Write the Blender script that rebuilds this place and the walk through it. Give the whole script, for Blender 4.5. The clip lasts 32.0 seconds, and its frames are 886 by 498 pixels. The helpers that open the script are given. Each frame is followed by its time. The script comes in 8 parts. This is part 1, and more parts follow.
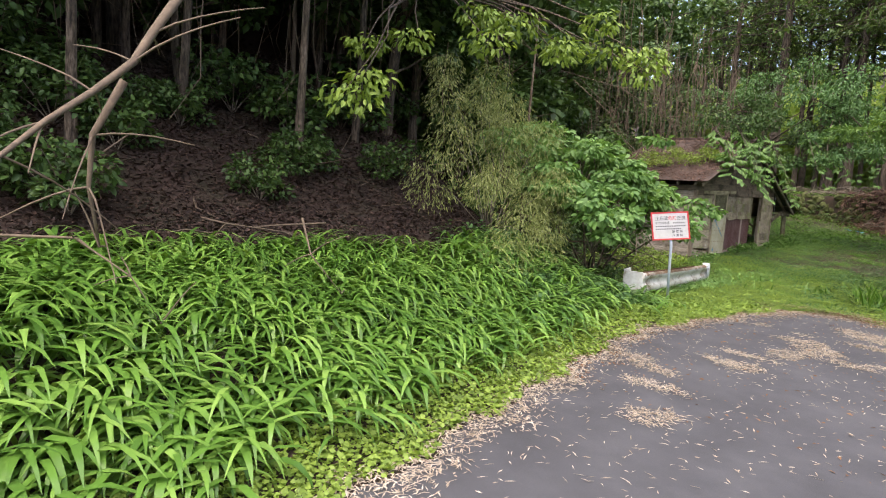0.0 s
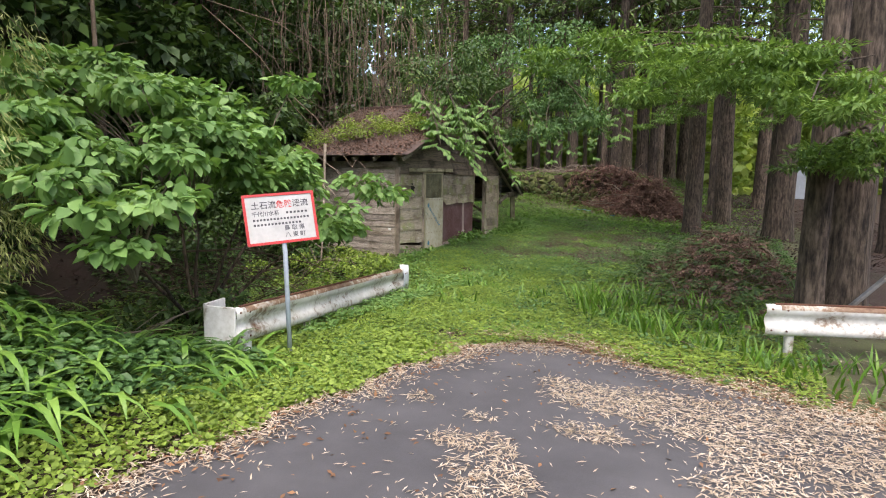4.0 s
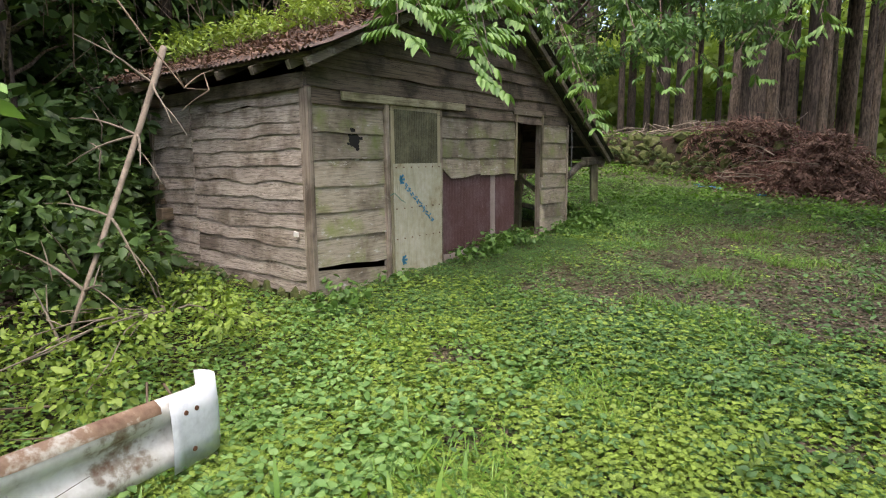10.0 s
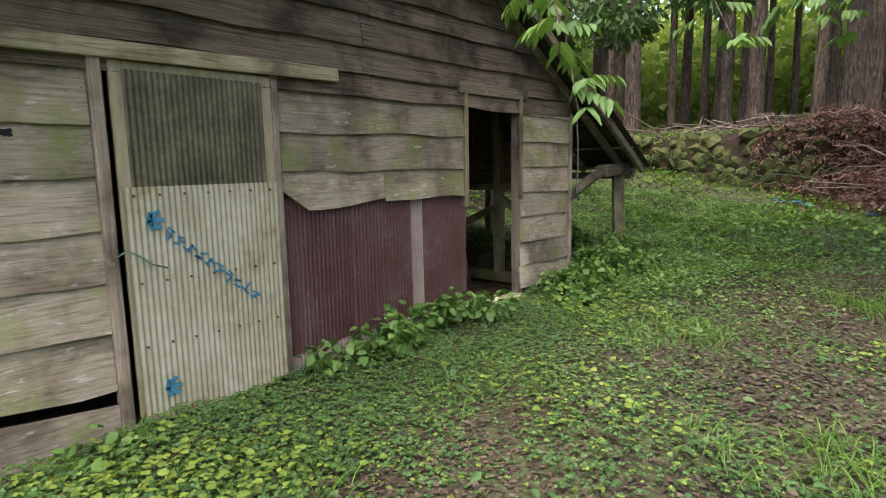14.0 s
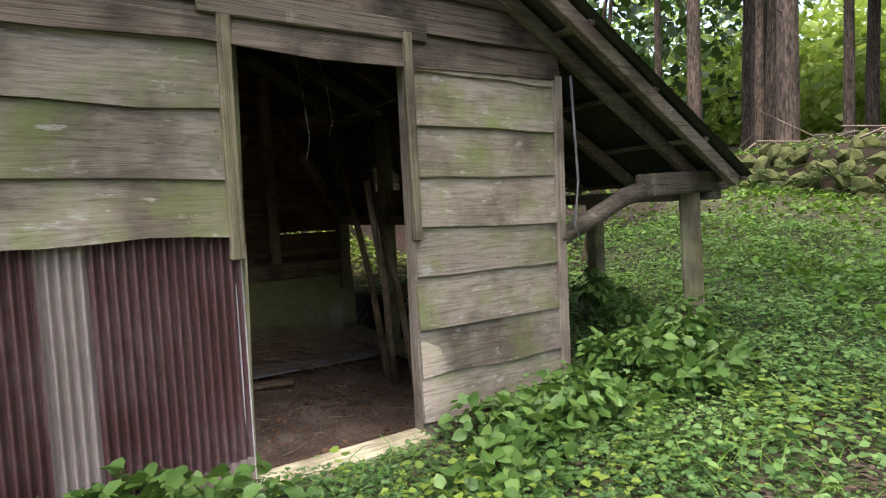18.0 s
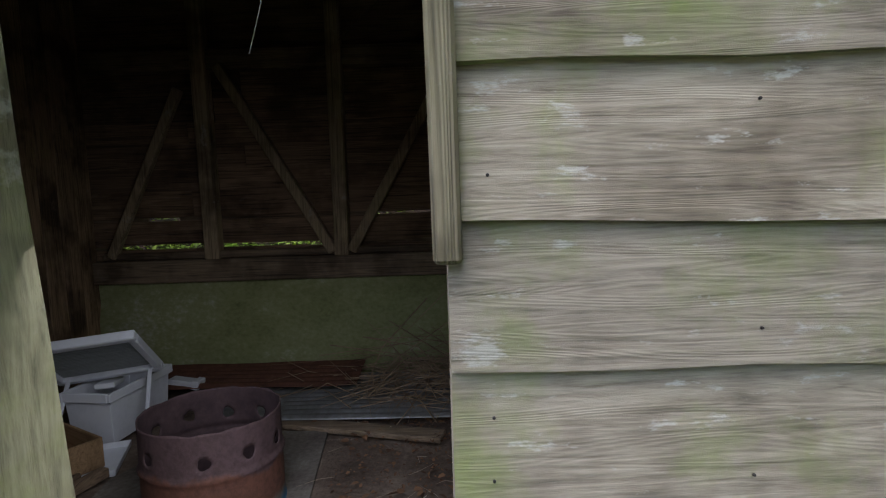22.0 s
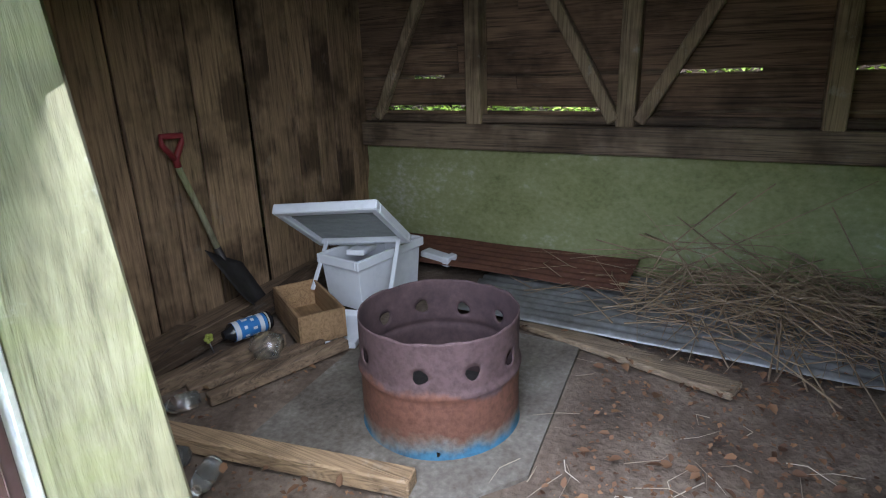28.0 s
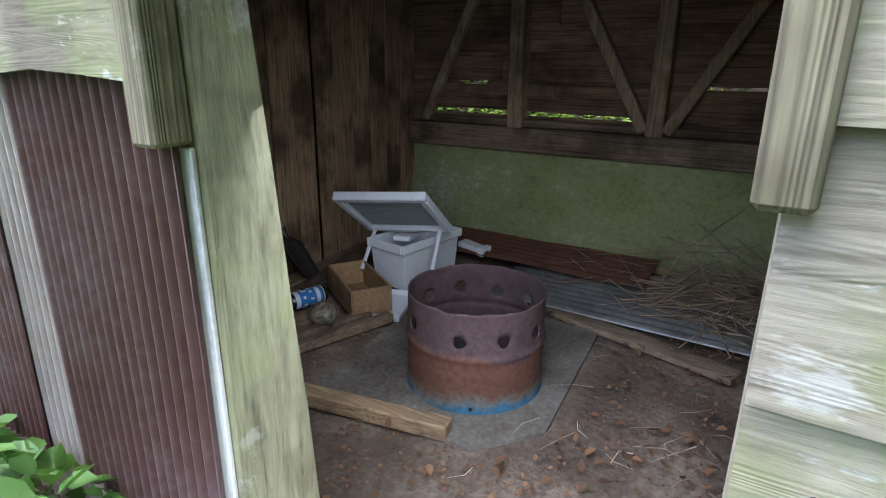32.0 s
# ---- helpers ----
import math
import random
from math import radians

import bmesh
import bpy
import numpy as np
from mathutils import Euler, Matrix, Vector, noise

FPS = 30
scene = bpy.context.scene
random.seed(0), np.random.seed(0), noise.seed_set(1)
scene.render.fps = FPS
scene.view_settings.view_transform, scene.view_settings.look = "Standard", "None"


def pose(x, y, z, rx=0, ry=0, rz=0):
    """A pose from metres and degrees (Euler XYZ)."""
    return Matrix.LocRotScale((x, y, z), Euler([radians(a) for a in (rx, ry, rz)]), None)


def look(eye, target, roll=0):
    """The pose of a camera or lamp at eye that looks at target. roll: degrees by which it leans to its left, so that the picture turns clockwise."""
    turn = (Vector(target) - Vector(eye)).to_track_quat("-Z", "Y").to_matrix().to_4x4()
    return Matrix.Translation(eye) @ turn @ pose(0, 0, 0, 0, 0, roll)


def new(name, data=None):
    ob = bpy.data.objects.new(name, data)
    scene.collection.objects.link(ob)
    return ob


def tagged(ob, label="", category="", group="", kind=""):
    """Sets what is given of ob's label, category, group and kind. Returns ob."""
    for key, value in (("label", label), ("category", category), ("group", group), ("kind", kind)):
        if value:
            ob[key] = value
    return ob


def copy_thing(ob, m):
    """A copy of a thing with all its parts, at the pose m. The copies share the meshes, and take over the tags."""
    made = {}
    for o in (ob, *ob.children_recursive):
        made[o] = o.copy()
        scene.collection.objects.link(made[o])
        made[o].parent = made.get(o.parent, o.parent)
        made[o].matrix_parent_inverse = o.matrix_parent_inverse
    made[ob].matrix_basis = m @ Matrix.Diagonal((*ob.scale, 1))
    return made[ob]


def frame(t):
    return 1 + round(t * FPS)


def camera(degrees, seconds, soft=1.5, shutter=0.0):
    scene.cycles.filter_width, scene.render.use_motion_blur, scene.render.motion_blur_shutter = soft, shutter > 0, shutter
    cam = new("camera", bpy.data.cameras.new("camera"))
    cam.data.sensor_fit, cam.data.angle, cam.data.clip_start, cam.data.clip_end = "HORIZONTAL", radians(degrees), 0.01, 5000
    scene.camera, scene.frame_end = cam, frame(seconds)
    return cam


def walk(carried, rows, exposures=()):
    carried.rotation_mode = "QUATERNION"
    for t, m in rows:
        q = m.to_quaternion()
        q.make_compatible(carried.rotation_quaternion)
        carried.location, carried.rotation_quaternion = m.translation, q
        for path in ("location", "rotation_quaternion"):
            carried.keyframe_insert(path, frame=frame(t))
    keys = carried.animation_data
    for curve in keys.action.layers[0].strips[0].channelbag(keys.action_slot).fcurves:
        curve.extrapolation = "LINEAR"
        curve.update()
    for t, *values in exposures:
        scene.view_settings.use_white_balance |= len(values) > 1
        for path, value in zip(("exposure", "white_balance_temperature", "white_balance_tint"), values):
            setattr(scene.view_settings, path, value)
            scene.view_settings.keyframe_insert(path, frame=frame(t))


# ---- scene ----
cam = camera(75.5, 32.0, soft=1.1)
PATH = [
    (0, (8.428, -17.024, 2.216), (6.919, -15.736, 1.958), 2.9),
    (1, (8.116, -15.628, 2.105), (6.809, -14.132, 1.868), 2.0),
    (2, (7.77, -14.122, 2.047), (6.632, -12.495, 1.807), 1.3),
    (3, (7.52, -12.608, 1.981), (6.452, -10.935, 1.734), 0.8),
    (4, (7.283, -11.092, 1.904), (6.345, -9.343, 1.657), 0.8),
    (4.5, (7.184, -10.418, 1.866), (6.301, -8.642, 1.61), 0.8),
    (6.5, (6.521, -7.704, 1.602), (5.618, -5.941, 1.319), 0.8),
    (7, (6.231, -7.058, 1.576), (5.279, -5.325, 1.278), 0.7),
    (8, (5.627, -5.846, 1.514), (4.564, -4.182, 1.194), 0.2),
    (9, (4.949, -4.635, 1.445), (3.802, -3.028, 1.129), -0.2),
    (10, (4.465, -3.558, 1.424), (3.285, -1.973, 1.116), -0.5),
    (11, (3.996, -2.555, 1.461), (2.799, -0.981, 1.165), -0.6),
    (12, (3.666, -1.628, 1.468), (2.444, -0.071, 1.18), -0.8),
    (13, (3.434, -0.619, 1.481), (2.193, 0.922, 1.192), -0.7),
    (14, (3.326, 0.286, 1.465), (2.008, 1.762, 1.179), -1.1),
    (15, (3.198, 1.363, 1.432), (1.801, 2.768, 1.16), -1.2),
    (15.5, (3.183, 1.834, 1.431), (1.716, 3.172, 1.185), -1.2),
    (17.5, (2.635, 3.461, 1.265), (1.007, 4.613, 1.116), -2.6),
    (18, (2.482, 3.737, 1.276), (0.813, 4.83, 1.136), -2.6),
    (19, (2.19, 4.265, 1.298), (0.371, 5.082, 1.138), -2.6),
    (20, (1.693, 4.518, 1.238), (-0.223, 5.067, 1.075), -2.7),
    (21, (1.306, 4.983, 1.196), (-0.681, 5.155, 1.045), -2.3),
    (22, (0.944, 5.194, 1.237), (-1.046, 5.185, 1.037), -1.9),
    (23, (0.892, 5.267, 1.276), (-1.076, 5.018, 1.017), -1.6),
    (24, (0.69, 5.209, 1.27), (-1.241, 4.769, 0.993), -2.2),
    (25, (0.286, 5.139, 1.175), (-1.606, 4.578, 0.847), -2.1),
    (26, (0.211, 5.102, 1.149), (-1.603, 4.409, 0.67), -2.2),
    (26.5, (0.219, 5.097, 1.148), (-1.547, 4.332, 0.603), -2.2),
    (28.5, (0.248, 5.068, 1.185), (-1.415, 4.141, 0.572), -1.5),
    (29, (0.258, 5.055, 1.206), (-1.393, 4.112, 0.584), -1.1),
    (30, (0.255, 5.067, 1.207), (-1.372, 4.086, 0.583), -0.8),
    (31, (0.262, 5.068, 1.189), (-1.359, 4.077, 0.565), 0.1),
    (32, (0.553, 5.197, 1.232), (-1.071, 4.209, 0.612), 0.5),
]
EXPOSURES = [(t, stops, 6900 - 300 * (t > 13) - 600 * (t > 21) - 400 * (t > 25), 15 + 3 * (13 < t < 21) - 4 * (t > 25)) for t, stops in ((0, 1.7), (4, 1.7), (8, 1.85), (12, 1.85), (17, 2.3), (20, 2.5), (21, 2.55), (22, 2.3), (23, 2.45), (24, 2.8), (25, 3.4), (26, 4.2), (30, 4.0), (31, 3.8), (32, 3.45))]
walk(cam, [(t, look(eye, target, roll)) for t, eye, target, roll in PATH], EXPOSURES)

# ---- light: a bright overcast sky over the clearing ----
world = bpy.data.worlds.new("sky")
scene.world = world
world.use_nodes = True
wn, wl = world.node_tree.nodes, world.node_tree.links
sky = wn.new("ShaderNodeTexSky")
sky.sky_type = 'NISHITA'
sky.sun_disc = False
sky.sun_elevation, sky.sun_rotation = radians(68), radians(150)
sky.air_density, sky.dust_density = 1.0, 3.0
wn["Background"].inputs["Strength"].default_value = 0.15
wl.new(sky.outputs[0], wn["Background"].inputs["Color"])
sun_data = bpy.data.lights.new("sun", "SUN")
sun_data.energy, sun_data.angle, sun_data.color = 1.5, radians(85), (1.0, 0.97, 0.92)
sun = new("sun", sun_data)
sun.matrix_world = look((8.5, -11.0, 32), (2, 0, 0))

# ---- materials ----


def material(name, rough=0.8, metal=0.0):
    m = bpy.data.materials.new(name)
    m.use_nodes = True
    n = m.node_tree.nodes
    b = n["Principled BSDF"]
    b.inputs["Roughness"].default_value = rough
    b.inputs["Metallic"].default_value = metal
    return m, n, m.node_tree.links, b


def tex(n, l, kind, scale, vec=None, detail=5.0, rough=0.55):
    t = n.new("ShaderNodeTexNoise" if kind == "noise" else "ShaderNodeTexVoronoi")
    t.inputs["Scale"].default_value = scale
    if kind == "noise":
        t.inputs["Detail"].default_value = detail
        t.inputs["Roughness"].default_value = rough
    if vec is not None:
        l.new(vec, t.inputs["Vector"])
    return t


def ramp(n, l, fac, stops):
    r = n.new("ShaderNodeValToRGB")
    e = r.color_ramp.elements
    while len(e) < len(stops):
        e.new(0.5)
    for k, (p, c) in zip(e, stops):
        k.position, k.color = p, (*c, 1) if len(c) == 3 else c
    l.new(fac, r.inputs[0])
    return r.outputs[0]


def mix(n, l, fac, a, b, mode="MIX"):
    x = n.new("ShaderNodeMix")
    x.data_type, x.blend_type = "RGBA", mode
    for sock, v in ((x.inputs[0], fac), (x.inputs[6], a), (x.inputs[7], b)):
        if hasattr(v, "links"):
            l.new(v, sock)
        elif isinstance(v, tuple):
            sock.default_value = (*v, 1)
        else:
            sock.default_value = v
    return x.outputs[2]


def bumped(n, l, b, height, strength=0.4, dist=0.01):
    k = n.new("ShaderNodeBump")
    k.inputs["Strength"].default_value, k.inputs["Distance"].default_value = strength, dist
    l.new(height, k.inputs["Height"])
    l.new(k.outputs[0], b.inputs["Normal"])


def coords(n, l, scale=(1, 1, 1), shift=True):
    """Object coordinates, stretched, moved by a random step for each piece."""
    c = n.new("ShaderNodeTexCoord")
    m = n.new("ShaderNodeMapping")
    m.inputs["Scale"].default_value = scale
    l.new(c.outputs["Object"], m.inputs["Vector"])
    out = m.outputs[0]
    if shift:
        o = n.new("ShaderNodeObjectInfo")
        s = n.new("ShaderNodeVectorMath")
        s.operation = "SCALE"
        s.inputs[0].default_value = (37, 53, 91)
        l.new(o.outputs["Random"], s.inputs["Scale"])
        a = n.new("ShaderNodeVectorMath")
        a.operation = "ADD"
        l.new(out, a.inputs[0])
        l.new(s.outputs[0], a.inputs[1])
        out = a.outputs[0]
    return out


def wood(name, axis, dark, light, moss=0.35, moss_col=(0.10, 0.12, 0.045), pale=0.3, rough=0.85, ring=0.055, along=0.7, stained=0.42, lines=210.0):
    """Weathered sawn wood, grain along the axis."""
    m, n, l, b = material(name, rough)
    s = [26.0, 26.0, 26.0]
    s[axis] = along
    v = coords(n, l, tuple(s))
    warp = tex(n, l, "noise", 0.35, v, 2)
    add = n.new("ShaderNodeMixRGB")
    add.blend_type = "ADD"
    add.inputs[0].default_value = 1.0
    l.new(v, add.inputs[1])
    sc = n.new("ShaderNodeVectorMath")
    sc.operation = "SCALE"
    sc.inputs["Scale"].default_value = 2.0
    l.new(warp.outputs["Color"], sc.inputs[0])
    l.new(sc.outputs[0], add.inputs[2])
    grain = tex(n, l, "noise", 2.6, add.outputs[0], 6, 0.65)
    rings = n.new("ShaderNodeMath")
    rings.operation = "MULTIPLY"
    rings.inputs[1].default_value = lines
    l.new(warp.outputs["Fac"], rings.inputs[0])
    fine = n.new("ShaderNodeMath")
    fine.operation = "SINE"
    l.new(rings.outputs[0], fine.inputs[0])
    both = n.new("ShaderNodeMix")
    both.inputs[0].default_value = ring
    l.new(grain.outputs["Fac"], both.inputs[2])
    l.new(fine.outputs[0], both.inputs[3])
    col = ramp(n, l, both.outputs[0], [(0.28, dark), (0.44, tuple(d * 0.4 + g * 0.6 for d, g in zip(dark, light))), (0.60, light)])
    big = tex(n, l, "noise", 2.2, coords(n, l), 4, 0.6)
    stain = ramp(n, l, big.outputs["Fac"], [(0.38, (stained, stained * 0.94, stained * 0.87)), (0.54, (1, 1, 1))])
    col = mix(n, l, 1.0, col, stain, "MULTIPLY")
    green = tex(n, l, "noise", 3.1, coords(n, l), 6, 0.65)
    gm = ramp(n, l, green.outputs["Fac"], [(0.5, (0, 0, 0)), (0.75, (moss, moss, moss))])
    col = mix(n, l, gm, col, moss_col)
    sp = tex(n, l, "noise", 7.0, coords(n, l, (1, 1, 3.0) if axis == 0 else (1, 1, 1)), 5, 0.7)
    pm = ramp(n, l, sp.outputs["Fac"], [(0.60, (0, 0, 0)), (0.67, (pale, pale, pale))])
    col = mix(n, l, pm, col, (0.55, 0.54, 0.50))
    o = n.new("ShaderNodeObjectInfo")
    vr = ramp(n, l, o.outputs["Random"], [(0, (0.72, 0.71, 0.70)), (0.5, (1, 0.98, 0.95)), (1, (1.0, 1.0, 0.98))])
    col = mix(n, l, 1.0, col, vr, "MULTIPLY")
    l.new(col, b.inputs["Base Color"])
    thin = n.new("ShaderNodeMath")
    thin.operation = "MULTIPLY"
    thin.inputs[1].default_value = ring * 4.5
    l.new(fine.outputs[0], thin.inputs[0])
    h = n.new("ShaderNodeMath")
    h.operation = "ADD"
    l.new(grain.outputs["Fac"], h.inputs[0])
    l.new(thin.outputs[0], h.inputs[1])
    bumped(n, l, b, h.outputs[0], 0.5, 0.005)
    return m


def mottled(name, stops, scale=6.0, rough=0.85, metal=0.0, fine=40.0, bump=0.4, dist=0.01, stretch=(1, 1, 1), shift=True):
    """A surface whose colour runs through the stops by noise at two scales."""
    m, n, l, b = material(name, rough, metal)
    v = coords(n, l, stretch, shift)
    a = tex(n, l, "noise", scale, v, 6, 0.6)
    f = tex(n, l, "noise", fine, v, 5, 0.6)
    x = n.new("ShaderNodeMix")
    x.inputs[0].default_value = 0.35
    l.new(a.outputs["Fac"], x.inputs[2])
    l.new(f.outputs["Fac"], x.inputs[3])
    l.new(ramp(n, l, x.outputs[0], stops), b.inputs["Base Color"])
    bumped(n, l, b, x.outputs[0], bump, dist)
    return m


def foliage(name, stops, rough=0.45, through_light=0.35):
    """Leaves: the colour varies leaf by leaf, and light comes through."""
    m, n, l, b = material(name, rough)
    g = n.new("ShaderNodeNewGeometry")
    c = n.new("ShaderNodeTexCoord")
    patch = tex(n, l, "noise", 0.9, c.outputs["Object"], 3)
    x = n.new("ShaderNodeMix")
    x.inputs[0].default_value = 0.45
    l.new(g.outputs["Random Per Island"], x.inputs[2])
    l.new(patch.outputs["Fac"], x.inputs[3])
    col = ramp(n, l, x.outputs[0], stops)
    l.new(col, b.inputs["Base Color"])
    b.inputs["Specular IOR Level"].default_value = 0.35
    t = n.new("ShaderNodeBsdfTranslucent")
    l.new(mix(n, l, 1.0, col, (1.0, 1.0, 0.55), "MULTIPLY"), t.inputs["Color"])
    s = n.new("ShaderNodeMixShader")
    s.inputs[0].default_value = through_light
    l.new(b.outputs[0], s.inputs[1])
    l.new(t.outputs[0], s.inputs[2])
    l.new(s.outputs[0], n["Material Output"].inputs["Surface"])
    return m


def plain(name, col, rough=0.6, metal=0.0):
    return mottled(name, [(0.25, tuple(c * 0.72 for c in col)), (0.6, col), (0.85, tuple(min(1, c * 1.12) for c in col))], 5, rough, metal, 30, 0.15, 0.004)


W_FRONT = wood("weathered_board_front", 0, (0.15, 0.126, 0.094), (0.41, 0.36, 0.285), moss=1.0, moss_col=(0.21, 0.26, 0.075), pale=0.65, ring=0.018, along=2.1, stained=0.5, lines=240.0)
W_SIDE = wood("weathered_board_side", 0, (0.13, 0.108, 0.09), (0.52, 0.46, 0.40), moss=0.15, pale=0.3, ring=0.07, along=1.6, stained=0.5)
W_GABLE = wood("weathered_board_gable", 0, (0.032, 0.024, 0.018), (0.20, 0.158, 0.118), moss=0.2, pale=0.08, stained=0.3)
W_POST = wood("weathered_post", 2, (0.11, 0.10, 0.06), (0.31, 0.295, 0.185), moss=0.9, moss_col=(0.20, 0.225, 0.06), ring=0.006, along=2.5, stained=0.5)
W_FRAME = wood("weathered_frame_wood", 2, (0.11, 0.088, 0.066), (0.37, 0.31, 0.25), moss=0.2, pale=0.2, ring=0.03)
W_STRIP = wood("mossy_door_strip", 2, (0.10, 0.083, 0.052), (0.31, 0.27, 0.175), moss=0.4, moss_col=(0.17, 0.185, 0.06))
W_BEAM = wood("weathered_beam", 1, (0.06, 0.048, 0.036), (0.25, 0.21, 0.16), moss=0.4)
W_INNER = wood("brown_inner_board", 2, (0.065, 0.041, 0.024), (0.42, 0.28, 0.165), moss=0.25, moss_col=(0.16, 0.13, 0.06), pale=0.08, ring=0.012, along=1.6, stained=0.28)
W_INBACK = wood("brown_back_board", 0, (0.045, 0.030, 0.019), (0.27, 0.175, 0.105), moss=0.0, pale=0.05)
W_INBEAM = wood("dark_sill_beam", 1, (0.06, 0.044, 0.03), (0.27, 0.20, 0.13), moss=0.0, pale=0.05)
W_INPOST = wood("brown_inner_post", 2, (0.13, 0.095, 0.058), (0.42, 0.325, 0.205), moss=0.25, moss_col=(0.24, 0.23, 0.08))
W_FRESH = wood("brown_offcut", 1, (0.14, 0.09, 0.05), (0.38, 0.26, 0.15), moss=0.0, pale=0.1)
TIN_BROWN = mottled("brown_painted_tin", [(0.32, (0.062, 0.024, 0.021)), (0.5, (0.105, 0.052, 0.050)), (0.68, (0.165, 0.115, 0.118))], 2.2, 0.42, 0.0, 30, 0.2, 0.003)
TIN_PALE = mottled("pale_faded_tin", [(0.3, (0.24, 0.19, 0.17)), (0.6, (0.36, 0.30, 0.27)), (0.8, (0.42, 0.37, 0.33))], 3.0, 0.6, 0.0, 30, 0.2, 0.003)
TIN_CREAM = mottled("cream_ribbed_plastic", [(0.34, (0.20, 0.14, 0.07)), (0.44, (0.33, 0.31, 0.21)), (0.62, (0.45, 0.44, 0.35))], 2.0, 0.5, 0.0, 14, 0.2, 0.003)
TIN_DARK = mottled("algae_ribbed_plastic", [(0.36, (0.035, 0.035, 0.022)), (0.5, (0.085, 0.083, 0.047)), (0.66, (0.17, 0.16, 0.10))], 3.0, 0.4, 0.0, 25, 0.2, 0.003)
TIN_ROOF = mottled("rusty_roof_tin", [(0.3, (0.03, 0.02, 0.016)), (0.5, (0.075, 0.048, 0.037)), (0.75, (0.14, 0.105, 0.085))], 4.0, 0.8, 0.1, 30, 0.4, 0.006)
TIN_GREY = mottled("grey_galvanised_tin", [(0.3, (0.10, 0.09, 0.075)), (0.5, (0.22, 0.22, 0.21)), (0.75, (0.36, 0.37, 0.37))], 4.0, 0.5, 0.5, 30, 0.3, 0.004)
CONCRETE = mottled("mossy_concrete", [(0.33, (0.12, 0.13, 0.05)), (0.46, (0.22, 0.24, 0.10)), (0.57, (0.29, 0.31, 0.155)), (0.68, (0.46, 0.45, 0.37))], 1.3, 0.92, 0.0, 28, 0.6, 0.012, (1, 1, 1.4))
SLAB = mottled("grey_slab_concrete", [(0.33, (0.05, 0.04, 0.03)), (0.45, (0.11, 0.092, 0.072)), (0.55, (0.16, 0.14, 0.115)), (0.68, (0.27, 0.25, 0.22))], 3.2, 0.92, 0.0, 45, 0.6, 0.010)
DIRT = mottled("dry_earth_floor", [(0.34, (0.062, 0.042, 0.029)), (0.5, (0.13, 0.094, 0.067)), (0.66, (0.24, 0.185, 0.14))], 3.5, 0.97, 0.0, 35, 0.9, 0.03, (1, 1, 1), False)
# Forest floor, its brown lowered to carry the shade of the tree crowns.
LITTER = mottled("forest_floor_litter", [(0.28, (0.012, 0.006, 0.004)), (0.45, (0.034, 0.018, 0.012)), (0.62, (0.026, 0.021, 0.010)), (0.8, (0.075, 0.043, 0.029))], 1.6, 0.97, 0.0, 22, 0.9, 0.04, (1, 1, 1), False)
ASPHALT = mottled("old_asphalt", [(0.28, (0.030, 0.030, 0.033)), (0.5, (0.055, 0.055, 0.06)), (0.8, (0.10, 0.10, 0.105))], 1.2, 0.85, 0.0, 160, 0.6, 0.006, (1, 1, 1), False)
YARD = mottled("mossy_yard_soil", [(0.34, (0.026, 0.02, 0.014)), (0.45, (0.055, 0.05, 0.026)), (0.56, (0.07, 0.085, 0.03)), (0.68, (0.10, 0.08, 0.055))], 1.7, 0.97, 0.0, 26, 0.9, 0.03, (1, 1, 1), False)
# Dead leaves with the woods' shade put into a darker brown.
SLOPELEAF = foliage("shade_darkened_leaf", [(0.15, (0.015, 0.008, 0.006)), (0.5, (0.035, 0.019, 0.014)), (0.85, (0.09, 0.054, 0.039))], 0.7, 0.05)
STRAW = foliage("dry_bamboo_leaf", [(0.15, (0.22, 0.165, 0.115)), (0.5, (0.42, 0.345, 0.26)), (0.85, (0.60, 0.53, 0.44))], 0.7, 0.1)
YARDLEAF = foliage("weathered_yard_leaf", [(0.15, (0.035, 0.025, 0.018)), (0.5, (0.08, 0.058, 0.04)), (0.85, (0.19, 0.145, 0.105))], 0.85, 0.05)
W_HEADER = wood("pale_header_wood", 1, (0.24, 0.215, 0.13), (0.62, 0.58, 0.40), moss=0.4, moss_col=(0.34, 0.35, 0.14))
RAIL_TOP = mottled("rust_stained_rail_top", [(0.36, (0.14, 0.075, 0.045)), (0.50, (0.26, 0.17, 0.11)), (0.56, (0.45, 0.40, 0.33)), (0.66, (0.66, 0.65, 0.61))], 3.5, 0.7, 0.0, 22, 0.3, 0.004)
DRYLEAF = foliage("brown_dead_leaf", [(0.15, (0.07, 0.035, 0.02)), (0.5, (0.16, 0.085, 0.045)), (0.85, (0.28, 0.15, 0.075))], 0.8, 0.1)
CLOVER = foliage("ground_cover_leaf", [(0.12, (0.10, 0.16, 0.03)), (0.4, (0.18, 0.27, 0.045)), (0.7, (0.24, 0.345, 0.06)), (0.9, (0.31, 0.41, 0.09))], 0.5, 0.3)
GRASS = foliage("fresh_grass_blade", [(0.15, (0.05, 0.12, 0.015)), (0.5, (0.10, 0.22, 0.025)), (0.85, (0.20, 0.34, 0.06))], 0.4, 0.3)
LILY = foliage("glossy_strap_leaf", [(0.15, (0.06, 0.14, 0.025)), (0.5, (0.12, 0.25, 0.04)), (0.85, (0.25, 0.41, 0.09))], 0.28, 0.3)
BROAD = foliage("broad_shrub_leaf", [(0.15, (0.09, 0.185, 0.05)), (0.5, (0.15, 0.285, 0.08)), (0.85, (0.24, 0.39, 0.125))], 0.5, 0.35)
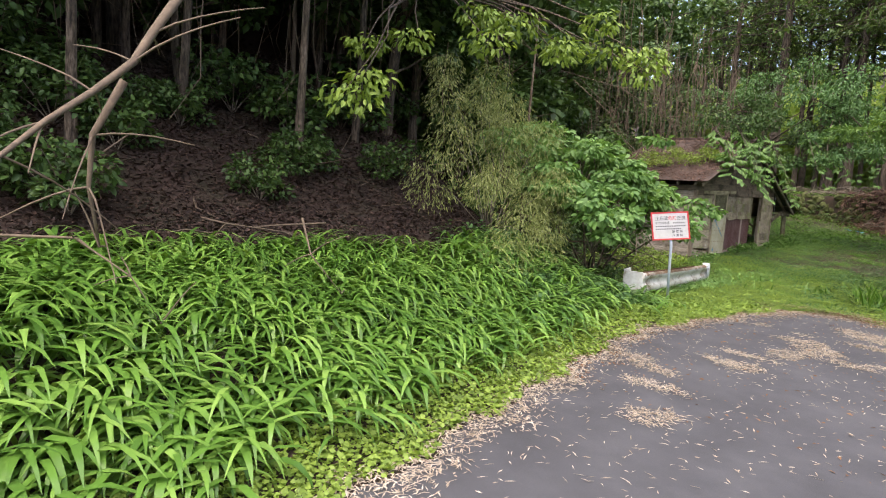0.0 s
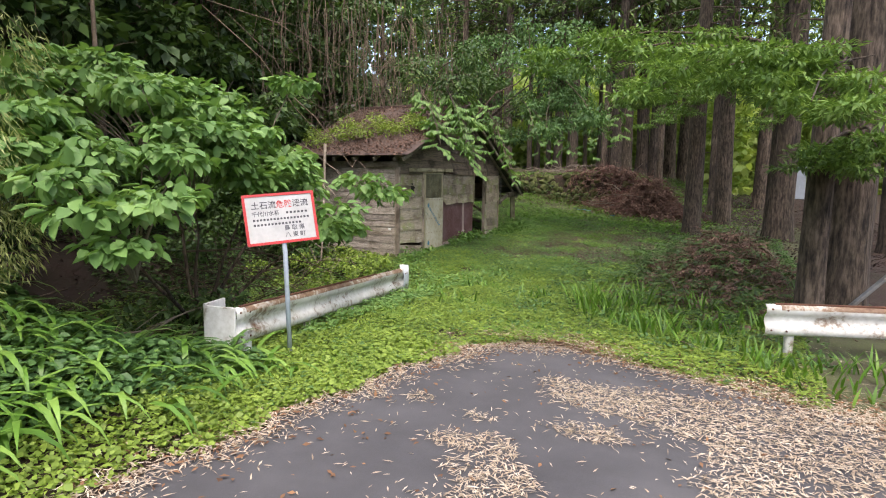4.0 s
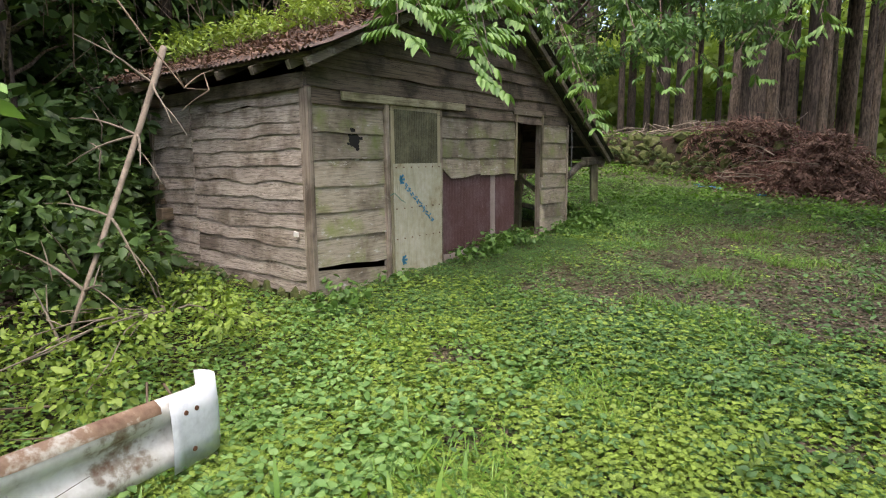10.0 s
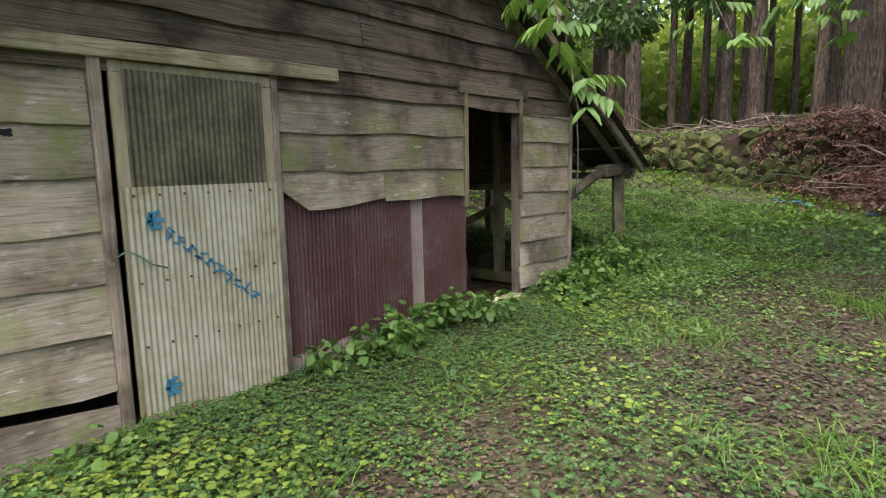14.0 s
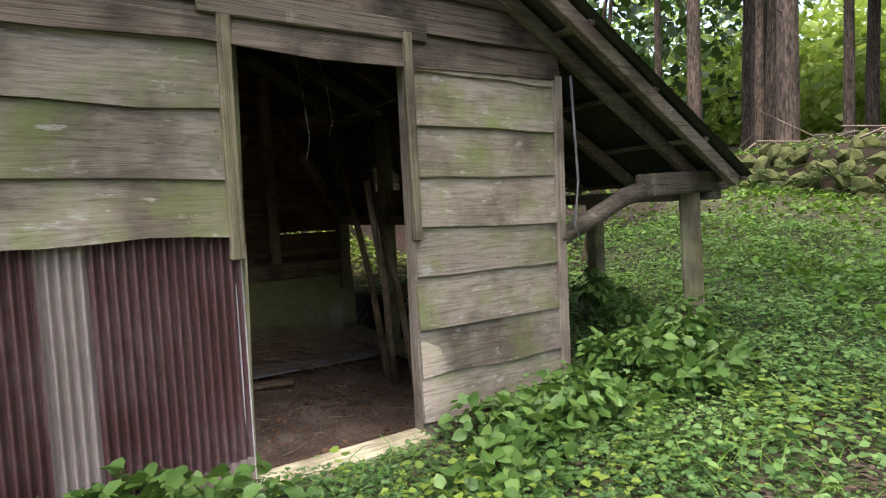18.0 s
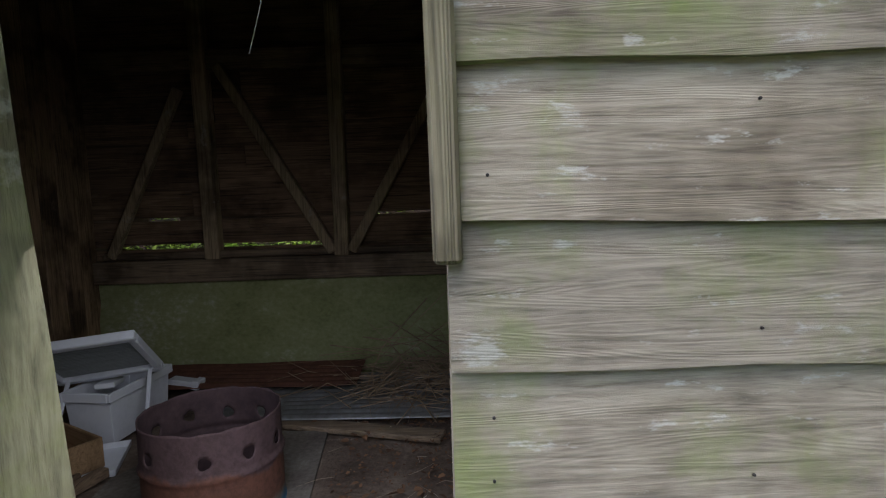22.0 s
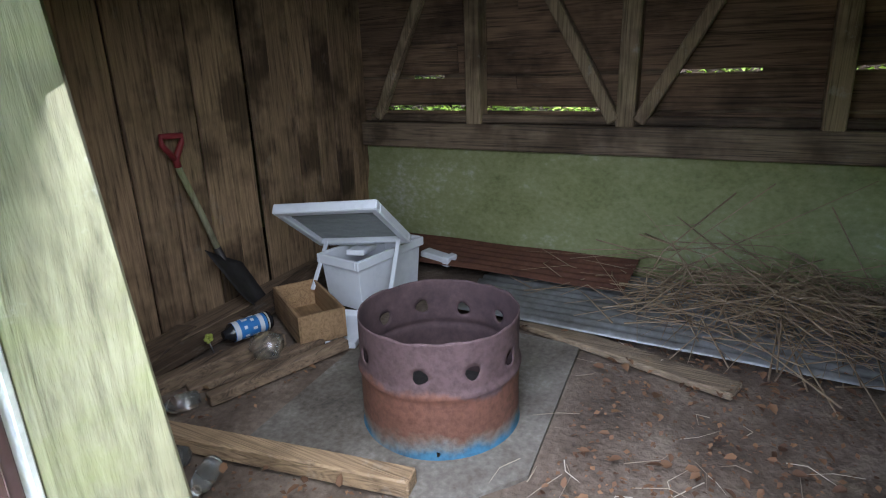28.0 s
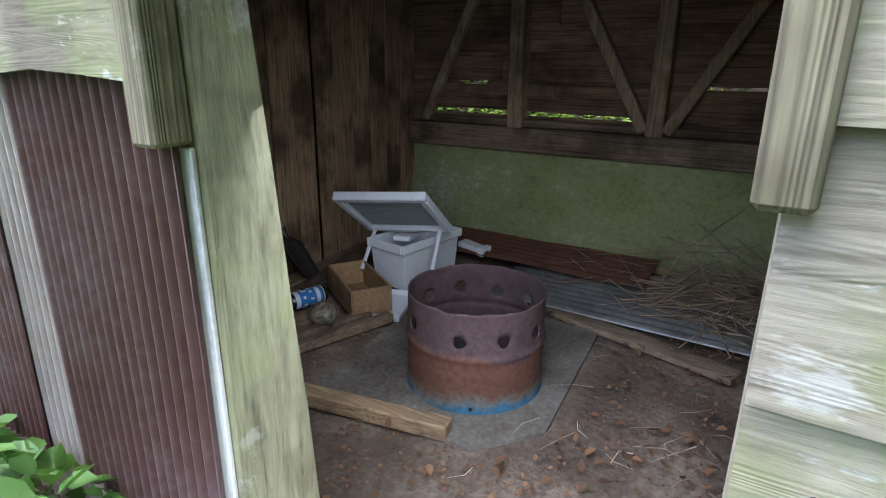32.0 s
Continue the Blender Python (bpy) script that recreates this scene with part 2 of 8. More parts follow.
SPRAY = foliage("drooping_ash_leaf", [(0.15, (0.06, 0.135, 0.03)), (0.5, (0.11, 0.22, 0.05)), (0.85, (0.18, 0.31, 0.08))], 0.45, 0.3)
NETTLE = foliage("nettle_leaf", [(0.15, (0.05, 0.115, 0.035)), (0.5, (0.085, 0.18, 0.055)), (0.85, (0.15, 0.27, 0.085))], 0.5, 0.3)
WILLOW = foliage("narrow_bamboo_leaf", [(0.15, (0.14, 0.17, 0.055)), (0.5, (0.28, 0.33, 0.115)), (0.85, (0.42, 0.45, 0.19))], 0.5, 0.35)
CEDAR = foliage("cedar_spray", [(0.15, (0.03, 0.06, 0.018)), (0.5, (0.075, 0.13, 0.03)), (0.85, (0.15, 0.22, 0.06))], 0.6, 0.25)
# Far foliage with sunlight painted into its pale green.
FARLEAF = foliage("far_leaf_painted_sun", [(0.15, (0.20, 0.30, 0.07)), (0.5, (0.34, 0.46, 0.12)), (0.85, (0.5, 0.6, 0.22))], 0.6, 0.5)
# Fresh spray green, a lightened copy of the cedar's with open-sky light painted in.
CEDAR_LIT = foliage("fresh_lit_cypress_spray", [(0.15, (0.06, 0.125, 0.03)), (0.5, (0.12, 0.22, 0.05)), (0.85, (0.21, 0.33, 0.085))], 0.6, 0.35)
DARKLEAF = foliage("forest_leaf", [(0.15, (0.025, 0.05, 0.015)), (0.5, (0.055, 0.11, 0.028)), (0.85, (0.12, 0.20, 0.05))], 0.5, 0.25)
LIMB = mottled("brown_bare_limb", [(0.3, (0.06, 0.043, 0.03)), (0.55, (0.15, 0.11, 0.075)), (0.8, (0.28, 0.215, 0.155))], 6, 0.9, 0, 40, 0.4, 0.01)
REDLEAF = foliage("reddish_dead_frond", [(0.15, (0.05, 0.028, 0.021)), (0.5, (0.11, 0.062, 0.046)), (0.85, (0.22, 0.14, 0.10))], 0.85, 0.1)
REDTWIG = mottled("reddish_dead_brush", [(0.3, (0.06, 0.025, 0.022)), (0.55, (0.14, 0.065, 0.05)), (0.8, (0.25, 0.14, 0.10))], 9, 0.9, 0, 40, 0.3, 0.01)
HEAP_TWIG = mottled("tan_dry_twig", [(0.3, (0.13, 0.09, 0.055)), (0.55, (0.31, 0.225, 0.14)), (0.8, (0.50, 0.38, 0.25))], 6, 0.9, 0, 40, 0.3, 0.01)
TWIG = mottled("grey_dead_twig", [(0.3, (0.09, 0.075, 0.055)), (0.55, (0.20, 0.165, 0.125)), (0.8, (0.36, 0.31, 0.25))], 6, 0.9, 0, 40, 0.3, 0.01)


def bark():
    """Furrowed conifer bark, lighter or darker from tree to tree."""
    m, n, l, b = material("cedar_bark", 0.95)
    v = coords(n, l, (4, 4, 0.45))
    a = tex(n, l, "noise", 6, v, 6, 0.65)
    f = tex(n, l, "noise", 24, coords(n, l, (1, 1, 0.3)), 5, 0.6)
    x = n.new("ShaderNodeMix")
    x.inputs[0].default_value = 0.45
    l.new(a.outputs["Fac"], x.inputs[2])
    l.new(f.outputs["Fac"], x.inputs[3])
    col = ramp(n, l, x.outputs[0], [(0.38, (0.020, 0.015, 0.012)), (0.48, (0.092, 0.071, 0.054)), (0.6, (0.22, 0.178, 0.14))])
    big = tex(n, l, "noise", 1.3, coords(n, l), 3, 0.6)
    col = mix(n, l, 1.0, col, ramp(n, l, big.outputs["Fac"], [(0.35, (0.62, 0.64, 0.60)), (0.6, (1, 1, 1))]), "MULTIPLY")
    o = n.new("ShaderNodeObjectInfo")
    col = mix(n, l, 1.0, col, ramp(n, l, o.outputs["Random"], [(0, (0.5, 0.48, 0.47)), (0.5, (0.85, 0.8, 0.76)), (1, (1.15, 1.08, 1.0))]), "MULTIPLY")
    l.new(col, b.inputs["Base Color"])
    bumped(n, l, b, x.outputs[0], 1.0, 0.04)
    return m


BARK = bark()
STONE = mottled("mossy_field_stone", [(0.36, (0.025, 0.024, 0.016)), (0.47, (0.06, 0.075, 0.018)), (0.56, (0.10, 0.115, 0.035)), (0.68, (0.17, 0.16, 0.125))], 3, 0.95, 0, 20, 0.9, 0.03)
RAIL = mottled("peeling_white_rail", [(0.34, (0.15, 0.075, 0.04)), (0.41, (0.30, 0.26, 0.21)), (0.46, (0.55, 0.54, 0.50)), (0.58, (0.70, 0.70, 0.67)), (0.8, (0.76, 0.76, 0.74))], 2.2, 0.55, 0.0, 18, 0.25, 0.004)
RAIL_END = mottled("bluish_white_rail_end", [(0.3, (0.42, 0.45, 0.48)), (0.5, (0.62, 0.66, 0.70)), (0.75, (0.72, 0.75, 0.79))], 4, 0.5, 0.0, 25, 0.2, 0.003)
RUST = mottled("brown_rust", [(0.3, (0.06, 0.025, 0.016)), (0.55, (0.14, 0.06, 0.035)), (0.8, (0.24, 0.13, 0.08))], 6, 0.85, 0.2, 40, 0.4, 0.006)

# ---- mesh helpers ----
rng = np.random.default_rng(7)


def part(name, bm, mat, parent=None, label=""):
    """Links a bmesh as one mesh object, under a thing or a part if one is given."""
    me = bpy.data.meshes.new(name)
    bm.to_mesh(me)
    bm.free()
    me.materials.append(mat)
    ob = new(name, me)
    if parent is not None:
        ob.parent = parent
    if label:
        ob["label"] = label
    return ob


def empty(name, x=0, y=0, z=0):
    ob = new(name)
    ob.location = (x, y, z)
    ob.empty_display_size = 0.1
    return ob


def soup(name, verts, faces, mat, parent=None, smooth=False):
    """A mesh from arrays of corners and of faces, all with one number of corners."""
    me = bpy.data.meshes.new(name)
    verts, faces = np.asarray(verts, np.float32), np.asarray(faces, np.int32)
    k = faces.shape[1]
    me.vertices.add(len(verts))
    me.vertices.foreach_set("co", verts.ravel())
    me.loops.add(faces.size)
    me.loops.foreach_set("vertex_index", faces.ravel())
    me.polygons.add(len(faces))
    me.polygons.foreach_set("loop_start", np.arange(0, faces.size, k, dtype=np.int32))
    me.polygons.foreach_set("loop_total", np.full(len(faces), k, np.int32))
    if smooth:
        me.polygons.foreach_set("use_smooth", np.ones(len(faces), bool))
    me.update(calc_edges=True)
    me.materials.append(mat)
    ob = new(name, me)
    if parent is not None:
        ob.parent = parent
    return ob


def box(bm, x0, x1, y0, y1, z0, z1, m=None, bevel=0.0):
    made = bmesh.ops.create_cube(bm, size=1.0)
    bmesh.ops.scale(bm, vec=(x1 - x0, y1 - y0, z1 - z0), verts=made["verts"])
    bmesh.ops.translate(bm, vec=((x0 + x1) / 2, (y0 + y1) / 2, (z0 + z1) / 2), verts=made["verts"])
    if bevel:
        es = list({e for v in made["verts"] for e in v.link_edges})
        made = bmesh.ops.bevel(bm, geom=es, offset=bevel, segments=1, affect="EDGES")
    if m is not None:
        bmesh.ops.transform(bm, matrix=m, verts=made["verts"])
    return bm


def beam_between(bm, a, b, w, h, bevel=0.006, wobble=0.0, segs=1):
    """A squared timber from a to b, w wide and h deep."""
    a, b = Vector(a), Vector(b)
    d = b - a
    m = Matrix.Translation(a) @ d.to_track_quat("Z", "Y").to_matrix().to_4x4()
    box(bm, -w / 2, w / 2, -h / 2, h / 2, 0, d.length, m, bevel)
    return bm


def tube(bm, pts, radii, sides=6, cap=True):
    """A tapered round limb along the points."""
    rings, last = [], None
    for i, p in enumerate(pts):
        p = Vector(p)
        d = (Vector(pts[min(i + 1, len(pts) - 1)]) - Vector(pts[max(i - 1, 0)])).normalized()
        q = Vector((0, 0, 1)).rotation_difference(d) if last is None else last.rotation_difference(d) @ q
        last = d
        rings.append([bm.verts.new(p + q @ Vector((math.cos(k * math.tau / sides) * radii[i], math.sin(k * math.tau / sides) * radii[i], 0))) for k in range(sides)])
    for r, s in zip(rings, rings[1:]):
        for k in range(sides):
            f = bm.faces.new((r[k], r[(k + 1) % sides], s[(k + 1) % sides], s[k]))
            f.smooth = True
    if cap:
        bm.faces.new(rings[-1])
        bm.faces.new(rings[0][::-1])
    return bm


def board(length, width, thick, seed, wave=0.012, segs=6, droop=0.0, lip=0.019):
    """A lapped board along +x from 0, hanging down from z = 0: uneven lower edge, worn corners."""
    bm = bmesh.new()
    rows = []
    for i in range(segs + 1):
        u = i / segs
        lo = -width + wave * noise.noise((u * length * 2.3, seed * 3.7, 0.0)) * 2 + droop * u
        hi = wave * 0.4 * noise.noise((u * length * 2.1, seed * 1.9, 5.0))
        out = 0.006 * noise.noise((u * length * 1.7, seed, 9.0))
        e = (0.004 if i in (0, segs) else 0.0)
        x = u * length
        rows.append([bm.verts.new((x, out, hi + droop * u * 0.4)), bm.verts.new((x, out - lip, lo + e)), bm.verts.new((x, out - lip + thick, lo)), bm.verts.new((x, out + thick, hi + droop * u * 0.4))])
    for r, s in zip(rows, rows[1:]):
        for k in range(4):
            bm.faces.new((r[k], r[(k + 1) % 4], s[(k + 1) % 4], s[k]))
    bm.faces.new(rows[0][::-1])
    bm.faces.new(rows[-1])
    bmesh.ops.recalc_face_normals(bm, faces=bm.faces)
    return bm


def planked(parent, mat, start, along, out, length, zs, thick=0.018, wave=0.012, segs=6, cuts=(), seed=0, name="plank", lap=0.02, tilt=0.0, under=None, lip=0.019):
    """Rows of lapped boards on a wall: from the point start, along a level direction, the outer side towards out."""
    along, out = Vector(along).normalized(), Vector(out).normalized()
    for r, (z0, z1) in enumerate(zip(zs, zs[1:])):
        marks = [0.0, *[c for k, c in cuts if k == r], length]
        for s0, s1 in zip(marks, marks[1:]):
            seed += 1
            bm = board(s1 - s0 - 0.004, z1 - z0 + lap, thick, seed, wave, segs, tilt * noise.noise((seed * 1.3, 2.0, 0)), lip)
            m = Matrix.Identity(4)
            m.col[0][:3], m.col[1][:3], m.col[2][:3] = along, -out, (0, 0, 1)
            p = Vector(start) + along * (s0 + 0.002)
            m.translation = (p.x, p.y, z1)
            for co, no in under or ():
                bmesh.ops.bisect_plane(bm, geom=bm.verts[:] + bm.edges[:] + bm.faces[:], plane_co=m.inverted() @ Vector(co), plane_no=m.inverted().to_3x3() @ Vector(no), clear_outer=True)
                bmesh.ops.holes_fill(bm, edges=bm.edges[:])
            if not bm.faces:
                bm.free()
                continue
            part(name, bm, mat, parent).matrix_world = m
    return seed


def ribbed(y0, y1, zlo, zhi, x, pitch=0.064, amp=0.008, rows=3, wave=0.0, seed=0):
    """An upright corrugated sheet facing +x. zlo and zhi may be functions of y."""
    bm = bmesh.new()
    cols = max(4, int((y1 - y0) / pitch * 8))
    prev = None
    for i in range(cols + 1):
        y = y0 + (y1 - y0) * i / cols
        a, b = (zlo(y) if callable(zlo) else zlo), (zhi(y) if callable(zhi) else zhi)
        col = []
        for k in range(rows + 1):
            z = a + (b - a) * k / rows
            col.append(bm.verts.new((x + amp * math.sin(math.tau * y / pitch) + wave * noise.noise((y * 1.5, z * 1.5, seed)), y, z)))
        if prev:
            for k in range(rows):
                f = bm.faces.new((prev[k], col[k], col[k + 1], prev[k + 1]))
                f.smooth = True
        prev = col
    return bm


def step(a, b, v):
    t = np.clip((v - a) / (b - a), 0, 1)
    return t * t * (3 - 2 * t)


def wavy(x, y, s=1.0):
    return (np.sin(x * 1.7 * s + 1.3 * np.sin(y * 0.9 * s)) + np.sin(y * 2.1 * s + 0.7 * np.sin(x * 1.3 * s + 2)) + 0.5 * np.sin(x * 4.3 * s + y * 3.7 * s)) / 2.5


def gz(x, y):
    """The height of the ground."""
    x, y = np.asarray(x, float), np.asarray(y, float)
    yard = np.interp(y, [-60, -20, -12, -8, -4.5, -1, 1, 3, 6, 8, 11, 14, 18, 34, 48, 90, 160], [0.9, 0.3, 0.05, 0.0, -0.03, -0.12, 0.02, 0.1, 0.16, 0.22, 0.32, 0.43, 0.6, 1.3, 2.2, 12, 30])
    yard = yard - step(3.0, 7.0, x) * step(3, 10, y) * step(34, 22, y) * 0.32
    yard = yard + step(3.5, -5, x) * step(8, 15, y) * 0.85
    # the bank and the wooded slope along the road
    verge = np.interp(y, [-22, -15.2, -14.1, -12.4, -11], [2.2, 1.17, 0.8, 0.35, 0.0])
    bank = np.interp(x - verge * step(1.0, 3.6, x), [-60, -25, -8, -3, 0, 1.6, 3.0, 4.0, 4.4], [26, 16, 6.6, 3.2, 1.4, 0.85, 0.26, 0.0, 0.0])
    # the gully beside the rail
    gully = np.interp(x, [-60, -25, -8, -4.2, -1.5, 0.8, 2.0, 2.7, 3.2], [26, 15, 5.0, 1.2, -0.25, -0.45, -0.15, 0.02, 0.0])
    # the slope behind the shed
    shed = np.interp(x, [-60, -25, -9, -5.5, -3.4, 0.0], [24, 13, 3.0, 0.65, 0.25, 0.0])
    shed = shed * (1 - 0.7 * step(9, 13, y))
    w1 = step(-6.8, -9.2, y)
    w2 = step(-0.2, -2.2, y) * (1 - w1)
    w3 = 1 - w1 - w2
    z = yard * 1.0 + w1 * bank + w2 * gully + w3 * shed
    z = z + 0.45 * np.clip(x - 26, 0, 60)
    rough = 0.03 * wavy(x, y, 1.0) + 0.012 * wavy(x, y, 4.1)
    on_road = step(3.7, 4.3, x - verge) * step(-4.4, -5.2, y) * step(9.6, 8.6, x)
    inside = step(0.1, -0.05, x) * step(-3.4, -3.25, x) * step(0.2, 0.4, y) * step(6.3, 6.15, y)
    z = z + rough * (1 - on_road) * (1 - inside) + np.clip(np.abs(x - 6) - 12, 0, 400) * 0.012 * wavy(x, y, 0.15)
    terrace = 2.1 - 0.15 * np.clip(x - 1, 0, 6) + 0.05 * np.clip(y - 20, 0, 60) + 0.02 * wavy(x, y, 1.4)
    z = z + 0.42 * np.exp(-((x - 7.0) / 0.9) ** 2 - ((y - 1.2) / 2.2) ** 2)
    z = z + step(15.05, 15.4, y) * step(7.0, 1.5, x) * np.maximum(terrace - z, 0)
    return z * (1 - inside) + inside * (-0.12)


def ground_z(x, y):
    return float(gz(x, y))


# ---- ground, road ----


def spaced(lo, hi, stepsize, far, grow=1.25):
    mid = list(np.arange(lo, hi, stepsize))
    out, d, p = [], stepsize, hi
    while p < far:
        out.append(p)
        d *= grow
        p += d
    low, d, p = [], stepsize, lo
    while p > -far:
        d *= grow
        p -= d
        low.append(p)
    return np.array(low[::-1] + mid + out)


gx, gy = spaced(-7, 11, 0.14, 400), spaced(-20, 19, 0.14, 400)
X, Y = np.meshgrid(gx, gy, indexing="ij")
V = np.stack([X, Y, gz(X, Y)], -1).reshape(-1, 3)
I = np.arange(len(gx) * len(gy)).reshape(len(gx), len(gy))
F = np.stack([I[:-1, :-1], I[1:, :-1], I[1:, 1:], I[:-1, 1:]], -1).reshape(-1, 4)
ground = tagged(soup("ground", V, F, LITTER, smooth=True), "woodland ground with brown leaf litter and moss, darkened as if shaded", "ground", kind="structure")

ground.data.materials.append(YARD)
mid = V[F].mean(1)
yard_mask = (mid[:, 0] > np.interp(mid[:, 1], [-8, -3, 0, 7, 15], [3.0, 1.5, -0.5, -1.5, -5])) & (mid[:, 1] > -8) & (mid[:, 1] < 15.2) & (mid[:, 0] < 9)
ground.data.polygons.foreach_set("material_index", yard_mask.astype(np.int32))


def road_edges(y):
    """The left and right edge of the asphalt."""
    left = np.interp(y, [-60, -22, -15.2, -14.1, -12.4, -11, -9.5, -8.1, -7, -6.2, -5.4, -5.0, -4.75], [6.6, 6.6, 5.57, 5.2, 4.75, 4.36, 4.0, 4.1, 4.23, 4.37, 4.6, 5.0, 5.4])
    right = np.interp(y, [-60, -9, -5.9, -5.5, -5.15, -4.95, -4.75], [14.0, 13.6, 10.2, 7.9, 6.8, 6.1, 5.6])
    return left + 0.07 * np.sin(y * 5.1) + 0.04 * np.sin(y * 13.0), right + 0.06 * np.sin(y * 4.3)


ry = np.concatenate([np.arange(-60, -18, 1.0), np.arange(-18, -4.74, 0.12)])
rv, rf = [], []
for i, y in enumerate(ry):
    a, b = road_edges(y)
    for k in range(25):
        x = a + (b - a) * k / 24
        rv.append((x, y, ground_z(x, y) + 0.018 - 0.016 * (k in (0, 24))))
    if i:
        rf += [((i - 1) * 25 + k, (i - 1) * 25 + k + 1, i * 25 + k + 1, i * 25 + k) for k in range(24)]
tagged(soup("road", rv, rf, ASPHALT, smooth=True), "dark grey worn asphalt road ending in weeds", "road", kind="structure")

# ---- the shed ----
YA, YB = 0.235, 6.22         # the front wall, along y at x = 0
DOOR0, DOOR1 = 1.42, 2.36    # the ribbed door
OPEN0, OPEN1 = 4.33, 5.165    # the open doorway
RIDGE_Y, RIDGE_Z = 3.35, 3.86
EAVE_L, EAVE_R = (0.0, 2.35), (7.74, 1.36)


def roof_z(y):
    return np.interp(y, [EAVE_L[0], RIDGE_Y, EAVE_R[0]], [EAVE_L[1], RIDGE_Z, EAVE_R[1]])


ROOF_PLANES = [((0, y, z - 0.03), Vector((0, -dz, dy)).normalized()) for y, z, dy, dz in
               ((EAVE_L[0], EAVE_L[1], RIDGE_Y - EAVE_L[0], RIDGE_Z - EAVE_L[1]), (RIDGE_Y, RIDGE_Z, EAVE_R[0] - RIDGE_Y, EAVE_R[1] - RIDGE_Z))]
front = tagged(empty("wall_front"), "front wall of weathered grey lapped boards", "wall", kind="structure")
s = planked(front, W_FRONT, (0, YA + 0.03, 0), (0, 1, 0), (1, 0, 0), DOOR0 - YA - 0.13, [0.35, 0.65, 0.92, 1.18, 1.45, 1.72, 2.0], seed=1, wave=0.018, tilt=0.12)
ob = part("plank", board(DOOR0 - YA - 0.10, 0.30, 0.018, 77, 0.008, 8, -0.28), W_FRONT, front, "pale bleached board at the foot of the wall")
ob.matrix_world = Matrix(((0, -1, 0, 0.004), (1, 0, 0, YA + 0.04), (0, 0, 1, 0.31), (0, 0, 0, 1)))
s = planked(front, W_FRONT, (0, DOOR1 + 0.04, 0), (0, 1, 0), (1, 0, 0), 1.93, [1.22, 1.465, 1.725, 2.0], seed=s, wave=0.018, cuts=((0, 0.93),), tilt=0.05, under=[((0, 2.40, 1.335), (0, -0.14, -0.2))])
s = planked(front, W_FRONT, (0, OPEN1 + 0.03, 0), (0, 1, 0), (1, 0, 0), YB - OPEN1 - 0.07, [0.20, 0.43, 0.685, 0.945, 1.20, 1.455, 1.715, 1.985, 2.12], seed=s, wave=0.012, tilt=0.04)
# gable above the header, boards cut to the slope of the roof
z, row = 2.0, 0
while z < RIDGE_Z - 0.12:
    h = 0.165 + 0.03 * (row % 3)
    lo = max(YA, EAVE_L[0] + (z - EAVE_L[1]) * (RIDGE_Y - EAVE_L[0]) / (RIDGE_Z - EAVE_L[1]))
    hi = min(YB, EAVE_R[0] - (z - 0.02 - EAVE_R[1]) * (EAVE_R[0] - RIDGE_Y) / (RIDGE_Z - EAVE_R[1]))
    if hi - lo > 0.3:
        cut = (lo + hi) / 2 + 0.7 * noise.noise((row * 2.2, 1, 1)) - lo
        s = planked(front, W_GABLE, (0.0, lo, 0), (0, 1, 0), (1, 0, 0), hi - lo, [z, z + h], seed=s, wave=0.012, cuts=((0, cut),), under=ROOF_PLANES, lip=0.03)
    z, row = z + h, row + 1
# a short strip over panel C and the doorway
bm = bmesh.new()
box(bm, -0.02, 0.035, OPEN0 - 0.10, OPEN1 + 0.14, 2.10, 2.20, bevel=0.006)
part("lintel", bm, W_BEAM, front)
for y0, y1, z0, z1, x0, x1 in ((DOOR0 - 0.10, DOOR0 - 0.035, 0.05, 2.08, -0.03, 0.045), (OPEN0 - 0.03, OPEN0 + 0.028, 1.10, 2.12, -0.044, 0.032), (DOOR1 + 0.002, DOOR1 + 0.055, 0.06, 2.06, -0.03, 0.03), (OPEN1 + 0.03, OPEN1 + 0.12, 0.05, 2.12, -0.10, -0.012),
                               (OPEN1 + 0.008, OPEN1 + 0.056, 1.12, 2.14, 0.0, 0.042), (YA - 0.03, YA + 0.035, 0.1, 2.14, -0.05, 0.045), (YB - 0.05, YB + 0.02, 0.12, 2.02, -0.06, 0.03)):
    bm = bmesh.new()
    box(bm, x0, x1, y0, y1, z0, z1, bevel=0.007)
    for e in range(3):
        bmesh.ops.bisect_plane(bm, geom=bm.verts[:] + bm.edges[:] + bm.faces[:], plane_co=(0, 0, z0 + (z1 - z0) * (e + 1) / 4), plane_no=(0, 0, 1))
    for v in bm.verts:
        v.co.y += 0.010 * noise.noise((v.co.z * 1.7, y0 * 3, 0))
    part("post", bm, W_STRIP if y1 - y0 < 0.06 and z0 > 1 else W_FRAME, front)
bm = bmesh.new()
box(bm, -0.215, -0.046, OPEN0 - 0.09, OPEN0 + 0.03, 0.0, 2.12, bevel=0.008)
for e in range(7):
    bmesh.ops.bisect_plane(bm, geom=bm.verts[:] + bm.edges[:] + bm.faces[:], plane_co=(0, 0, 0.26 * (e + 1)), plane_no=(0, 0, 1))
for v in bm.verts:
    if v.co.x < -0.1:
        v.co.x += 0.075 * v.co.z - 0.03 + 0.006 * noise.noise((v.co.z * 3, 0, 0))
        v.co.y += 0.045 if v.co.y > OPEN0 else 0.0
    v.co.y += 0.007 * noise.noise((v.co.z * 1.9, 2, v.co.x * 9))
part("door_post", bm, W_POST, front, "mossy squared post, slightly out of plumb")
bm = bmesh.new()
box(bm, 0.034, 0.062, 0.68, 2.91, 2.03, 2.12, Matrix.Translation((0, 0, 0)) @ Matrix.Rotation(radians(0.6), 4, "X"), 0.004)
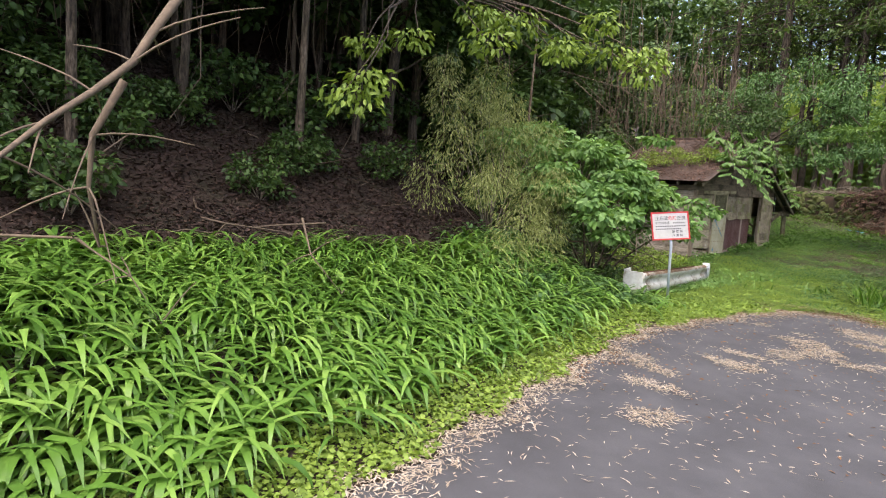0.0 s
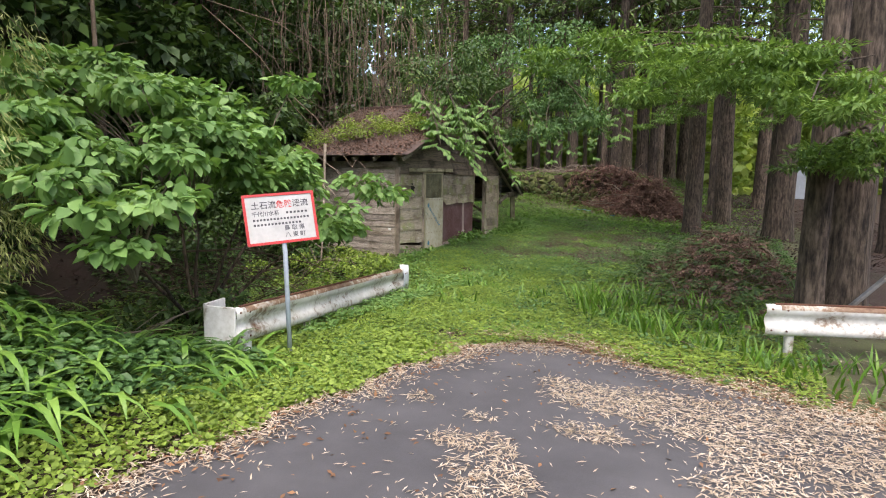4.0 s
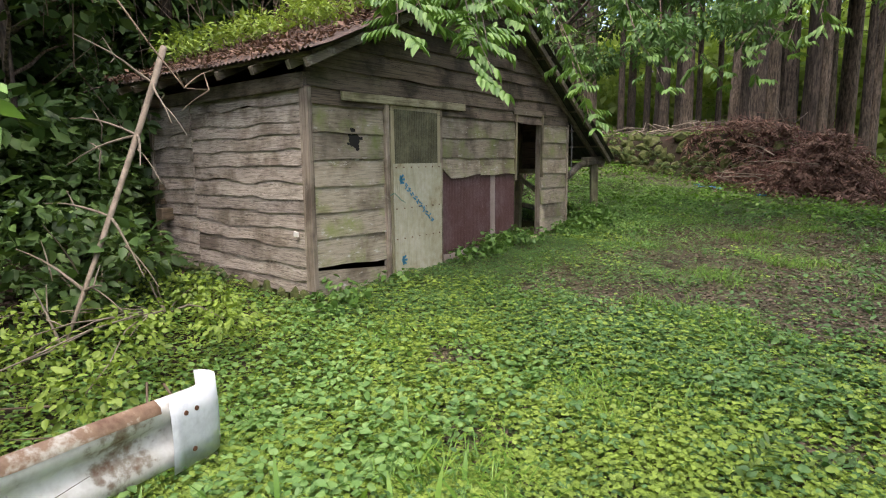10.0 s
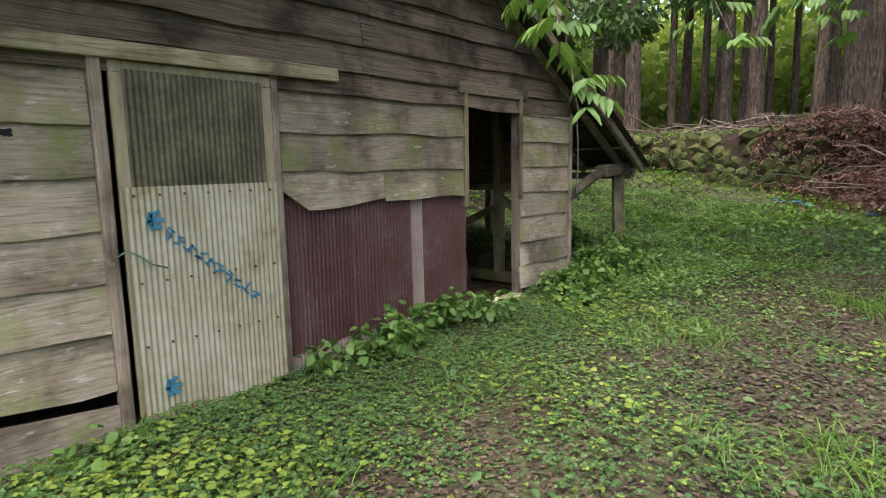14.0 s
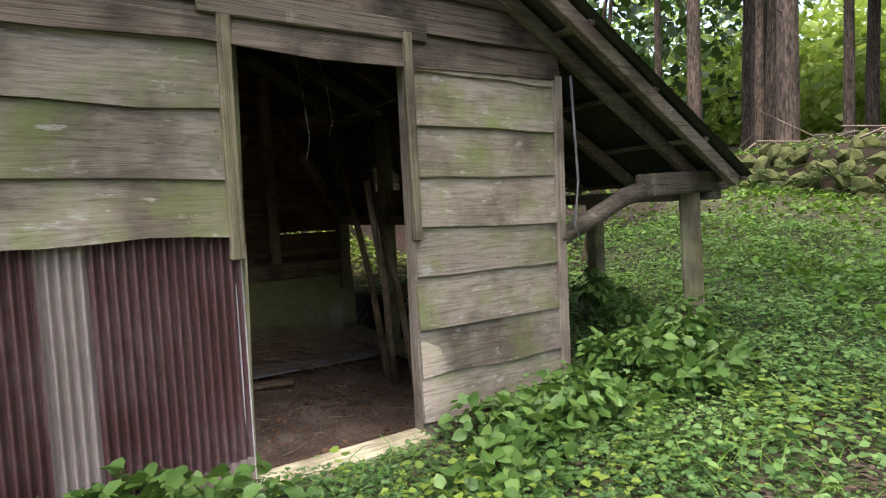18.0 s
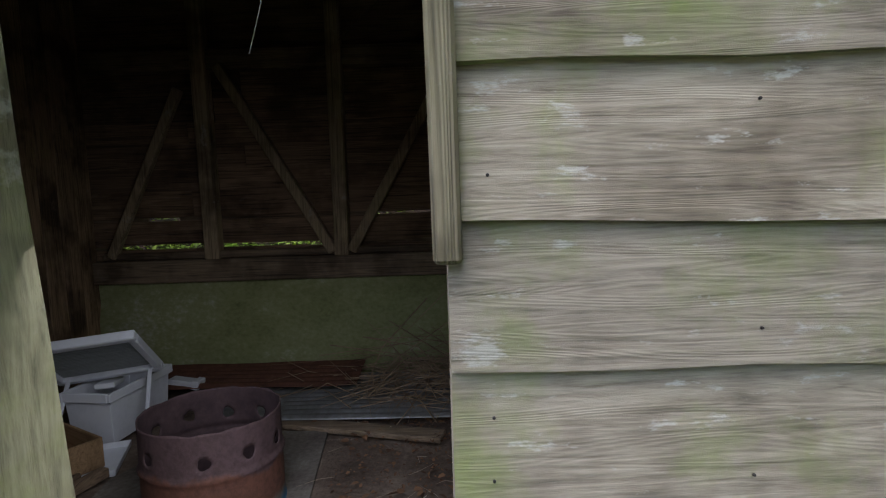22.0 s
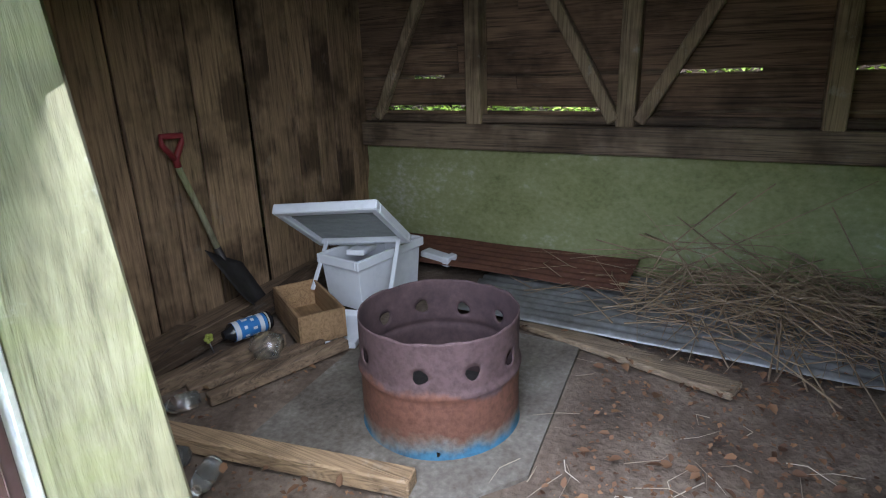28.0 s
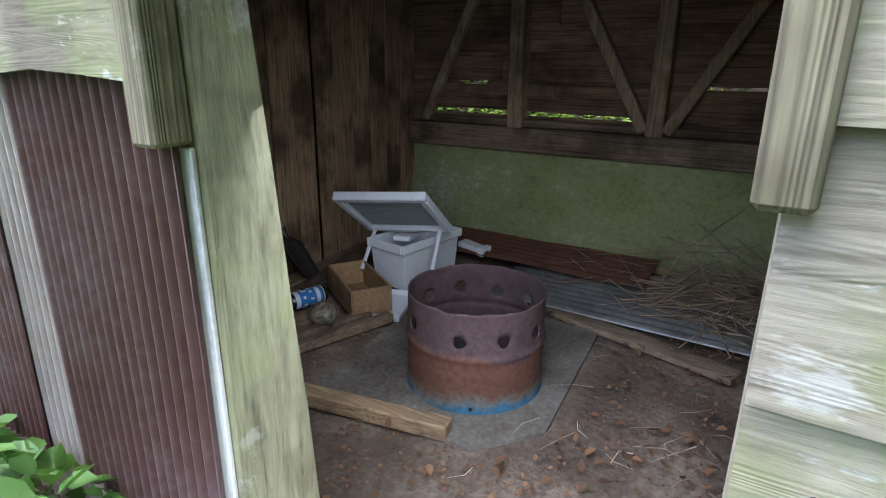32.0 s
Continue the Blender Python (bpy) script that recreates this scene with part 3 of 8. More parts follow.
part("header_board", bm, W_HEADER, front, "long pale weathered header board over the door")
bm = bmesh.new()
box(bm, -0.10, 0.07, OPEN0 - 0.05, OPEN1 + 0.05, -0.06, 0.13, bevel=0.01)
part("sill", bm, W_HEADER, front)
bm = bmesh.new()
box(bm, -0.09, -0.03, YA, YB, 2.06, 2.18, bevel=0.008)
part("tie_beam", bm, W_BEAM, front)
# charred patch over a lap in panel A
SOOT = plain("black_soot", (0.008, 0.007, 0.006), 0.95)
for cy, cz, ry, rz, k in ((0.86, 1.645, 0.085, 0.075, 0), (0.83, 1.742, 0.045, 0.022, 1), (0.965, 1.66, 0.03, 0.018, 2), (0.77, 1.60, 0.022, 0.014, 3), (0.90, 1.545, 0.03, 0.016, 4)):
    bm = bmesh.new()
    rings = []
    for q in (1.0, 0.55):
        ring = []
        for e in range(36):
            w = e * math.tau / 36
            r = q * (1.0 + 0.5 * noise.noise((math.cos(w) * 1.6, math.sin(w) * 1.6, 3 + k * 5)) + 0.22 * noise.noise((math.cos(w) * 6, math.sin(w) * 6, k)))
            z = cz + rz * r * math.sin(w)
            z = min(z, 1.716) if cz < 1.72 else max(z, 1.722)
            ring.append(bm.verts.new((0.019 * (1 - (z - (1.45 if z < 1.72 else 1.72)) / 0.27) + 0.0035, cy + ry * r * math.cos(w), z)))
        rings.append(ring)
    for e in range(36):
        bm.faces.new((rings[0][e], rings[0][(e + 1) % 36], rings[1][(e + 1) % 36], rings[1][e]))
    bm.faces.new(rings[1])
    part("charred_patch", bm, SOOT, front, "black charred patch on the boards")
# nails near the board ends
bm = bmesh.new()
tube(bm, [(0, 0, 0), (0.004, 0, 0)], [0.0034, 0.0024], 6)
NAIL = bpy.data.meshes.new("nail")
bm.to_mesh(NAIL)
bm.free()
NAIL.materials.append(plain("dark_nail_iron", (0.03, 0.026, 0.024), 0.6, 0.4))
for y0, y1, zs in ((YA + 0.05, DOOR0 - 0.13, (0.65, 0.92, 1.18, 1.45, 1.72)), (DOOR1 + 0.08, OPEN0 - 0.06, (1.465, 1.725)), (OPEN1 + 0.10, YB - 0.07, (0.43, 0.685, 0.945, 1.20, 1.455, 1.715))):
    for z in zs:
        for y in (y0, (y0 + y1) / 2, y1):
            for dz in (0.06, 0.17):
                if noise.noise((y * 13, z * 17, dz * 30)) < -0.08:
                    continue
                ob = new("nail", NAIL)
                ob.parent = front
                ob.location = (0.019 * (1 - dz / 0.27) + 0.001, y + 0.02 * noise.noise((y * 7, z * 9, dz)), z + dz + 0.02 * noise.noise((y * 5, z * 11, dz + 4)))

# the ribbed door
door = tagged(empty("door_1", 0.02, DOOR0, 0.06), "closed door of cream ribbed plastic with a darker mossy top", "door", kind="structure")
z_foot = lambda y: 0.055 + 0.015 * (y - DOOR0)
low_sheet = part("lower_sheet", ribbed(DOOR0 + 0.01, DOOR1, z_foot, 1.385, 0.045, 0.033, 0.005, 4, 0.004, 3), TIN_CREAM, None)
up_sheet = part("upper_sheet", ribbed(DOOR0 + 0.06, DOOR1 - 0.07, 1.37, 2.0, 0.036, 0.033, 0.005, 3, 0.003, 5), TIN_DARK, None, "darker algae-stained ribbed panel")
bm = bmesh.new()
box(bm, 0.0, 0.03, DOOR0, DOOR0 + 0.07, 0.10, 2.045, bevel=0.004)
box(bm, 0.0, 0.03, DOOR1 - 0.08, DOOR1, 0.10, 2.045, bevel=0.004)
box(bm, 0.002, 0.028, DOOR0 + 0.07, DOOR1 - 0.08, 1.985, 2.045, bevel=0.004)
box(bm, 0.002, 0.028, DOOR0 + 0.07, DOOR1 - 0.08, 1.33, 1.40, bevel=0.004)
box(bm, -0.01, 0.0, DOOR0 + 0.02, DOOR1 - 0.02, 0.1, 2.03)
leaf = part("door_frame", bm, mottled("old_cream_wood", [(0.3, (0.20, 0.17, 0.10)), (0.55, (0.36, 0.32, 0.21)), (0.8, (0.44, 0.41, 0.30))], 4, 0.8, 0, 30, 0.3, 0.005, (1, 6, 1)), None)
for ob in (low_sheet, up_sheet, leaf):
    ob.parent = door
    ob.matrix_parent_inverse = Matrix.Translation(door.location).inverted()
# the brown sheets under panel B
B0, B1 = DOOR1 + 0.05, OPEN0 + 0.012
zb = lambda y: 0.09 + 0.028 * (y - B0)
for k, (a, b, mat, lab) in enumerate(((B0, B0 + 0.62, TIN_BROWN, ""), (B0 + 0.60, B0 + 1.22, TIN_BROWN, ""), (B0 + 1.20, B0 + 1.40, TIN_PALE, "faded pale strip of corrugated tin"), (B0 + 1.38, B1, TIN_BROWN, ""))):
    part("corrugated_sheet", ribbed(a, b, zb, 1.27, -0.026 + 0.005 * (k % 2), 0.0355, 0.0125, 4, 0.006, k), mat, front, lab)
part("foot_strip", ribbed(B0, B1, lambda y: zb(y) - 0.05, lambda y: zb(y) + 0.09 + 0.01 * math.sin(y * 9), -0.010, 0.0355, 0.008, 1), TIN_PALE, front, "pale weathered strip along the foot")

FLASHING = mottled("pale_sheet_edge", [(0.3, (0.42, 0.40, 0.37)), (0.5, (0.68, 0.67, 0.64)), (0.8, (0.82, 0.81, 0.79))], 6, 0.5, 0.0, 40, 0.2, 0.002)
bm = bmesh.new()
box(bm, -0.044, -0.034, OPEN0 - 0.012, OPEN0 + 0.024, 0.04, 1.095, bevel=0.002)
part("edge_strip", bm, FLASHING, front, "narrow pale metal edge of the corrugated sheet")

# side wall, facing the road
side = tagged(empty("wall_side"), "side wall of wavy waney-edged grey boards", "wall", kind="structure")
sd = Vector((-3.55, 0.26, 0)).normalized()
so = Vector((-sd.y, sd.x, 0))
SIDE0 = Vector((-0.03, 0.265, 0))
zs = [0.05, 0.20, 0.36, 0.55, 0.74, 0.90, 1.05, 1.22, 1.40, 1.56, 1.72, 1.86, 2.02, 2.2]
s = planked(side, W_SIDE, SIDE0, sd, so, 2.40, zs, seed=50, wave=0.026, segs=9, tilt=0.06)
s = planked(side, W_SIDE, SIDE0 + sd * 2.38 + so * 0.014, sd, so, 1.12, [0.10, 0.26, 0.42, 0.6, 0.75, 0.92, 1.1, 1.27, 1.44, 1.62, 1.8, 2.0, 2.2], seed=s, wave=0.022, tilt=0.06)
for p, w in ((0.02, 0.05), (3.5, 0.05)):
    q = SIDE0 + sd * p
    bm = bmesh.new()
    beam_between(bm, (q.x, q.y - 0.03, 0.1), (q.x, q.y - 0.03, 2.2), w + 0.02, w)
    part("post", bm, W_FRAME, side)
bm = bmesh.new()
beam_between(bm, SIDE0 + so * 0.03 + Vector((0.05, 0, 2.20)), SIDE0 + sd * 3.6 + so * 0.03 + Vector((0, 0, 2.20)), 0.09, 0.15)
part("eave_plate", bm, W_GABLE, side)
bm = bmesh.new()
box(bm, -0.045, 0.03, -0.01, 0.012, 0.0, 0.055, pose(-0.24, 0.235, 0.65, 0, 4, -4), 0.006)
part("tag", bm, plain("white_enamel", (0.72, 0.71, 0.68), 0.5), side, "small white tag nailed to the boards")
# rubble foundation under the side wall
found = tagged(empty("foundation"), "low rubble footing under the shed", "footing", kind="structure")
for k in range(14):
    bm = bmesh.new()
    bmesh.ops.create_icosphere(bm, subdivisions=1, radius=0.13)
    for v in bm.verts:
        v.co *= 1 + 0.4 * noise.noise(v.co * 9 + Vector((k, 0, 0)))
    ob = part("stone", bm, STONE, found)
    p = SIDE0 + sd * (0.1 + k * 0.25) - so * 0.05
    ob.matrix_world = pose(p.x, p.y, ground_z(p.x, p.y) + 0.09 + 0.006 * k, k * 40, k * 23, 0)

# back wall on its concrete base, right wall, partition
back = tagged(empty("wall_back"), "dark back wall of wavy boards with daylight slits on a timber frame", "wall", kind="structure")
zs = [0.78, 0.885, 1.02, 1.09, 1.30, 1.46, 1.62, 1.78, 1.95, 2.12, 2.3, 2.5, 2.7, 2.9, 3.1, 3.3, 3.5, 3.7]
for k, (z0, z1) in enumerate(zip(zs, zs[1:])):
    lo = max(0.56, float(EAVE_L[0] + (z0 - EAVE_L[1]) * (RIDGE_Y - EAVE_L[0]) / (RIDGE_Z - EAVE_L[1])))
    hi = min(6.2, float(EAVE_R[0] - (z0 - EAVE_R[1]) * (EAVE_R[0] - RIDGE_Y) / (RIDGE_Z - EAVE_R[1])))
    if hi - lo < 0.4:
        continue
    m0 = (hi - lo) / 2 + 0.2 * (k % 3)
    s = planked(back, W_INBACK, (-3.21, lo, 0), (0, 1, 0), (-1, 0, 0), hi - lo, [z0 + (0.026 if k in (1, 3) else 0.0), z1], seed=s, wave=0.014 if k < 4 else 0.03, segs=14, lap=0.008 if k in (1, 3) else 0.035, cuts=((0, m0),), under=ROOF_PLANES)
for y0, y1, z0, z1 in ((4.38, 6.15, 0.86, 0.935), (0.4, 2.74, 0.86, 0.935), (0.4, 3.02, 1.05, 1.125), (3.25, 4.66, 1.05, 1.125), (5.1, 5.5, 1.05, 1.125)):
    bm = bmesh.new()
    box(bm, -3.275, -3.255, y0, y1, z0, z1, bevel=0.003)
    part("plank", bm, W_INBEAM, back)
CX = -3.13
for a, b, w, h, nm in (((CX, 0.3, 0.735), (CX, 6.2, 0.735), 0.14, 0.16, "sill_beam"), ((CX + 0.01, 2.75, 0.845), (CX + 0.01, 6.2, 0.845), 0.04, 0.05, "rail"),
                       ((CX, 3.54, 0.80), (CX, 3.52, 3.6), 0.12, 0.10, "post"), ((CX, 4.46, 0.80), (CX, 4.47, 3.2), 0.12, 0.10, "post"), ((CX, 5.43, 0.80), (CX, 5.40, 2.6), 0.13, 0.10, "post"),
                       ((CX + 0.03, 4.40, 0.84), (CX + 0.03, 3.66, 2.15), 0.085, 0.07, "brace"), ((CX + 0.03, 4.53, 0.84), (CX + 0.03, 5.22, 2.05), 0.085, 0.07, "brace"),
                       ((CX + 0.03, 2.82, 0.84), (CX + 0.03, 3.38, 2.0), 0.07, 0.06, "brace"), ((CX + 0.03, 6.15, 1.25), (CX + 0.03, 5.55, 2.2), 0.085, 0.07, "brace"), ((CX - 0.03, 0.3, 2.2), (CX - 0.03, 6.2, 2.2), 0.10, 0.14, "tie_beam")):
    bm = bmesh.new()
    beam_between(bm, a, b, w, h, 0.008)
    part(nm, bm, W_INPOST if nm not in ("sill_beam", "rail", "tie_beam") else W_INBEAM, back)
bm = bmesh.new()
box(bm, -3.36, CX + 0.02, 0.6, 6.25, -0.25, 0.655, bevel=0.012)
for c in range(24):
    bmesh.ops.bisect_plane(bm, geom=bm.verts[:] + bm.edges[:] + bm.faces[:], plane_co=(0, 0.4 + c * 0.25, 0), plane_no=(0, 1, 0))
for c in range(4):
    bmesh.ops.bisect_plane(bm, geom=bm.verts[:] + bm.edges[:] + bm.faces[:], plane_co=(0, 0, 0.1 + c * 0.14), plane_no=(0, 0, 1))
for v in bm.verts:
    if v.co.x > -3.2:
        v.co.x += 0.014 * noise.noise((v.co.y * 3, v.co.z * 5, 0)) + (0.028 if v.co.z < 0.45 else 0)
tagged(part("foundation_wall", bm, CONCRETE), "low concrete base wall covered in green algae", "wall", kind="structure")
partition = tagged(empty("wall_partition"), "inner partition of upright brown boards", "wall", kind="structure")
x = -3.12
k = 0
while x < -0.1:
    w = 0.13 + 0.10 * (0.5 + 0.5 * noise.noise((x * 5, 1, 2)))
    x1 = min(x + w, -0.06)
    bm = bmesh.new()
    lap = -0.008 if k % 2 else -0.003
    box(bm, x - lap, x1 + lap, -0.012, 0.012, -0.14, 3.2, bevel=0.004)
    for e in range(9):
        bmesh.ops.bisect_plane(bm, geom=bm.verts[:] + bm.edges[:] + bm.faces[:], plane_co=(0, 0, 0.3 * (e + 1)), plane_no=(0, 0, 1))
    for v in bm.verts:
        v.co.x += 0.007 * noise.noise((v.co.z * 1.6, x * 9, v.co.x * 4))
    ob = part("plank", bm, W_INNER, partition)
    ob.location = (0, 2.688 + 0.012 * (k % 2) + 0.006 * (k % 3), 0)
    x, k = x1, k + 1
right = tagged(empty("wall_right"), "open-framed end wall with boards above braced posts", "wall", kind="structure")
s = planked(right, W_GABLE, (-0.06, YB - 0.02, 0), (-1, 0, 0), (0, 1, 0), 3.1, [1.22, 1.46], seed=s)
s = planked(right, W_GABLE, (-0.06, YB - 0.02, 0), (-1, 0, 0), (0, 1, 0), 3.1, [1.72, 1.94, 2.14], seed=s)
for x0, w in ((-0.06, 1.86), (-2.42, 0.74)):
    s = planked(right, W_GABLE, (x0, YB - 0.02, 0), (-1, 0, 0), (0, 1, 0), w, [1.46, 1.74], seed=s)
for a, b, w in (((-0.95, 6.15, 0.0), (-0.95, 6.15, 2.1), 0.11), ((-2.1, 6.15, 0.0), (-2.1, 6.15, 2.1), 0.11), ((-3.1, 6.15, 0.5), (-3.1, 6.15, 2.1), 0.11), ((-0.06, 6.15, 1.2), (-3.1, 6.15, 1.2), 0.09),
                ((-0.08, 6.12, 0.55), (-0.95, 6.12, 1.1), 0.08), ((-0.98, 6.12, 0.95), (-2.1, 6.12, 0.45), 0.08), ((-0.06, 6.15, 0.06), (-3.1, 6.15, 0.06), 0.12)):
    bm = bmesh.new()
    beam_between(bm, a, b, w, w, 0.008)
    part("post" if a[0] == b[0] else "brace", bm, W_POST, right)

# earth floor
fx, fy = np.linspace(-3.3, 0.02, 40), np.linspace(0.3, 6.2, 70)
X, Y = np.meshgrid(fx, fy, indexing="ij")
Z = -0.062 + 0.014 * wavy(X, Y, 2.2) + 0.008 * wavy(X, Y, 7) + 0.05 * step(-0.25, 0.0, X)
I = np.arange(40 * 70).reshape(40, 70)
F = np.stack([I[:-1, :-1], I[1:, :-1], I[1:, 1:], I[:-1, 1:]], -1).reshape(-1, 4)
tagged(soup("floor", np.stack([X, Y, Z], -1).reshape(-1, 3), F, DIRT, smooth=True), "bare dusty earth floor with dead leaves", "floor", kind="structure")

# ---- roof ----
roof = tagged(empty("roof"), "rusty corrugated tin roof, overgrown and covered with litter", "roof", kind="structure")


def slope_sheet(y0, y1, x0, x1, lift, mat, pitch=0.076, amp=0.010, sag=0.02, seed=0):
    """A corrugated sheet on the roof: ribs run down the slope."""
    bm = bmesh.new()
    cols, rows = int((x1 - x0) / pitch * 6), 8
    prev = None
    for i in range(cols + 1):
        x = x0 + (x1 - x0) * i / cols
        col = []
        for k in range(rows + 1):
            y = y0 + (y1 - y0) * k / rows
            edge = 0.03 * noise.noise((x * 3.1, seed, 0)) * (k == 0 or k == rows)
            col.append(bm.verts.new((x, y + edge, float(roof_z(y)) + lift + amp * math.sin(math.tau * x / pitch) + sag * noise.noise((x * 0.9, y * 0.9, seed)))))
        if prev:
            for k in range(rows):
                f = bm.faces.new((prev[k], col[k], col[k + 1], prev[k + 1]))
                f.smooth = True
        prev = col
    return bm


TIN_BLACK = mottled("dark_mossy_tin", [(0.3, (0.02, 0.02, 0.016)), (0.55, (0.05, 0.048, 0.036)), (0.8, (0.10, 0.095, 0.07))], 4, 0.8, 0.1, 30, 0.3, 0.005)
for k in range(4):
    x0 = -3.45 + k * 0.98
    part("tin_sheet", slope_sheet(EAVE_L[0] - 0.05 * (k % 2), 1.75, x0, x0 + 1.02 - 0.08 * (k == 3), 0.06, TIN_ROOF, seed=k), TIN_ROOF, roof)
    part("tin_sheet", slope_sheet(1.65, RIDGE_Y + 0.02, x0, x0 + 1.0 - 0.12 * (k == 3), 0.075, TIN_ROOF, seed=k + 9), TIN_ROOF, roof)
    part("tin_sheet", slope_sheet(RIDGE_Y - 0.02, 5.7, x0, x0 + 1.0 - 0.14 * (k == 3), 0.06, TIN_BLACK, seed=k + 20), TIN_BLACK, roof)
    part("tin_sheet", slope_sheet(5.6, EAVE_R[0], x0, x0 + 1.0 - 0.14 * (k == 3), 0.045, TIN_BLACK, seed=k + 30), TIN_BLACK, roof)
for x in (0.27, 0.02, -0.55, -1.15, -1.75, -2.35, -2.95, -3.35):
    for (ya, yb) in ((EAVE_L[0] + 0.02, RIDGE_Y), (RIDGE_Y, EAVE_R[0] - 0.12)):
        bm = bmesh.new()
        beam_between(bm, (x, ya, float(roof_z(ya)) - 0.05), (x, yb, float(roof_z(yb)) - 0.05), 0.055, 0.085, 0.005)
        part("rafter", bm, W_BEAM, roof)
for y in (0.1, 1.7, 4.9, 6.2, 6.75, 7.25, 7.7):
    bm = bmesh.new()
    beam_between(bm, (-3.4, y, float(roof_z(y)) + 0.012), (0.30, y, float(roof_z(y)) + 0.012), 0.05, 0.03, 0.004)
    part("batten", bm, W_BEAM, roof)
bm = bmesh.new()
box(bm, -3.4, 0.3, -0.06, 0.06, -0.05, 0.03, Matrix.Translation((0, RIDGE_Y, RIDGE_Z + 0.09)), 0.01)
part("ridge_cap", bm, TIN_ROOF, roof)

# ---- open lean-to at the far end ----
lean = tagged(empty("lean_to_frame", 0, 7.6, 0), "open lean-to frame of weathered timber posts", "frame", kind="structure")
for a, b, w, nm in (((0.03, 7.52, 0.15), (0.0, 7.50, 1.36), 0.14, "post"), ((-1.12, 7.78, 0.15), (-1.12, 7.76, 1.3), 0.12, "post"), ((-2.3, 7.75, 0.2), (-2.3, 7.75, 1.3), 0.12, "post"),
                    ((0.04, 6.95, 1.37), (0.02, 7.86, 1.40), 0.15, "beam"), ((0.12, 7.68, 1.30), (-3.3, 7.68, 1.30), 0.09, "beam"), ((-0.9, 6.25, 0.55), (-1.12, 7.75, 0.3), 0.09, "brace")):
    bm = bmesh.new()
    beam_between(bm, a, b, w, w, 0.012)
    ob = part(nm, bm, W_POST if nm == "post" else W_BEAM, lean)
    ob.matrix_parent_inverse = Matrix.Translation(lean.location).inverted()
bm = bmesh.new()
tube(bm, [(-0.02, 6.2, 1.06), (-0.02, 6.5, 1.17), (0.0, 6.8, 1.30), (0.02, 7.15, 1.38)], [0.055, 0.06, 0.062, 0.06], 8)
ob = part("log_brace", bm, W_BEAM, lean, "dark curved log brace")
ob.matrix_parent_inverse = Matrix.Translation(lean.location).inverted()

# ---- plants: helpers ----


def unit(v):
    return v / np.maximum(np.linalg.norm(v, axis=-1, keepdims=True), 1e-9)


def rand_dirs(n, flat=1.0):
    v = rng.normal(size=(n, 3))
    v[:, 2] *= flat
    return unit(v)


def leaves(P, axis, normal, L, W, droop=0.15, fold=0.12):
    """Folded oval leaves: six corners and two faces each."""
    axis = unit(axis)
    side = unit(np.cross(normal, axis))
    n = unit(np.cross(axis, side))
    L, W = np.broadcast_to(L, len(P))[:, None], np.broadcast_to(W, len(P))[:, None]
    at = lambda u, s, h: P + axis * L * u + side * W * s + n * (W * h - L * droop * u * u)
    V = np.stack([at(0, 0, 0), at(0.28, 0.5, fold), at(0.68, 0.4, fold), at(1, 0, 0), at(0.68, -0.4, fold), at(0.28, -0.5, fold)], 1)
    k = np.arange(len(P))[:, None] * 6
    F = np.concatenate([k + [0, 1, 2, 3], k + [0, 3, 4, 5]], 0)
    return V.reshape(-1, 3), F


def kites(P, axis, normal, L, W, droop=0.1):
    """Small leaves: four corners each."""
    axis = unit(axis)
    side = unit(np.cross(normal, axis))
    n = unit(np.cross(axis, side))
    L, W = np.broadcast_to(L, len(P))[:, None], np.broadcast_to(W, len(P))[:, None]
    V = np.stack([P, P + axis * L * 0.45 + side * W * 0.5 + n * W * 0.1, P + axis * L - n * L * droop, P + axis * L * 0.45 - side * W * 0.5 + n * W * 0.1], 1)
    return V.reshape(-1, 3), np.arange(len(P) * 4).reshape(-1, 4)


def blades(P, lean, L, W, bend=0.9, segs=4):
    """Strap leaves and grass: they rise and arch over in the direction lean."""
    n = len(P)
    lean = unit(lean * [1, 1, 0])
    side = np.stack([-lean[:, 1], lean[:, 0], np.zeros(n)], 1)
    L, W, bend = (np.broadcast_to(a, n)[:, None] for a in (L, W, bend))
    rows = []
    pos = P.copy()
    for i in range(segs + 1):
        u = i / segs
        ang = 0.15 + bend * 1.9 * u
        if i:
            pos = pos + (lean * np.sin(ang) + [0, 0, 1] * np.cos(ang)) * L / segs
        w = W * (1 - u ** 2.2) * (0.6 + 0.8 * min(u * 2, 1) * 0.5) + 0.0015
        rows.append(np.stack([pos - side * w / 2, pos + side * w / 2], 1))
    V = np.stack(rows, 1).reshape(n, -1, 3)
    k = np.arange(n)[:, None] * (2 * (segs + 1))
    F = np.concatenate([k + [2 * i, 2 * i + 1, 2 * i + 3, 2 * i + 2] for i in range(segs)], 0)
    return V.reshape(-1, 3), F


def joined(sets):
    V, F, o = [], [], 0
    for v, f in sets:
        V.append(v)
        F.append(f + o)
        o += len(v)
    return np.concatenate(V), np.concatenate(F)


def clump(c, r, n, L, W, shape=leaves, up=0.7, droop=0.2, shell=0.5):
    """A cloud of leaves about c, half-axes r, denser towards its skin."""
    d = rand_dirs(n)
    rad = (shell + (1 - shell) * rng.random((n, 1))) ** 0.7
    P = np.asarray(c) + d * rad * np.asarray(r)
    axis = d * [1, 1, 0.3] + rng.normal(size=(n, 3)) * 0.55 - [0, 0, droop]
    nor = rand_dirs(n) * 0.6 + [0, 0, up] + d * 0.25
    s = 0.7 + 0.6 * rng.random(n)
    return shape(P, axis, nor, L * s, W * s)


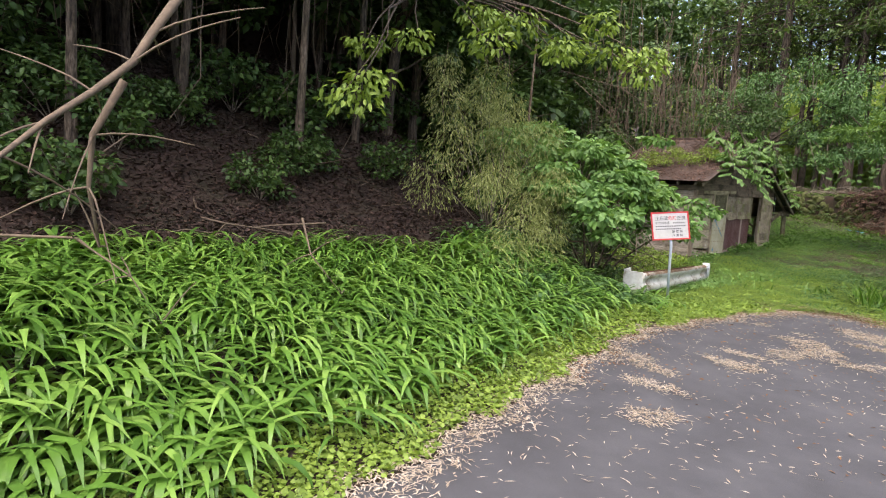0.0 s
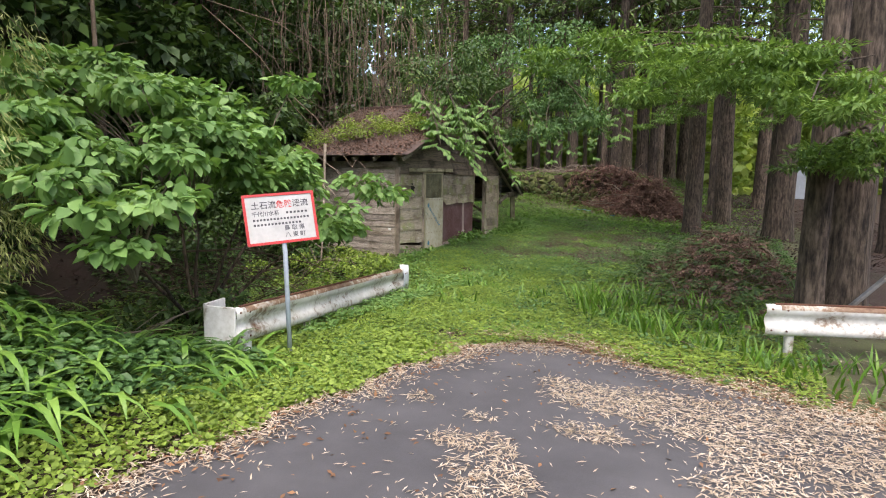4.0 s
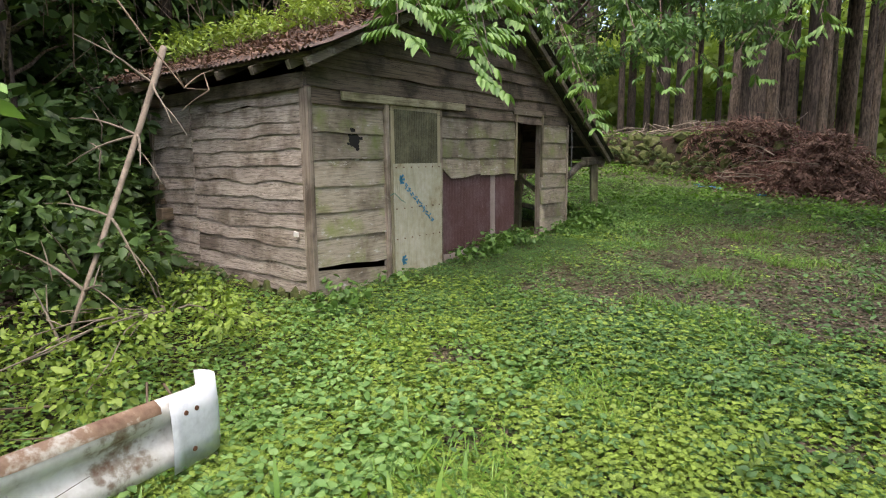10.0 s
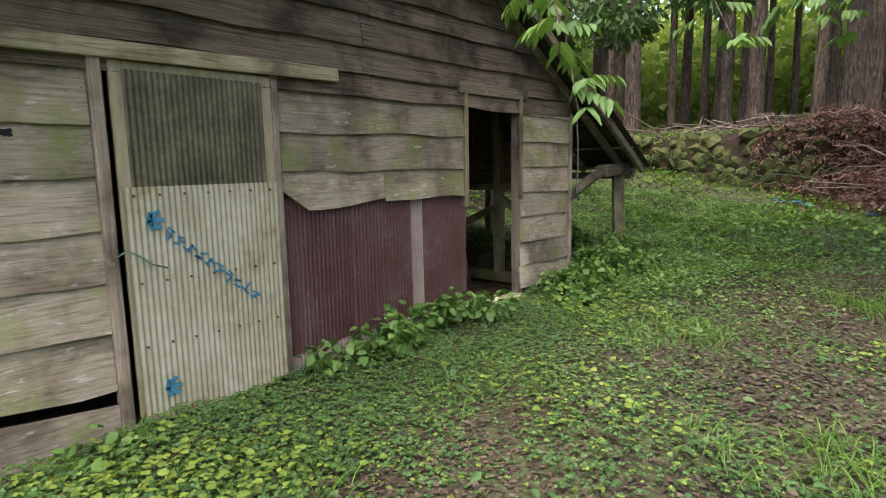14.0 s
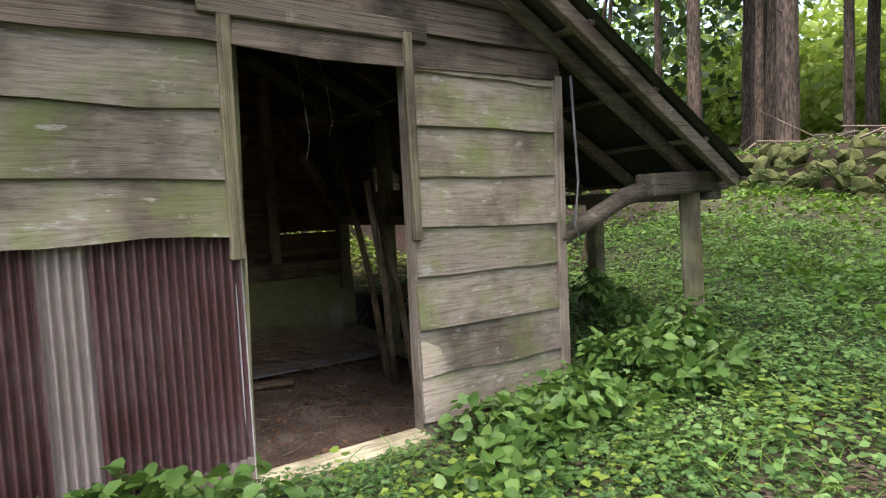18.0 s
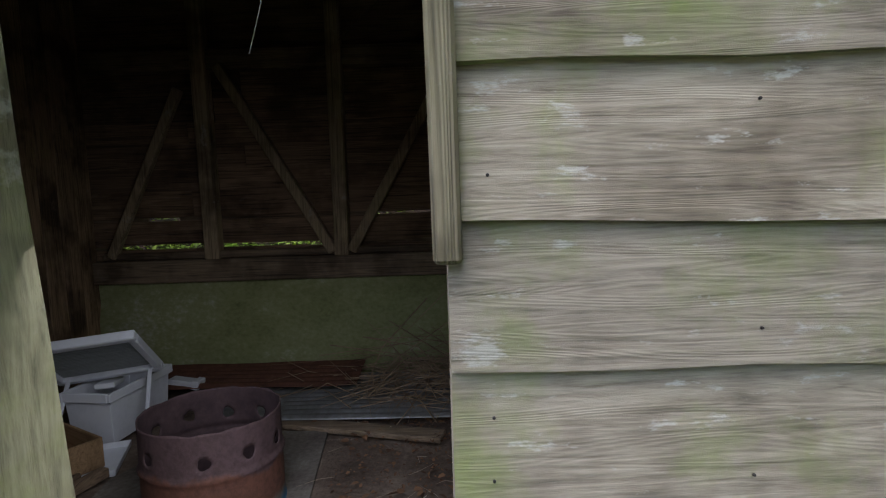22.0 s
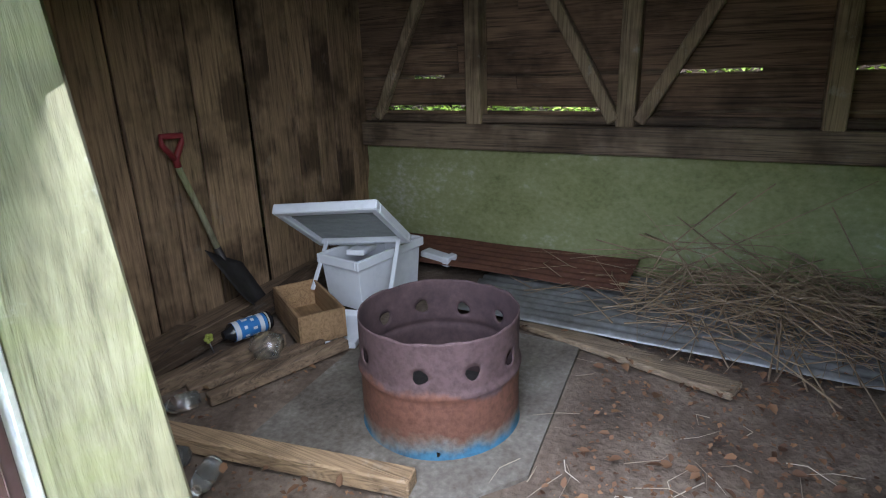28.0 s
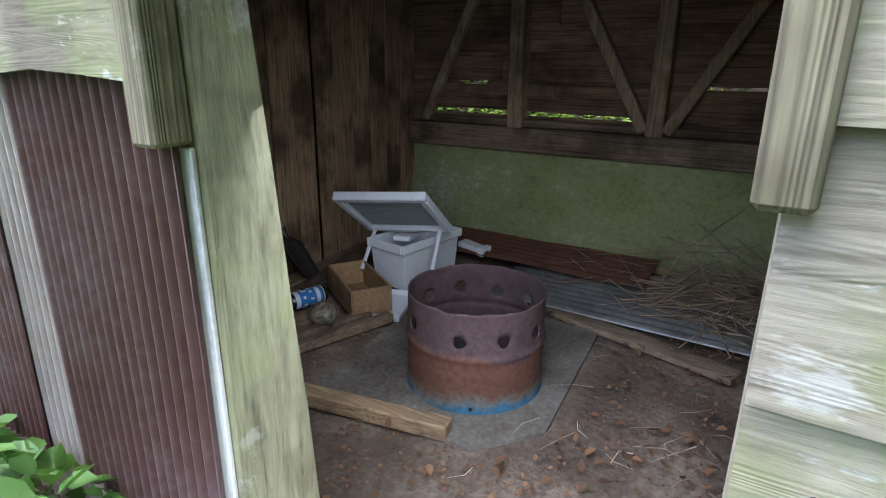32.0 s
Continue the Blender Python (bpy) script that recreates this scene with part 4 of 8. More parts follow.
def limbs(bm, root, tips, r0, sides=5, sag=0.15, joints=5):
    """Branches from the root out to the tips."""
    root = Vector(root)
    for t in tips:
        t = Vector(t)
        pts, rad = [], []
        for i in range(joints + 1):
            u = i / joints
            p = root.lerp(t, u)
            p.z += sag * math.sin(u * math.pi) * (t - root).length * 0.5
            p += Vector((noise.noise(p * 1.3), noise.noise(p * 1.3 + Vector((9, 0, 0))), noise.noise(p * 1.3 + Vector((0, 9, 0))))) * 0.12 * (t - root).length * 0.4 * (0 < i)
            pts.append(p)
            rad.append(r0 * (1 - 0.85 * u) + 0.003)
        tube(bm, pts, rad, sides, False)
    return bm


def bush(name, label, cat, base, tips, r, n, L, W, leaf_mat, wood_mat=None, r0=0.03, shape=leaves, group="", droop=0.2, flat=0.6, up=0.7, split=False, via=()):
    """A shrub: stems from the base to each tip, a cloud of leaves at each tip."""
    th = tagged(empty(name, *base), label, cat, group)
    inv = Matrix.Translation(base).inverted()
    stems = []
    for group_of_tips in ([[t] for t in tips] if split else [tips]):
        bm = bmesh.new()
        if via:
            knot = min(via, key=lambda p: (Vector(p) - Vector(group_of_tips[0])).length)
            limbs(bm, knot, group_of_tips, r0 * 0.4)
        else:
            limbs(bm, base, group_of_tips, r0)
        stems.append(part("stem", bm, wood_mat or BARK, th))
    for knot in via:
        bm = bmesh.new()
        limbs(bm, base, [knot], r0, 7, 0.25, 7)
        stems.append(part("trunk", bm, BARK, th))
    sets = [clump(t, (r * k, r * k, r * flat * k), n, L, W, shape, up, droop, 0.35) for t in tips for k in [0.8 + 0.4 * rng.random()]]
    lv = soup("foliage", *joined(sets), leaf_mat, th)
    for o in (*stems, lv):
        o.matrix_parent_inverse = inv
    return th


def scattered(n, x0, x1, y0, y1):
    return np.stack([x0 + (x1 - x0) * rng.random(n), y0 + (y1 - y0) * rng.random(n)], 1)


def in_shed(x, y):
    return (x < 0.06) & (x > -3.4) & (y > 0.12) & (y < 6.3)


def on_tarmac(x, y, margin=0.0):
    a, b = road_edges(y)
    return (y < -4.8 + margin) & (x > a - margin) & (x < b + margin)


def bare(x, y):
    """Where the ground cover is thin: 0 bare, 1 full."""
    w = wavy(x, y, 1.35) * 0.6 + wavy(x + 5, y - 3, 3.1) * 0.4
    shade = step(2.6, 4.6, x + 0.15 * (y - 3)) * step(0.5, 3.0, y)
    worn = step(0.9, 1.7, x) * step(0.6, 2.2, y) * step(9.5, 7.0, y)
    return np.clip(step(-0.85, -0.3, w) - 0.85 * worn * (0.65 + 0.5 * step(-0.3, 0.5, wavy(x, y, 1.6))) - 0.4 * shade * (0.6 + 0.6 * step(-0.4, 0.6, wavy(x, y, 2.1))), 0.06, 1)


# ---- low ground cover over the yard ----
n = 680000
xy = scattered(n, -1.8, 8.0, -8.5, 13.0)
x, y = xy.T
near = np.exp(-((x - np.interp(y, [-10, -4, 0, 4, 8], [5, 4.2, 3.0, 1.8, 1.4])) / 3.4) ** 2)
okay = ~in_shed(x, y) & ~on_tarmac(x, y, 0.03) & (rng.random(n) < bare(x, y) * (0.16 + 0.84 * near) * (0.45 + 0.55 * step(9.0, 4.0, y))) & ~((y < -7.5) & (x < 3.2))
x, y = x[okay], y[okay]
h = (0.012 + 0.085 * rng.random(len(x)) ** 1.3) * (0.7 + 0.5 * wavy(x, y, 2.3))
P = np.stack([x, y, gz(x, y) + np.maximum(h, 0.008)], 1)
P = np.repeat(P, 3, 0)
a = np.repeat(rng.random(len(x)) * math.tau, 3) + np.tile([0, 2.1, 4.2], len(x))
nor = np.repeat(np.stack([rng.normal(size=len(x)) * 0.3, rng.normal(size=len(x)) * 0.3, np.ones(len(x))], 1), 3, 0)
s = np.repeat((0.016 + 0.020 * rng.random(len(x)) ** 1.3) * (1 - 0.35 * step(0.5, 3.0, y)), 3)
V, F = kites(P, np.stack([np.cos(a), np.sin(a), 0.15 * rng.normal(size=len(a))], 1), nor, s * 0.95, s * 1.0, 0.15)
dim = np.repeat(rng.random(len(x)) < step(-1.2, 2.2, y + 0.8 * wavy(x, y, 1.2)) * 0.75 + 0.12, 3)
tagged(soup("ground_cover", V, F[~dim], CLOVER), "low bright green clover-like weeds carpeting the yard", "ground cover", kind="stuff")
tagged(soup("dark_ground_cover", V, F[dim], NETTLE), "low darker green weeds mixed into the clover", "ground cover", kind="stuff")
# rounder, larger weed leaves in patches
n = 52000
xy = scattered(n, -2.0, 7.0, -7.5, 9)
x, y = xy.T
okay = ~in_shed(x, y) & ~on_tarmac(x, y, 0.05) & (rng.random(n) < step(-0.1, 0.7, wavy(x - 3, y + 8, 1.7)) * bare(x, y)) & ~((y < -7.5) & (x < 3.2))
x, y = x[okay], y[okay]
P = np.stack([x, y, gz(x, y) + 0.03 + 0.08 * rng.random(len(x))], 1)
a = rng.random(len(x)) * math.tau
s = 0.025 + 0.03 * rng.random(len(x))
tagged(soup("weeds", *leaves(P, np.stack([np.cos(a), np.sin(a), 0.1 * np.ones(len(x))], 1), np.stack([rng.normal(size=len(x)) * 0.3, rng.normal(size=len(x)) * 0.3, np.ones(len(x))], 1), s, s * 0.8), CLOVER),
       "round-leaved green weeds in loose patches", "weeds", kind="stuff")
# taller mixed weeds on the shaded side of the yard, the shade put into a darker green
n = 60000
xy = scattered(n, 0.8, 8.2, -4.2, 11.0)
x, y = xy.T
clumps = step(-0.35, 0.55, wavy(x * 1.3 + 2, y * 1.3, 2.1) + 0.4 * wavy(x, y, 4.3))
okay = ~in_shed(x, y) & ~on_tarmac(x, y, 0.1) & (rng.random(n) < clumps * (0.1 + 0.9 * step(1.6, 4.4, x + 0.35 * y)) * (1 - 0.85 * step(0.9, 1.7, x) * step(5.2, 4.0, x) * step(0.6, 2.2, y) * step(9.5, 7.0, y)))
x, y = x[okay], y[okay]
P = np.stack([x, y, gz(x, y) + 0.03 + 0.13 * rng.random(len(x)) ** 1.4 * (0.6 + 0.4 * wavy(x, y, 3.0))], 1)
nor = np.stack([rng.normal(size=len(x)) * 0.45, rng.normal(size=len(x)) * 0.45, np.ones(len(x))], 1)
s = 0.03 + 0.04 * rng.random(len(x))
tagged(soup("shade_weeds", *leaves(P, rand_dirs(len(x), 0.35), nor, s, s * 0.6), NETTLE), "ankle-high green weeds in loose clumps, darkened for shade", "weeds", kind="stuff")
# grass tufts
n = 130000
xy = scattered(n, -1.0, 6.5, -7, 9)
x, y = xy.T
okay = ~in_shed(x, y) & ~on_tarmac(x, y, 0.0) & (rng.random(n) < 0.9 * step(0.05, 0.8, wavy(x + 1.0, y + 2, 1.9)) * (0.25 + 0.75 * step(1.0, 2.5, x))) & ~((y < -7.5) & (x < 3.2))
x, y = x[okay], y[okay]
P = np.stack([x, y, gz(x, y)], 1)
tagged(soup("grass", *blades(P, rand_dirs(len(x)), 0.07 + 0.15 * rng.random(len(x)), 0.006, 0.5 + 0.5 * rng.random(len(x)), 3), GRASS), "thin fresh grass tufts among the weeds", "grass", kind="stuff")
# dead leaves and straw on bare soil
n = 230000
xy = scattered(n, 0.0, 7.0, -5, 12)
x, y = xy.T
okay = ~in_shed(x, y) & ~on_tarmac(x, y, 0.0) & (rng.random(n) < 1.0 - 0.85 * bare(x, y))
x, y = x[okay], y[okay]
P = np.stack([x, y, gz(x, y) + 0.006 + 0.012 * rng.random(len(x))], 1)
nor = np.stack([rng.normal(size=len(x)) * 0.25, rng.normal(size=len(x)) * 0.25, np.ones(len(x))], 1)
s = 0.018 + 0.04 * rng.random(len(x))
tagged(soup("dead_leaves", *kites(P, rand_dirs(len(x), 0.1), nor, s, s * 0.5), YARDLEAF), "brown dead leaves on bare soil", "leaf litter", kind="stuff")

# taller leafy weeds under and beyond the lean-to
n = 60000
xy = scattered(n, -3.4, 3.0, 5.6, 12.5)
x, y = xy.T
okay = ~in_shed(x, y) & (rng.random(n) < step(2.8, 0.4, x + 0.25 * (y - 7)) * (0.35 + 0.65 * step(-0.4, 0.4, wavy(x, y, 1.8))))
x, y = x[okay], y[okay]
P = np.stack([x, y, gz(x, y) + 0.04 + 0.18 * rng.random(len(x)) * (0.5 + 0.5 * wavy(x, y, 2.6))], 1)
nor = np.stack([rng.normal(size=len(x)) * 0.35, rng.normal(size=len(x)) * 0.35, np.ones(len(x))], 1)
s = 0.022 + 0.03 * rng.random(len(x))
tagged(soup("leafy_weeds", *leaves(P, rand_dirs(len(x), 0.2), nor, s, s * 0.7), BROAD), "knee-high green leafy weeds beside the lean-to", "weeds", kind="stuff")
n = 24000
xy = scattered(n, -2.4, 2.8, -6.0, 0.0)
x, y = xy.T
okay = ~in_shed(x, y) & (rng.random(n) < step(-2.4, -0.5, x) * (0.3 + 0.7 * step(-0.5, 0.3, wavy(x, y, 1.7))))
x, y = x[okay], y[okay]
P = np.stack([x, y, gz(x, y) + 0.03 + 0.20 * rng.random(len(x)) * (0.55 + 0.45 * wavy(x, y, 2.2))], 1)
nor = np.stack([rng.normal(size=len(x)) * 0.35, rng.normal(size=len(x)) * 0.35, np.ones(len(x))], 1)
s = 0.03 + 0.04 * rng.random(len(x))
tagged(soup("rail_weeds", *leaves(P, rand_dirs(len(x), 0.2), nor, s, s * 0.75), BROAD), "bright leafy weeds between the rail and the shed", "weeds", kind="stuff")
n = 9000
xy = scattered(n, -7.0, -3.5, 0.8, 7.5)
x, y = xy.T
P = np.stack([x, y, gz(x, y) + 0.03 + 0.12 * rng.random(n)], 1)
s = 0.05 + 0.05 * rng.random(n)
tagged(soup("back_weeds", *kites(P, rand_dirs(n, 0.3), rand_dirs(n) * 0.4 + [0, 0, 1], s, s * 0.7), CLOVER), "green weeds on the bank behind the shed", "weeds", kind="stuff")

n = 11000
xy = scattered(n, -5.5, -1.2, -5.5, 0.1)
x, y = xy.T
P = np.stack([x, y, gz(x, y) + 0.03 + 0.25 * rng.random(n) * (0.5 + 0.5 * wavy(x, y, 1.9))], 1)
s = 0.05 + 0.06 * rng.random(n)
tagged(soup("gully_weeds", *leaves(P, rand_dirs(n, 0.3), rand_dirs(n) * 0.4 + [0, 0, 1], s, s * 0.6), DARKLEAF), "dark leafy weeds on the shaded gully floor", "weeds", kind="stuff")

# straw-coloured bamboo leaves blown over the road
n = 420000
xy = scattered(n, 3.0, 12.5, -18, -3.0)
x, y = xy.T
ra, rb = road_edges(y)
far_edge = np.interp(x, [4.2, 4.6, 5.0, 5.6, 6.2, 6.8, 7.9, 10.2], [-5.9, -5.4, -5.0, -4.78, -4.95, -5.15, -5.5, -5.9])
edge = np.exp(-((x - ra - 0.05) / 0.20) ** 2) + np.exp(-((y - far_edge - 0.05) / 0.28) ** 2) * (x > ra - 0.3)
spots = ((5.67, -9.75, 0.35, 0.22), (5.3, -9.7, 0.2, 0.12), (5.5, -9.15, 0.35, 0.14), (5.78, -8.62, 0.28, 0.28), (5.8, -7.75, 0.3, 0.4), (5.45, -7.6, 0.16, 0.12), (6.4, -8.3, 0.5, 0.14), (6.85, -8.05, 0.3, 0.12), (6.1, -7.9, 0.2, 0.18),
         (5.85, -6.0, 0.3, 0.13), (6.4, -6.3, 0.6, 0.3), (6.3, -6.95, 0.3, 0.22), (7.1, -6.1, 0.7, 0.35), (7.6, -6.3, 0.8, 0.4), (8.3, -5.8, 0.8, 0.4), (7.85, -7.35, 0.6, 0.2), (7.35, -7.3, 0.3, 0.14), (7.4, -6.8, 0.4, 0.25), (8.6, -6.8, 0.8, 0.5),
         (5.2, -10.85, 0.3, 0.16), (4.85, -6.98, 0.16, 0.1), (5.5, -7.1, 0.16, 0.1), (4.75, -10.6, 0.3, 0.25), (5.4, -11.4, 0.4, 0.22), (9.8, -7.0, 1.4, 1.0), (5.9, -12.2, 0.3, 0.3), (9.4, -8.4, 0.9, 0.3))
drift = np.clip(sum(np.exp(-((x - a) / u) ** 2 - ((y - b) / w) ** 2) for a, b, u, w in spots), 0, 1.2)
drift = step(0.30, 0.85, drift + 0.28 * wavy(x * 1.6, y * 1.9, 2.9) + 0.16 * wavy(x, y, 7.1)) * step(0.12, 0.35, drift)
litter = np.clip(0.62 * edge + 0.62 * drift + 0.014, 0, 1) * (x > ra - 0.35)
okay = rng.random(n) < litter
x, y = x[okay], y[okay]
P = np.stack([x, y, gz(x, y) + 0.024 + 0.02 * rng.random(len(x))], 1)
nor = np.stack([rng.normal(size=len(x)) * 0.22, rng.normal(size=len(x)) * 0.22, np.ones(len(x))], 1)
s = 0.03 + 0.065 * rng.random(len(x))
tagged(soup("bamboo_litter", *kites(P, rand_dirs(len(x), 0.12), nor, s, 0.007 + 0.006 * rng.random(len(x)), 0.05), STRAW), "dry straw-coloured bamboo leaves drifted over asphalt", "leaf litter", kind="stuff")
# older brown leaves in among the straw
n = 60000
xy = scattered(n, 3.6, 9.5, -12, -4.2)
x, y = xy.T
far_edge = np.interp(x, [4.2, 4.6, 5.0, 5.6, 6.2, 6.8, 7.9, 10.2], [-5.9, -5.4, -5.0, -4.78, -4.95, -5.15, -5.5, -5.9])
okay = (rng.random(n) < 0.5 * np.exp(-((y - far_edge - 0.2) / 0.38) ** 2) + 0.28 * np.exp(-((x - road_edges(y)[0]) / 0.25) ** 2) + 0.012) & (x > road_edges(y)[0] - 0.3)
x, y = x[okay], y[okay]
P = np.stack([x, y, gz(x, y) + 0.022 + 0.02 * rng.random(len(x))], 1)
nor = np.stack([rng.normal(size=len(x)) * 0.3, rng.normal(size=len(x)) * 0.3, np.ones(len(x))], 1)
s = 0.025 + 0.045 * rng.random(len(x))
tagged(soup("brown_litter", *kites(P, rand_dirs(len(x), 0.15), nor, s, s * 0.45), DRYLEAF), "brown rotting leaves along the road's end", "leaf litter", kind="stuff")

# ---- strap-leaved plants on the bank ----
n = 19000
xy = scattered(n, 0.7, 5.8, -19.5, -7.0)
x, y = xy.T
okay = (rng.random(n) < step(0.45, 1.05, road_edges(y)[0] - x) * step(0.95, 1.6, x + 0.25 * wavy(x, y, 1.1)) * (0.55 + 0.45 * step(-0.5, 0.3, wavy(x, y, 1.6)))) & (rng.random(n) < 0.25 + 0.75 * step(-8.6, -10.4, y)) & ~on_tarmac(x, y, 0.15)
x, y = x[okay], y[okay]
P = np.stack([x, y, gz(x, y) - 0.01], 1)
lean = rand_dirs(len(x), 0) + np.array([0.55, -0.2, 0])
tagged(soup("strap_leaf_plants", *blades(P, lean, 0.42 + 0.38 * rng.random(len(x)), 0.045 + 0.035 * rng.random(len(x)), 0.95 + 0.45 * rng.random(len(x)), 5), LILY),
       "dense glossy green strap-leaved plants covering the bank", "plants", kind="stuff")
n = 130000
xy = scattered(n, 1.2, 5.9, -18.5, -5.5)
x, y = xy.T
okay = (rng.random(n) < step(1.5, 0.7, road_edges(y)[0] - x) + 0.06) & ~on_tarmac(x, y, 0.02) & (x < road_edges(y)[0] + 0.0)
x, y = x[okay], y[okay]
P = np.stack([x, y, gz(x, y) + 0.01 + 0.06 * rng.random(len(x))], 1)
nor = np.stack([rng.normal(size=len(x)) * 0.5, rng.normal(size=len(x)) * 0.5, np.ones(len(x))], 1)
s = 0.022 + 0.030 * rng.random(len(x))
tagged(soup("verge_weeds", *kites(P, rand_dirs(len(x), 0.3), nor, s * 1.3, s, 0.15), CLOVER), "leafy green weeds along the road's verge", "weeds", kind="stuff")


n = 17000
xy = scattered(n, 0.6, 3.3, -11.2, -7.0)
x, y = xy.T
okay = (rng.random(n) < step(-11.2, -9.6, y) * step(0.6, 1.3, x) * (0.5 + 0.5 * step(-0.4, 0.4, wavy(x, y, 1.9)))) & ~on_tarmac(x, y, 0.2)
x, y = x[okay], y[okay]
P = np.stack([x, y, gz(x, y) + 0.03 + 0.32 * rng.random(len(x)) * (0.5 + 0.5 * wavy(x, y, 1.7)) * step(4.0, 2.9, x)], 1)
nor = np.stack([rng.normal(size=len(x)) * 0.35, rng.normal(size=len(x)) * 0.35, np.ones(len(x))], 1)
s = 0.05 + 0.06 * rng.random(len(x))
tagged(soup("bank_weeds", *leaves(P, rand_dirs(len(x), 0.2) + [0.2, -0.1, -0.1], nor, s, s * 0.6), NETTLE), "dark green leafy weeds on the shaded bank", "weeds", kind="stuff")

# ---- broad-leaved shrubs beside the rail ----
def mulberry_tips(n):
    """Layered tips: high over the gully, low over the rail, clear of the sign."""
    out = [(1.3, -4.6, 3.25), (2.55, -8.1, 1.3), (1.85, -3.7, 1.85), (2.0, -3.3, 1.65)]
    while len(out) < n:
        y = -8.6 + 4.5 * rng.random()
        edge = float(np.interp(y, [-8.5, -7.6, -6.9, -6.0, -5.0, -3.8, -3.0], [2.5, 2.6, 1.9, 1.9, 2.35, 2.25, 2.0]))
        x = edge - 3.0 * rng.random() ** 1.4
        z = 3.45 - 0.42 * max(0.0, x + 0.1) ** 1.35 - 0.5 * max(0.0, y + 4.4) - 0.22 * max(0.0, -7.2 - y) - 0.7 * rng.random() ** 2
        out.append((x, y, max(z - 0.9 * max(0.0, y + 5.6), 1.2)))
    return out


bush("mulberry_shrub", "large pale green broad-leaved shrub spreading over a rail", "shrub", (0.6, -5.8, -0.4), mulberry_tips(84), 0.40, 110, 0.14, 0.095, BROAD, TWIG, 0.03, droop=0.55, flat=0.30, up=1.1, split=True, via=((0.9, -5.0, 1.6), (1.2, -6.3, 1.4), (0.9, -7.4, 1.1), (1.4, -4.1, 1.0), (0.2, -6.0, 1.8), (1.8, -7.5, 0.8), (1.6, -5.4, 1.3)))
bush("bamboo_thicket", "drooping yellow-green narrow-leaved bamboo thicket", "bamboo", (0.3, -8.9, 0.9),
     [(1.1, -8.6, 2.0), (0.7, -9.2, 2.4), (1.5, -9.1, 1.6), (0.2, -8.5, 2.9), (0.9, -8.2, 3.0), (0.3, -9.5, 3.2), (1.3, -9.7, 2.2), (0.0, -9.0, 3.8), (0.6, -8.0, 2.4), (1.6, -8.6, 1.3), (-0.4, -8.4, 4.2), (0.5, -8.8, 3.5), (1.2, -8.1, 1.7), (1.9, -9.2, 1.0),
      (1.4, -10.2, 2.0), (0.8, -10.4, 2.8), (1.9, -9.8, 1.4), (0.2, -10.1, 3.6), (-0.5, -9.6, 4.3), (1.0, -9.2, 3.1), (2.1, -10.3, 0.9), (0.9, -10.9, 2.1), (-0.6, -8.0, 3.4), (1.8, -8.8, 2.1)],
     0.48, 700, 0.085, 0.013, WILLOW, TWIG, 0.010, shape=kites, droop=1.3, flat=0.95, up=0.3, split=True)
bush("dark_shrub", "dense dark green shrub in the gully", "shrub", (-2.6, -3.0, -0.1),
     [(-2.0, -3.6, 0.7), (-2.6, -2.6, 1.0), (-3.4, -2.0, 1.0), (-1.4, -4.3, 0.6), (-2.9, -3.8, 1.5), (-4.0, -1.2, 1.2), (-3.8, -2.9, 1.8)], 0.5, 260, 0.10, 0.06, DARKLEAF, BARK, 0.02, droop=0.3)
bush("fern_patch", "low light green ferns and nettles beside the shed", "fern", (-0.8, -0.9, 0.0),
     [(-0.4, -0.6, 0.12), (-1.0, -0.5, 0.16), (-1.6, -0.6, 0.2), (-2.2, -0.5, 0.25), (-0.7, -1.2, 0.08), (-1.4, -1.3, 0.08), (0.2, -0.9, 0.12), (0.0, -1.6, 0.1), (-2.8, -0.3, 0.3), (-0.2, -2.2, 0.1), (-1.0, -2.0, 0.15), (0.7, -2.2, 0.05), (0.4, -3.0, -0.05), (-0.4, -3.0, -0.1), (0.9, -3.4, 0.0), (-1.6, -2.6, 0.0)], 0.30, 210, 0.06, 0.036, CLOVER, TWIG, 0.006, droop=0.2, flat=0.5)

bush("overhanging_bough", "fresh yellow-green leafy bough hanging over the bank", "branch", (-1.5, -9.5, 6.0),
     [(1.6, -8.6, 4.6), (2.2, -8.0, 4.5), (2.6, -7.6, 4.2), (1.2, -9.4, 4.9), (1.9, -9.0, 4.4), (0.8, -10.0, 5.0), (1.5, -10.4, 4.4), (0.6, -11.2, 4.4), (1.2, -12.4, 3.5), (1.4, -12.8, 3.2), (0.4, -12.0, 4.2), (2.4, -8.6, 4.9), (0.2, -9.0, 5.2), (2.6, -7.4, 4.5)], 0.45, 110, 0.12, 0.055, CLOVER, BARK, 0.03, droop=0.8, flat=0.5, split=True)
bush("gully_fern", "dark green ferns and nettles in the shaded gully", "fern", (1.4, -7.6, -0.1),
     [(1.0 + 0.9 * math.cos(k * 2.4) * (0.3 + 0.05 * k), -7.4 + 1.6 * math.sin(k * 2.4), 0.0 + 0.07 * (k % 4)) for k in range(18)], 0.30, 120, 0.11, 0.05, DARKLEAF, TWIG, 0.006, droop=0.3)

